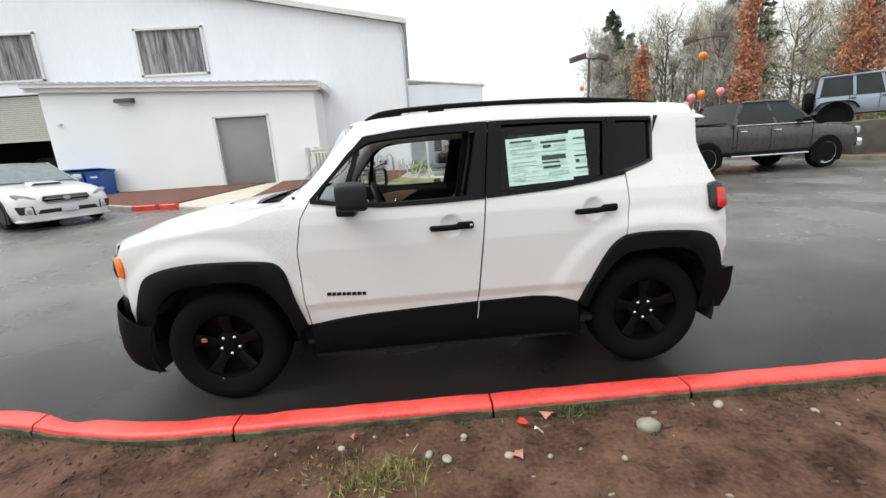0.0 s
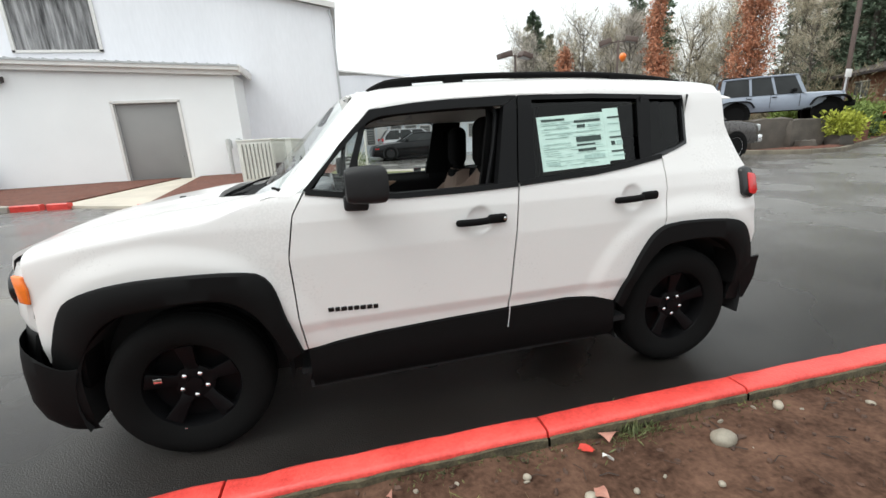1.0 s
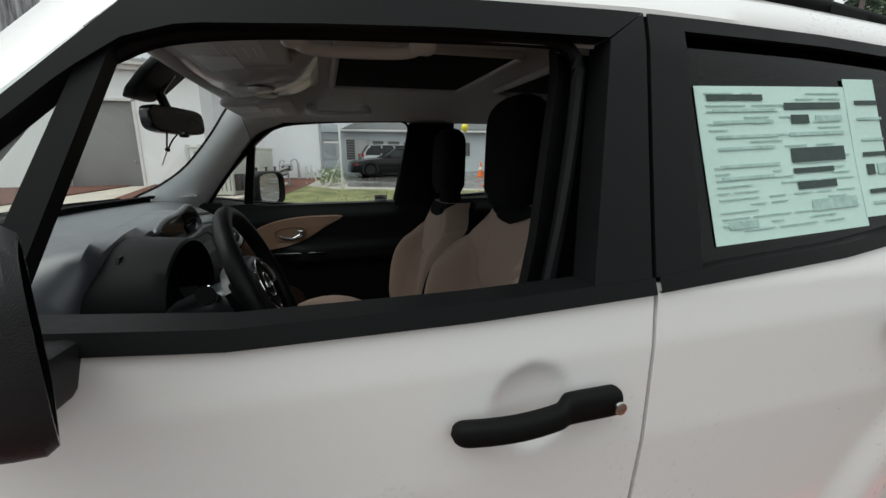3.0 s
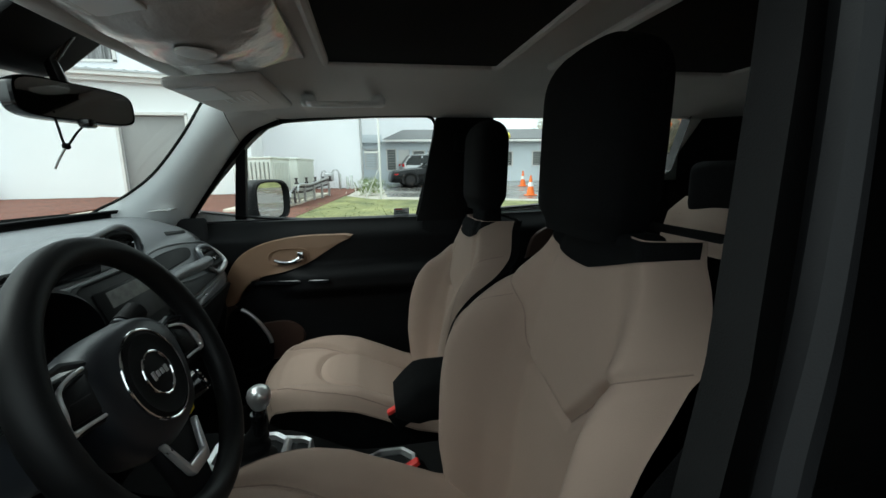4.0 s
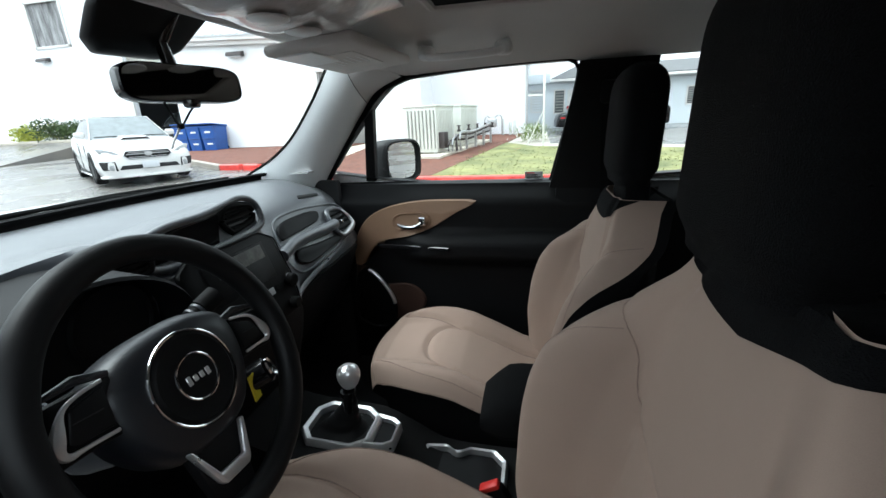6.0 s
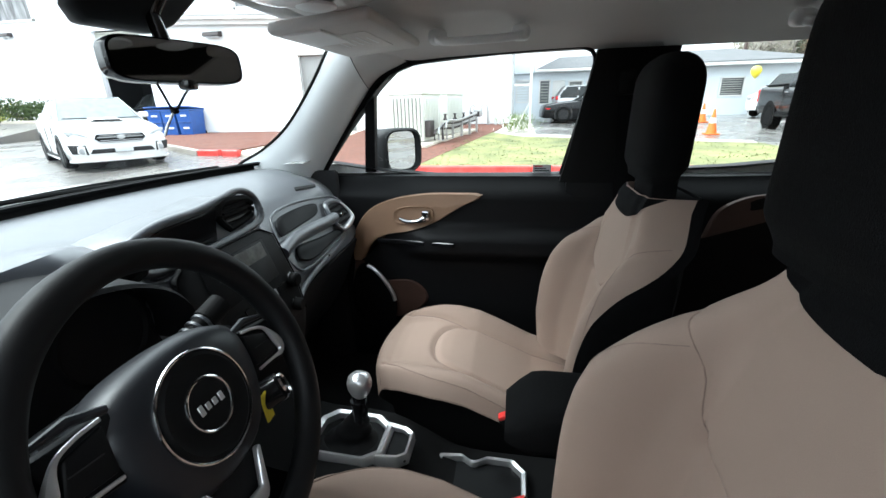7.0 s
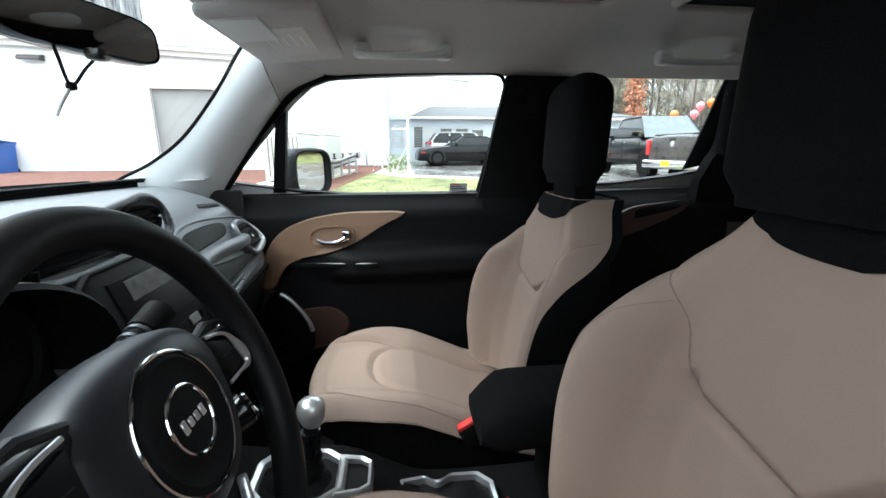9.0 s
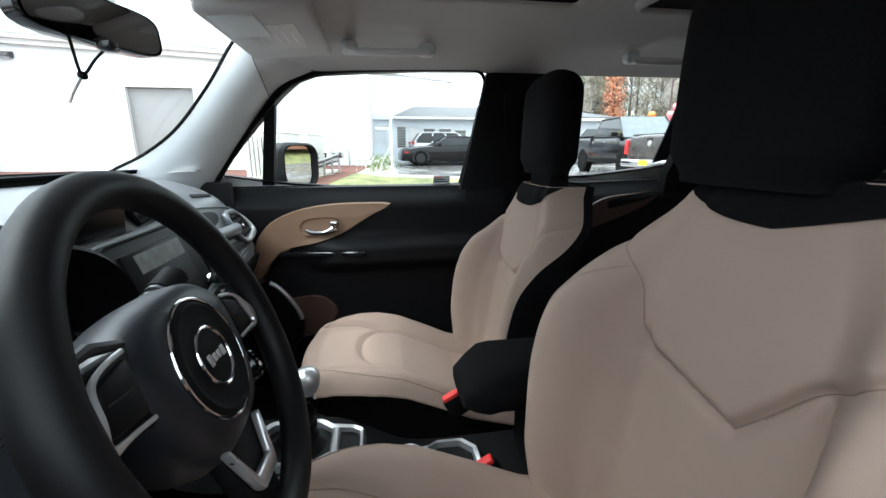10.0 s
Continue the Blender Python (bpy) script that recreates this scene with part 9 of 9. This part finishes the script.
def lot_lamp(x, y, z, h, turn, label):
    l = thing("lot_lamp", label, "lamp post", pose(x, y, z, 0, 0, turn), "lot lamps")
    part("plinth", lathe([(0.26, -0.05), (0.26, 0.55), (0.22, 0.60), (0, 0.60)], 16, cap=False), CONCRETE, l)
    part("pole", box(0, 0, h / 2 + 0.3, 0.15, 0.15, h - 0.5, 0.02), RUSTY_POLE, l)
    part("arm", box(0, 0, h - 0.05, 1.7, 0.09, 0.09, 0.01), RUSTY_POLE, l)
    for s in (-1, 1):
        hd = part("lamp_head", moved(box(0, 0, 0, 1.0, 0.9, 0.40, 0.03), pose(s * 1.0, 0, h - 0.02, 0, 14 * s, 0)), RUSTY_POLE, l)
        part("lamp_lens", moved(box(0, 0, -0.21, 0.76, 0.68, 0.03, 0.01), pose(s * 1.0, 0, h - 0.02, 0, 14 * s, 0)), CLEAR_LENS, hd)


RUSTY_POLE = mat("brown_painted_steel", (0.095, 0.065, 0.055), 0.5, var=0.15, scale=3)
lot_lamp(21.7, 11.25, 0.4, 8.2, 25, "brown twin-head lot lamp on a tall square pole")
lot_lamp(24.1, 30.0, 0.62, 7.9, -35, "brown twin-head lot lamp among the trees")
lot_lamp(15.6, 31.5, 0.62, 7.2, 10, "brown twin-head lot lamp beyond the far cars")
lot_lamp(24.9, 51.0, 0.64, 8.4, 60, "brown twin-head lot lamp before the firs")

# balloons on strings, tied along a line of cars
BAL = {"orange": mat("orange_balloon", (0.85, 0.19, 0.02), 0.3, var=0.05, coat=0.3), "pink": mat("pink_balloon", (0.85, 0.25, 0.28), 0.3, var=0.05, coat=0.3),
       "yellow": mat("yellow_balloon", (0.82, 0.68, 0.05), 0.3, var=0.05, coat=0.3), "blue": mat("blue_balloon", (0.05, 0.30, 0.75), 0.3, var=0.05, coat=0.3)}


def balloon(col, x, y, z, foot):
    b = thing("balloon", f"{col} party balloon on a string tied to the ground", "balloon", pose(x, y, z), "balloons")
    part("skin", lathe([(0.0, -0.21), (0.03, -0.195), (0.10, -0.12), (0.155, -0.02), (0.165, 0.06), (0.13, 0.14), (0.07, 0.185), (0.0, 0.197)], 18, cap=False), BAL[col], b)
    part("knot", lathe([(0.0, -0.205), (0.02, -0.235), (0, -0.235)], 8, cap=False), BAL[col], b)
    part("string", tube(smoothline([(0, 0, -0.22), (0.03, 0.02, -0.22 - 0.4 * (z - foot)), (0, 0, foot - z)], 8), 0.006, 4), WHITE_INK, b)


for c, x, y, z in (("orange", 14.4, 16.0, 4.75), ("orange", 14.45, 16.0, 3.12), ("pink", 15.35, 16.0, 3.19), ("pink", 14.06, 16.1, 3.0), ("orange", 14.46, 30.0, 5.37), ("yellow", 9.28, 16.2, 2.2), ("yellow", 7.5, 17.4, 2.75), ("orange", 12.84, 16.0, 2.63), ("pink", 13.74, 16.0, 2.66), ("blue", 9.0, 24.0, 3.0), ("orange", 8.6, 24.2, 2.95)):
    balloon(c, x, y, z, gz(y))

# ---- the low office and other buildings beyond ----
OFFICE = mat("pale_blue_siding", (0.68, 0.72, 0.76), 0.6, var=0.05, scale=1, fine=10, bump=0.1, stretch=(0.2, 1, 1))
WIN = [(2.35, 2.85, 1.35, 2.45), (3.75, 4.40, 1.75, 2.37), (4.58, 5.28, 1.75, 2.36), (5.45, 6.1, 1.6, 2.3), (6.6, 7.4, 1.5, 2.3), (8.4, 9.4, 1.5, 2.3), (10.6, 11.6, 1.5, 2.3)]
ODOOR = (2.98, 3.58, 0.5, 2.44)
setting("wall_office", wall_with_holes(1.06, 14.0, 0.4, lambda x: 2.86, WIN + [ODOOR, (1.22, 1.84, 1.45, 2.46)], 22.0, 0.18), OFFICE, "pale blue-white office wall", "wall")
setting("wall_office_end", box(13.9, 26.0, 1.6, 0.2, 7.6, 2.5), OFFICE, "pale office end wall", "wall")
setting("office_fascia_block", box(1.58, 21.93, 2.98, 1.06, 0.5, 0.42, 0.01), OFFICE, "pale boxed fascia at the office corner", "fascia")
rf = np.array([[(2.15, 21.5, 2.86), (14.5, 21.5, 2.92)], [(3.6, 26.0, 3.75), (12.4, 26.0, 3.82)]])
setting("roof_office", plate(rf, (0, 0, 0.09)), ROOF_GREY, "low grey shingled office roof", "roof")
setting("roof_office_end", plate(np.array([[(14.5, 21.5, 2.92), (14.5, 30.5, 2.92)], [(12.4, 26.0, 3.82), (12.4, 26.1, 3.82)]]), (0, 0, 0.09)), ROOF_GREY, "hipped end of the office roof", "roof")
setting("office_gutter", box(8.3, 21.45, 2.86, 12.3, 0.1, 0.12, 0.02), TRIM_WHITE, "white office gutter", "gutter")
for i, (a, b, lo, hi) in enumerate(WIN + [(1.22, 1.84, 1.45, 2.46)]):
    w = tagged(part(f"window_{i + 5}", box((a + b) / 2, 22.10, (lo + hi) / 2, b - a, 0.02, hi - lo), SCREEN_DULL if i < 7 else OFFICE, None), "dark office window with blinds" if i < 7 else "boarded pale office window", "window", "", "structure")
    for cx, cz, sx, sz in ((a, (lo + hi) / 2, 0.06, hi - lo), (b, (lo + hi) / 2, 0.06, hi - lo), ((a + b) / 2, lo, b - a + 0.06, 0.06), ((a + b) / 2, hi, b - a + 0.06, 0.06)):
        part("window_frame", box(cx, 21.98, cz, sx, 0.06, sz), TRIM_WHITE, w)
    for k in range(1, 8):
        part("blind_slat", box((a + b) / 2, 22.08, lo + (hi - lo) * k / 8, b - a - 0.05, 0.015, 0.02), SHUTTER, w)
od = tagged(part("door_office", box(3.28, 22.1, 1.47, 0.60, 0.05, 1.92, 0.01), TRIM_WHITE, None), "white office door", "door", "", "structure")
part("door_knob", lathe([(0.03, 0), (0.03, 0.03), (0, 0.06)], 10, pose(3.05, 22.07, 1.4, 90, 0, 0), cap=False), STEEL, od)
setting("wall_rear_shed", box(4.5, 38.0, 4.0, 7.0, 0.3, 7.0), METAL_WALL, "white gable of a shed behind the workshop", "wall")
setting("roof_rear_shed", plate(np.array([[(0.8, 37.7, 7.9), (8.2, 37.7, 7.1)], [(0.8, 48, 7.9), (8.2, 48, 7.1)]]), (0, 0, 0.12)), TRIM_WHITE, "white shed roof", "roof")

setting("grass_bank", sheet(np.array([[(37.5 + d + 0.30 * q, 2.5 + q, gz(2.5 + q) * (1 if z == 0 else 0) + z + 0.08 * lump(q, d, 0.7) * (z > 0)) for q in np.linspace(0, 26, 24)] for d, z in ((-2.5, 0), (-0.5, 0.95), (1.2, 1.35), (2.2, 1.42), (14, 1.45))]), flip=True), LAWN, "grassy bank below the brown-roofed building", "bank")
hs = thing("house", "low brown-roofed building with red-brown siding", "building", pose(45.5, 15.0, 1.35, 0, 0, 246))
part("wall", box(0, 0, 1.9, 26, 8, 3.8), BRICKY, hs)
part("roof", prism([(-5.0, 3.55), (5.0, 3.55), (5.0, 3.75), (0, 5.0), (-5.0, 3.75)], 28, lambda a, b, c: (-14 + c, a, b)), ROOF_BROWN, hs)
part("fascia", box(0, -5.02, 3.62, 28, 0.06, 0.22), RUSTY, hs)
for k in range(7):
    w = part("window", box(-10.5 + 3.4 * k, -4.02, 2.35, 1.6, 0.06, 1.3), SCREEN_DULL, hs)
    part("window_frame", merge(box(-10.5 + 3.4 * k, -4.05, 3.03, 1.76, 0.08, 0.1), box(-10.5 + 3.4 * k, -4.05, 1.67, 1.76, 0.08, 0.1), box(-10.5 + 3.4 * k, -4.05, 2.35, 0.08, 0.08, 1.3)), TRIM_WHITE, w)
tr = thing("box_trailer", "plain white box trailer beside the brown-roofed building", "trailer", pose(40.2, 16.4, 0.95, 0, 0, 246))
part("box_body", box(0, 0, 2.35, 6.0, 2.4, 2.3, 0.04), TRIM_WHITE, tr)
part("chassis", box(0, 0, 1.05, 6.0, 1.2, 0.25), RUSTY, tr)
for x in (-1.0, 0.0):
    for s in (-1, 1):
        part("wheel", lathe([(0, -0.12), (0.4, -0.12), (0.45, 0), (0.4, 0.12), (0, 0.12)], 18, pose(x, s * 1.0, 0.45, 90, 0, 0), cap=False), RUBBER, tr)
for x in (-2.6, 2.6):
    part("support_leg", box(x, 0, 0.47, 0.12, 1.0, 0.98), RUSTY, tr)

# ---- the verge in front: stones, litter, tufts ----


def soil_z(x, y):
    return 0.055 + 0.028 * lump(x, y, 1.1) + 0.014 * lump(x, y, 4.3, 2) + 0.008 * lump(x, y, 13, 5)


def stone(x, y, a, b, c, turn, seed):
    s = moved(boulder(a * 1.1, b * 1.1, c * 1.1, seed, 0.07, 5, 0.96), pose(0, 0, 0, 0, 0, turn))
    v = arr(s[0])
    tagged(part("stone", (v + (x, y, soil_z(x, y) + c * 0.30), s[1]), STONE, None, "", 180), "smooth pale river stone on bare soil", "stone", "loose stones")


for k, (x, y, a, b, c) in enumerate(((2.215, -1.545, 0.088, 0.066, 0.055), (2.64, -1.44, 0.05, 0.034, 0.028), (1.16, -1.60, 0.036, 0.026, 0.02), (1.24, -1.63, 0.042, 0.034, 0.015), (1.33, -1.50, 0.025, 0.02, 0.02), (1.52, -1.64, 0.035, 0.03, 0.02), (1.70, -1.66, 0.02, 0.018, 0.015), (2.0, -1.74, 0.02, 0.02, 0.015), (3.05, -1.55, 0.03, 0.02, 0.016), (0.75, -1.50, 0.03, 0.022, 0.02))):
    stone(x, y, a, b, c, 37 * k, k * 1.9 + 3)
rs = random.Random(5)
peb, clod, twig = [], [], []
for k in range(620):
    x, y = rs.uniform(-1.5, 4.6), -1.28 - abs(rs.gauss(0, 0.8))
    s = rs.uniform(0.004, 0.013) * (1.6 if rs.random() < 0.06 else 1)
    m = pose(x, y + kerb_shift(x) * max(0, (y + 3.2) / 1.94), soil_z(x, y) + s * 0.2, rs.uniform(0, 90), 0, rs.uniform(0, 360)) @ Matrix.Diagonal((s * 1.4, s, s * 0.7, 1))
    (peb if k % 11 == 0 else clod).append(moved(boulder(1.6, 1.4, 1.4, k * 0.37, 0.35, 1, 0.8), m))
for k in range(110):
    x, y = rs.uniform(-1.2, 4.4), -1.30 - abs(rs.gauss(0, 0.7))
    a, l = rs.uniform(0, 6.28), rs.uniform(0.02, 0.11)
    z = soil_z(x, y) + 0.006
    twig.append(tube([(x, y, z), (x + l * 0.5 * math.cos(a), y + l * 0.5 * math.sin(a), z + 0.006), (x + l * math.cos(a + 0.3), y + l * math.sin(a + 0.3), soil_z(x + l * math.cos(a + 0.3), y + l * math.sin(a + 0.3)) + 0.003)], rs.uniform(0.0012, 0.0032), 4))
SOIL_DARK = mat("damp_soil_clod", (0.072, 0.040, 0.028), 0.85, var=0.4, scale=20, fine=120, bump=0.5)
DEAD = mat("dead_twig", (0.035, 0.022, 0.016), 0.8, var=0.4, scale=30)
for nm, s, mt, lab in (("pebbles", peb, STONE, "fine pale gravel scattered over soil"), ("soil_clods", clod, SOIL_DARK, "dark damp crumbs of soil"), ("twigs", twig, DEAD, "dead twigs scattered over soil")):
    tagged(part(nm, merge(*s), mt, None), lab, nm.replace("_", " "), "", "stuff")

LITTER_W = mat("white_litter", (0.75, 0.74, 0.70), 0.6, var=0.08, scale=40)
LITTER_P = mat("pinkish_litter", (0.42, 0.20, 0.15), 0.7, var=0.2, scale=40)
LITTER_R = mat("red_plastic_scrap", (0.55, 0.05, 0.035), 0.4, var=0.1, scale=40)


def scrap(label, x, y, l, w, turn, material, lift=0.012):
    P = [[(l * (u - 0.5), w * (t - 0.5) * (1 - 0.3 * u), lift * (1.0 + math.sin(3 * u + 2 * t))) for u in np.linspace(0, 1, 6)] for t in np.linspace(0, 1, 4)]
    tagged(part("litter", moved(plate(np.array(P), (0, 0, 0.003)), pose(x, y, soil_z(x, y), 0, 0, turn)), material, None), label, "litter", "scraps of litter")


scrap("crumpled white plastic scrap on soil", 1.69, -1.335, 0.085, 0.035, 10, LITTER_W)
scrap("folded pinkish wrapper on soil", 1.785, -1.365, 0.09, 0.06, 25, LITTER_P, 0.016)
scrap("red plastic scrap on soil", 1.635, -1.425, 0.065, 0.028, 125, LITTER_R)
scrap("thin white plastic strip on soil", 1.70, -1.485, 0.045, 0.01, -40, LITTER_W)
scrap("flat tan leaf on soil", 1.56, -1.64, 0.06, 0.05, 70, LITTER_P)
scrap("small pale leaf standing in soil", 0.80, -1.45, 0.045, 0.022, 80, LITTER_P, 0.02)
scrap("white paper scrap on soil", 3.35, -1.75, 0.07, 0.02, 12, LITTER_W)


def tuft(label, x, y, r, h, n, material):
    C = np.stack([x + r * rng.normal(size=n) * 0.5, y + r * rng.normal(size=n) * 0.28, np.zeros(n)], 1)
    C[:, 2] = [soil_z(a, b) - 0.004 for a, b in C[:, :2]]
    D = rng.normal(size=(n, 3)) * 0.55 + (0, 0, 0.75)
    tagged(part("grass_tuft", blades(C, D, rng.uniform(0.4, 1.0, n) * h, rng.uniform(0.004, 0.009, n), rng), material, None, "", 0), label, "grass", "", "stuff")


GRASS_PALE = mat("pale_grass_blade", (0.13, 0.15, 0.035), 0.6, var=0.4, scale=20, tint=(0.24, 0.21, 0.08))
tuft("fresh green grass tuft at the kerb", 1.92, -1.345, 0.16, 0.085, 420, GRASS)
tuft("pale half-dry grass tuft on soil", 0.98, -1.70, 0.22, 0.075, 520, GRASS_PALE)
tuft("thin grass on soil", 0.75, -1.62, 0.25, 0.05, 160, GRASS_PALE)
n = 2600
kx = rng.uniform(-1.4, 7.5, n)
kd = np.abs(rng.normal(size=n)) * 0.045
C = np.stack([kx, -1.268 - kd + [kerb_shift(a) for a in kx], np.full(n, 0.05)], 1)
C[:, 2] = [soil_z(a, b) - 0.004 for a, b in C[:, :2]]
keep = np.array([lump(a, 0, 2.3, 8) > -0.15 for a in kx])
tagged(part("kerb_moss", blades(C[keep], rng.normal(size=(keep.sum(), 3)) * 0.5 + (0, 0, 0.6), rng.uniform(0.01, 0.035, keep.sum()), rng.uniform(0.004, 0.010, keep.sum()), rng), mat("moss", (0.045, 0.05, 0.02), 0.9, var=0.5, scale=12, tint=(0.10, 0.10, 0.035)), None, "", 0), "short moss and grass along the kerb", "moss", "", "stuff")

# patchy blades over the lawn
n = 2500
C = np.stack([rng.uniform(-0.4, 7.0, n), rng.uniform(7.02, 11.6, n), np.zeros(n)], 1)
keep = C[:, 1] < 12.0 - 0.31 * np.maximum(0, C[:, 0] - 0.8)
C = C[keep]
C[:, 2] = [gz(b) + 0.095 + 0.05 * lump(a, b, 2.5, 4) for a, b in C[:, :2]]
tagged(part("lawn_blades", blades(C, rng.normal(size=(len(C), 3)) * (1, 1, 0.2) + (0, 0, 0.45), rng.uniform(0.03, 0.08, len(C)), rng.uniform(0.010, 0.022, len(C)), rng, 1.0), LAWN, None, "", 0), "ragged grass blades over the lawn", "grass", "", "stuff")
dp = thing("garden_plant", "dry tangled plant with pale stalks", "plant", pose(1.35, 13.7, gz(13.7) + 0.09) @ Matrix.Scale(0.68, 4))
C = rng.normal(size=(500, 3)) * (0.35, 0.3, 0.0) + np.stack([np.zeros(500), np.zeros(500), rng.uniform(0, 0.7, 500)], 1)
part("stalks", blades(C, rng.normal(size=(500, 3)) * 0.5 + (0, 0, 0.8), rng.uniform(0.15, 0.45, 500), rng.uniform(0.01, 0.04, 500), rng), SHRUB_MID, dp, smooth=0)
part("pale_stalks", blades(C[:160] + 0.03, rng.normal(size=(160, 3)) * 0.6 + (0, 0, 0.7), rng.uniform(0.15, 0.4, 160), rng.uniform(0.02, 0.06, 160), rng), LITTER_W, dp, smooth=0)

# an unseen dark evergreen belt, added far behind the verge to close off low sky
n, m = 150, 14
H = [[(x, -46.0 + 1.5 * lump(x, 9 * v, 0.3, 2) + 0.7 * lump(x, 9 * v, 0.9, 5) - 1.5 * v ** 3, 3.2 * v * (1 + 0.25 * lump(x, 0, 0.35, 7) + 0.1 * lump(x, 0, 1.3, 3))) for x in np.linspace(-90, 90, n)] for v in np.linspace(0, 1, m)]
setting("hedge", plate(np.array(H), (0, -2.4, 0)), SHRUB, "unseen dark evergreen hedge added far behind the verge", "hedge", 0)
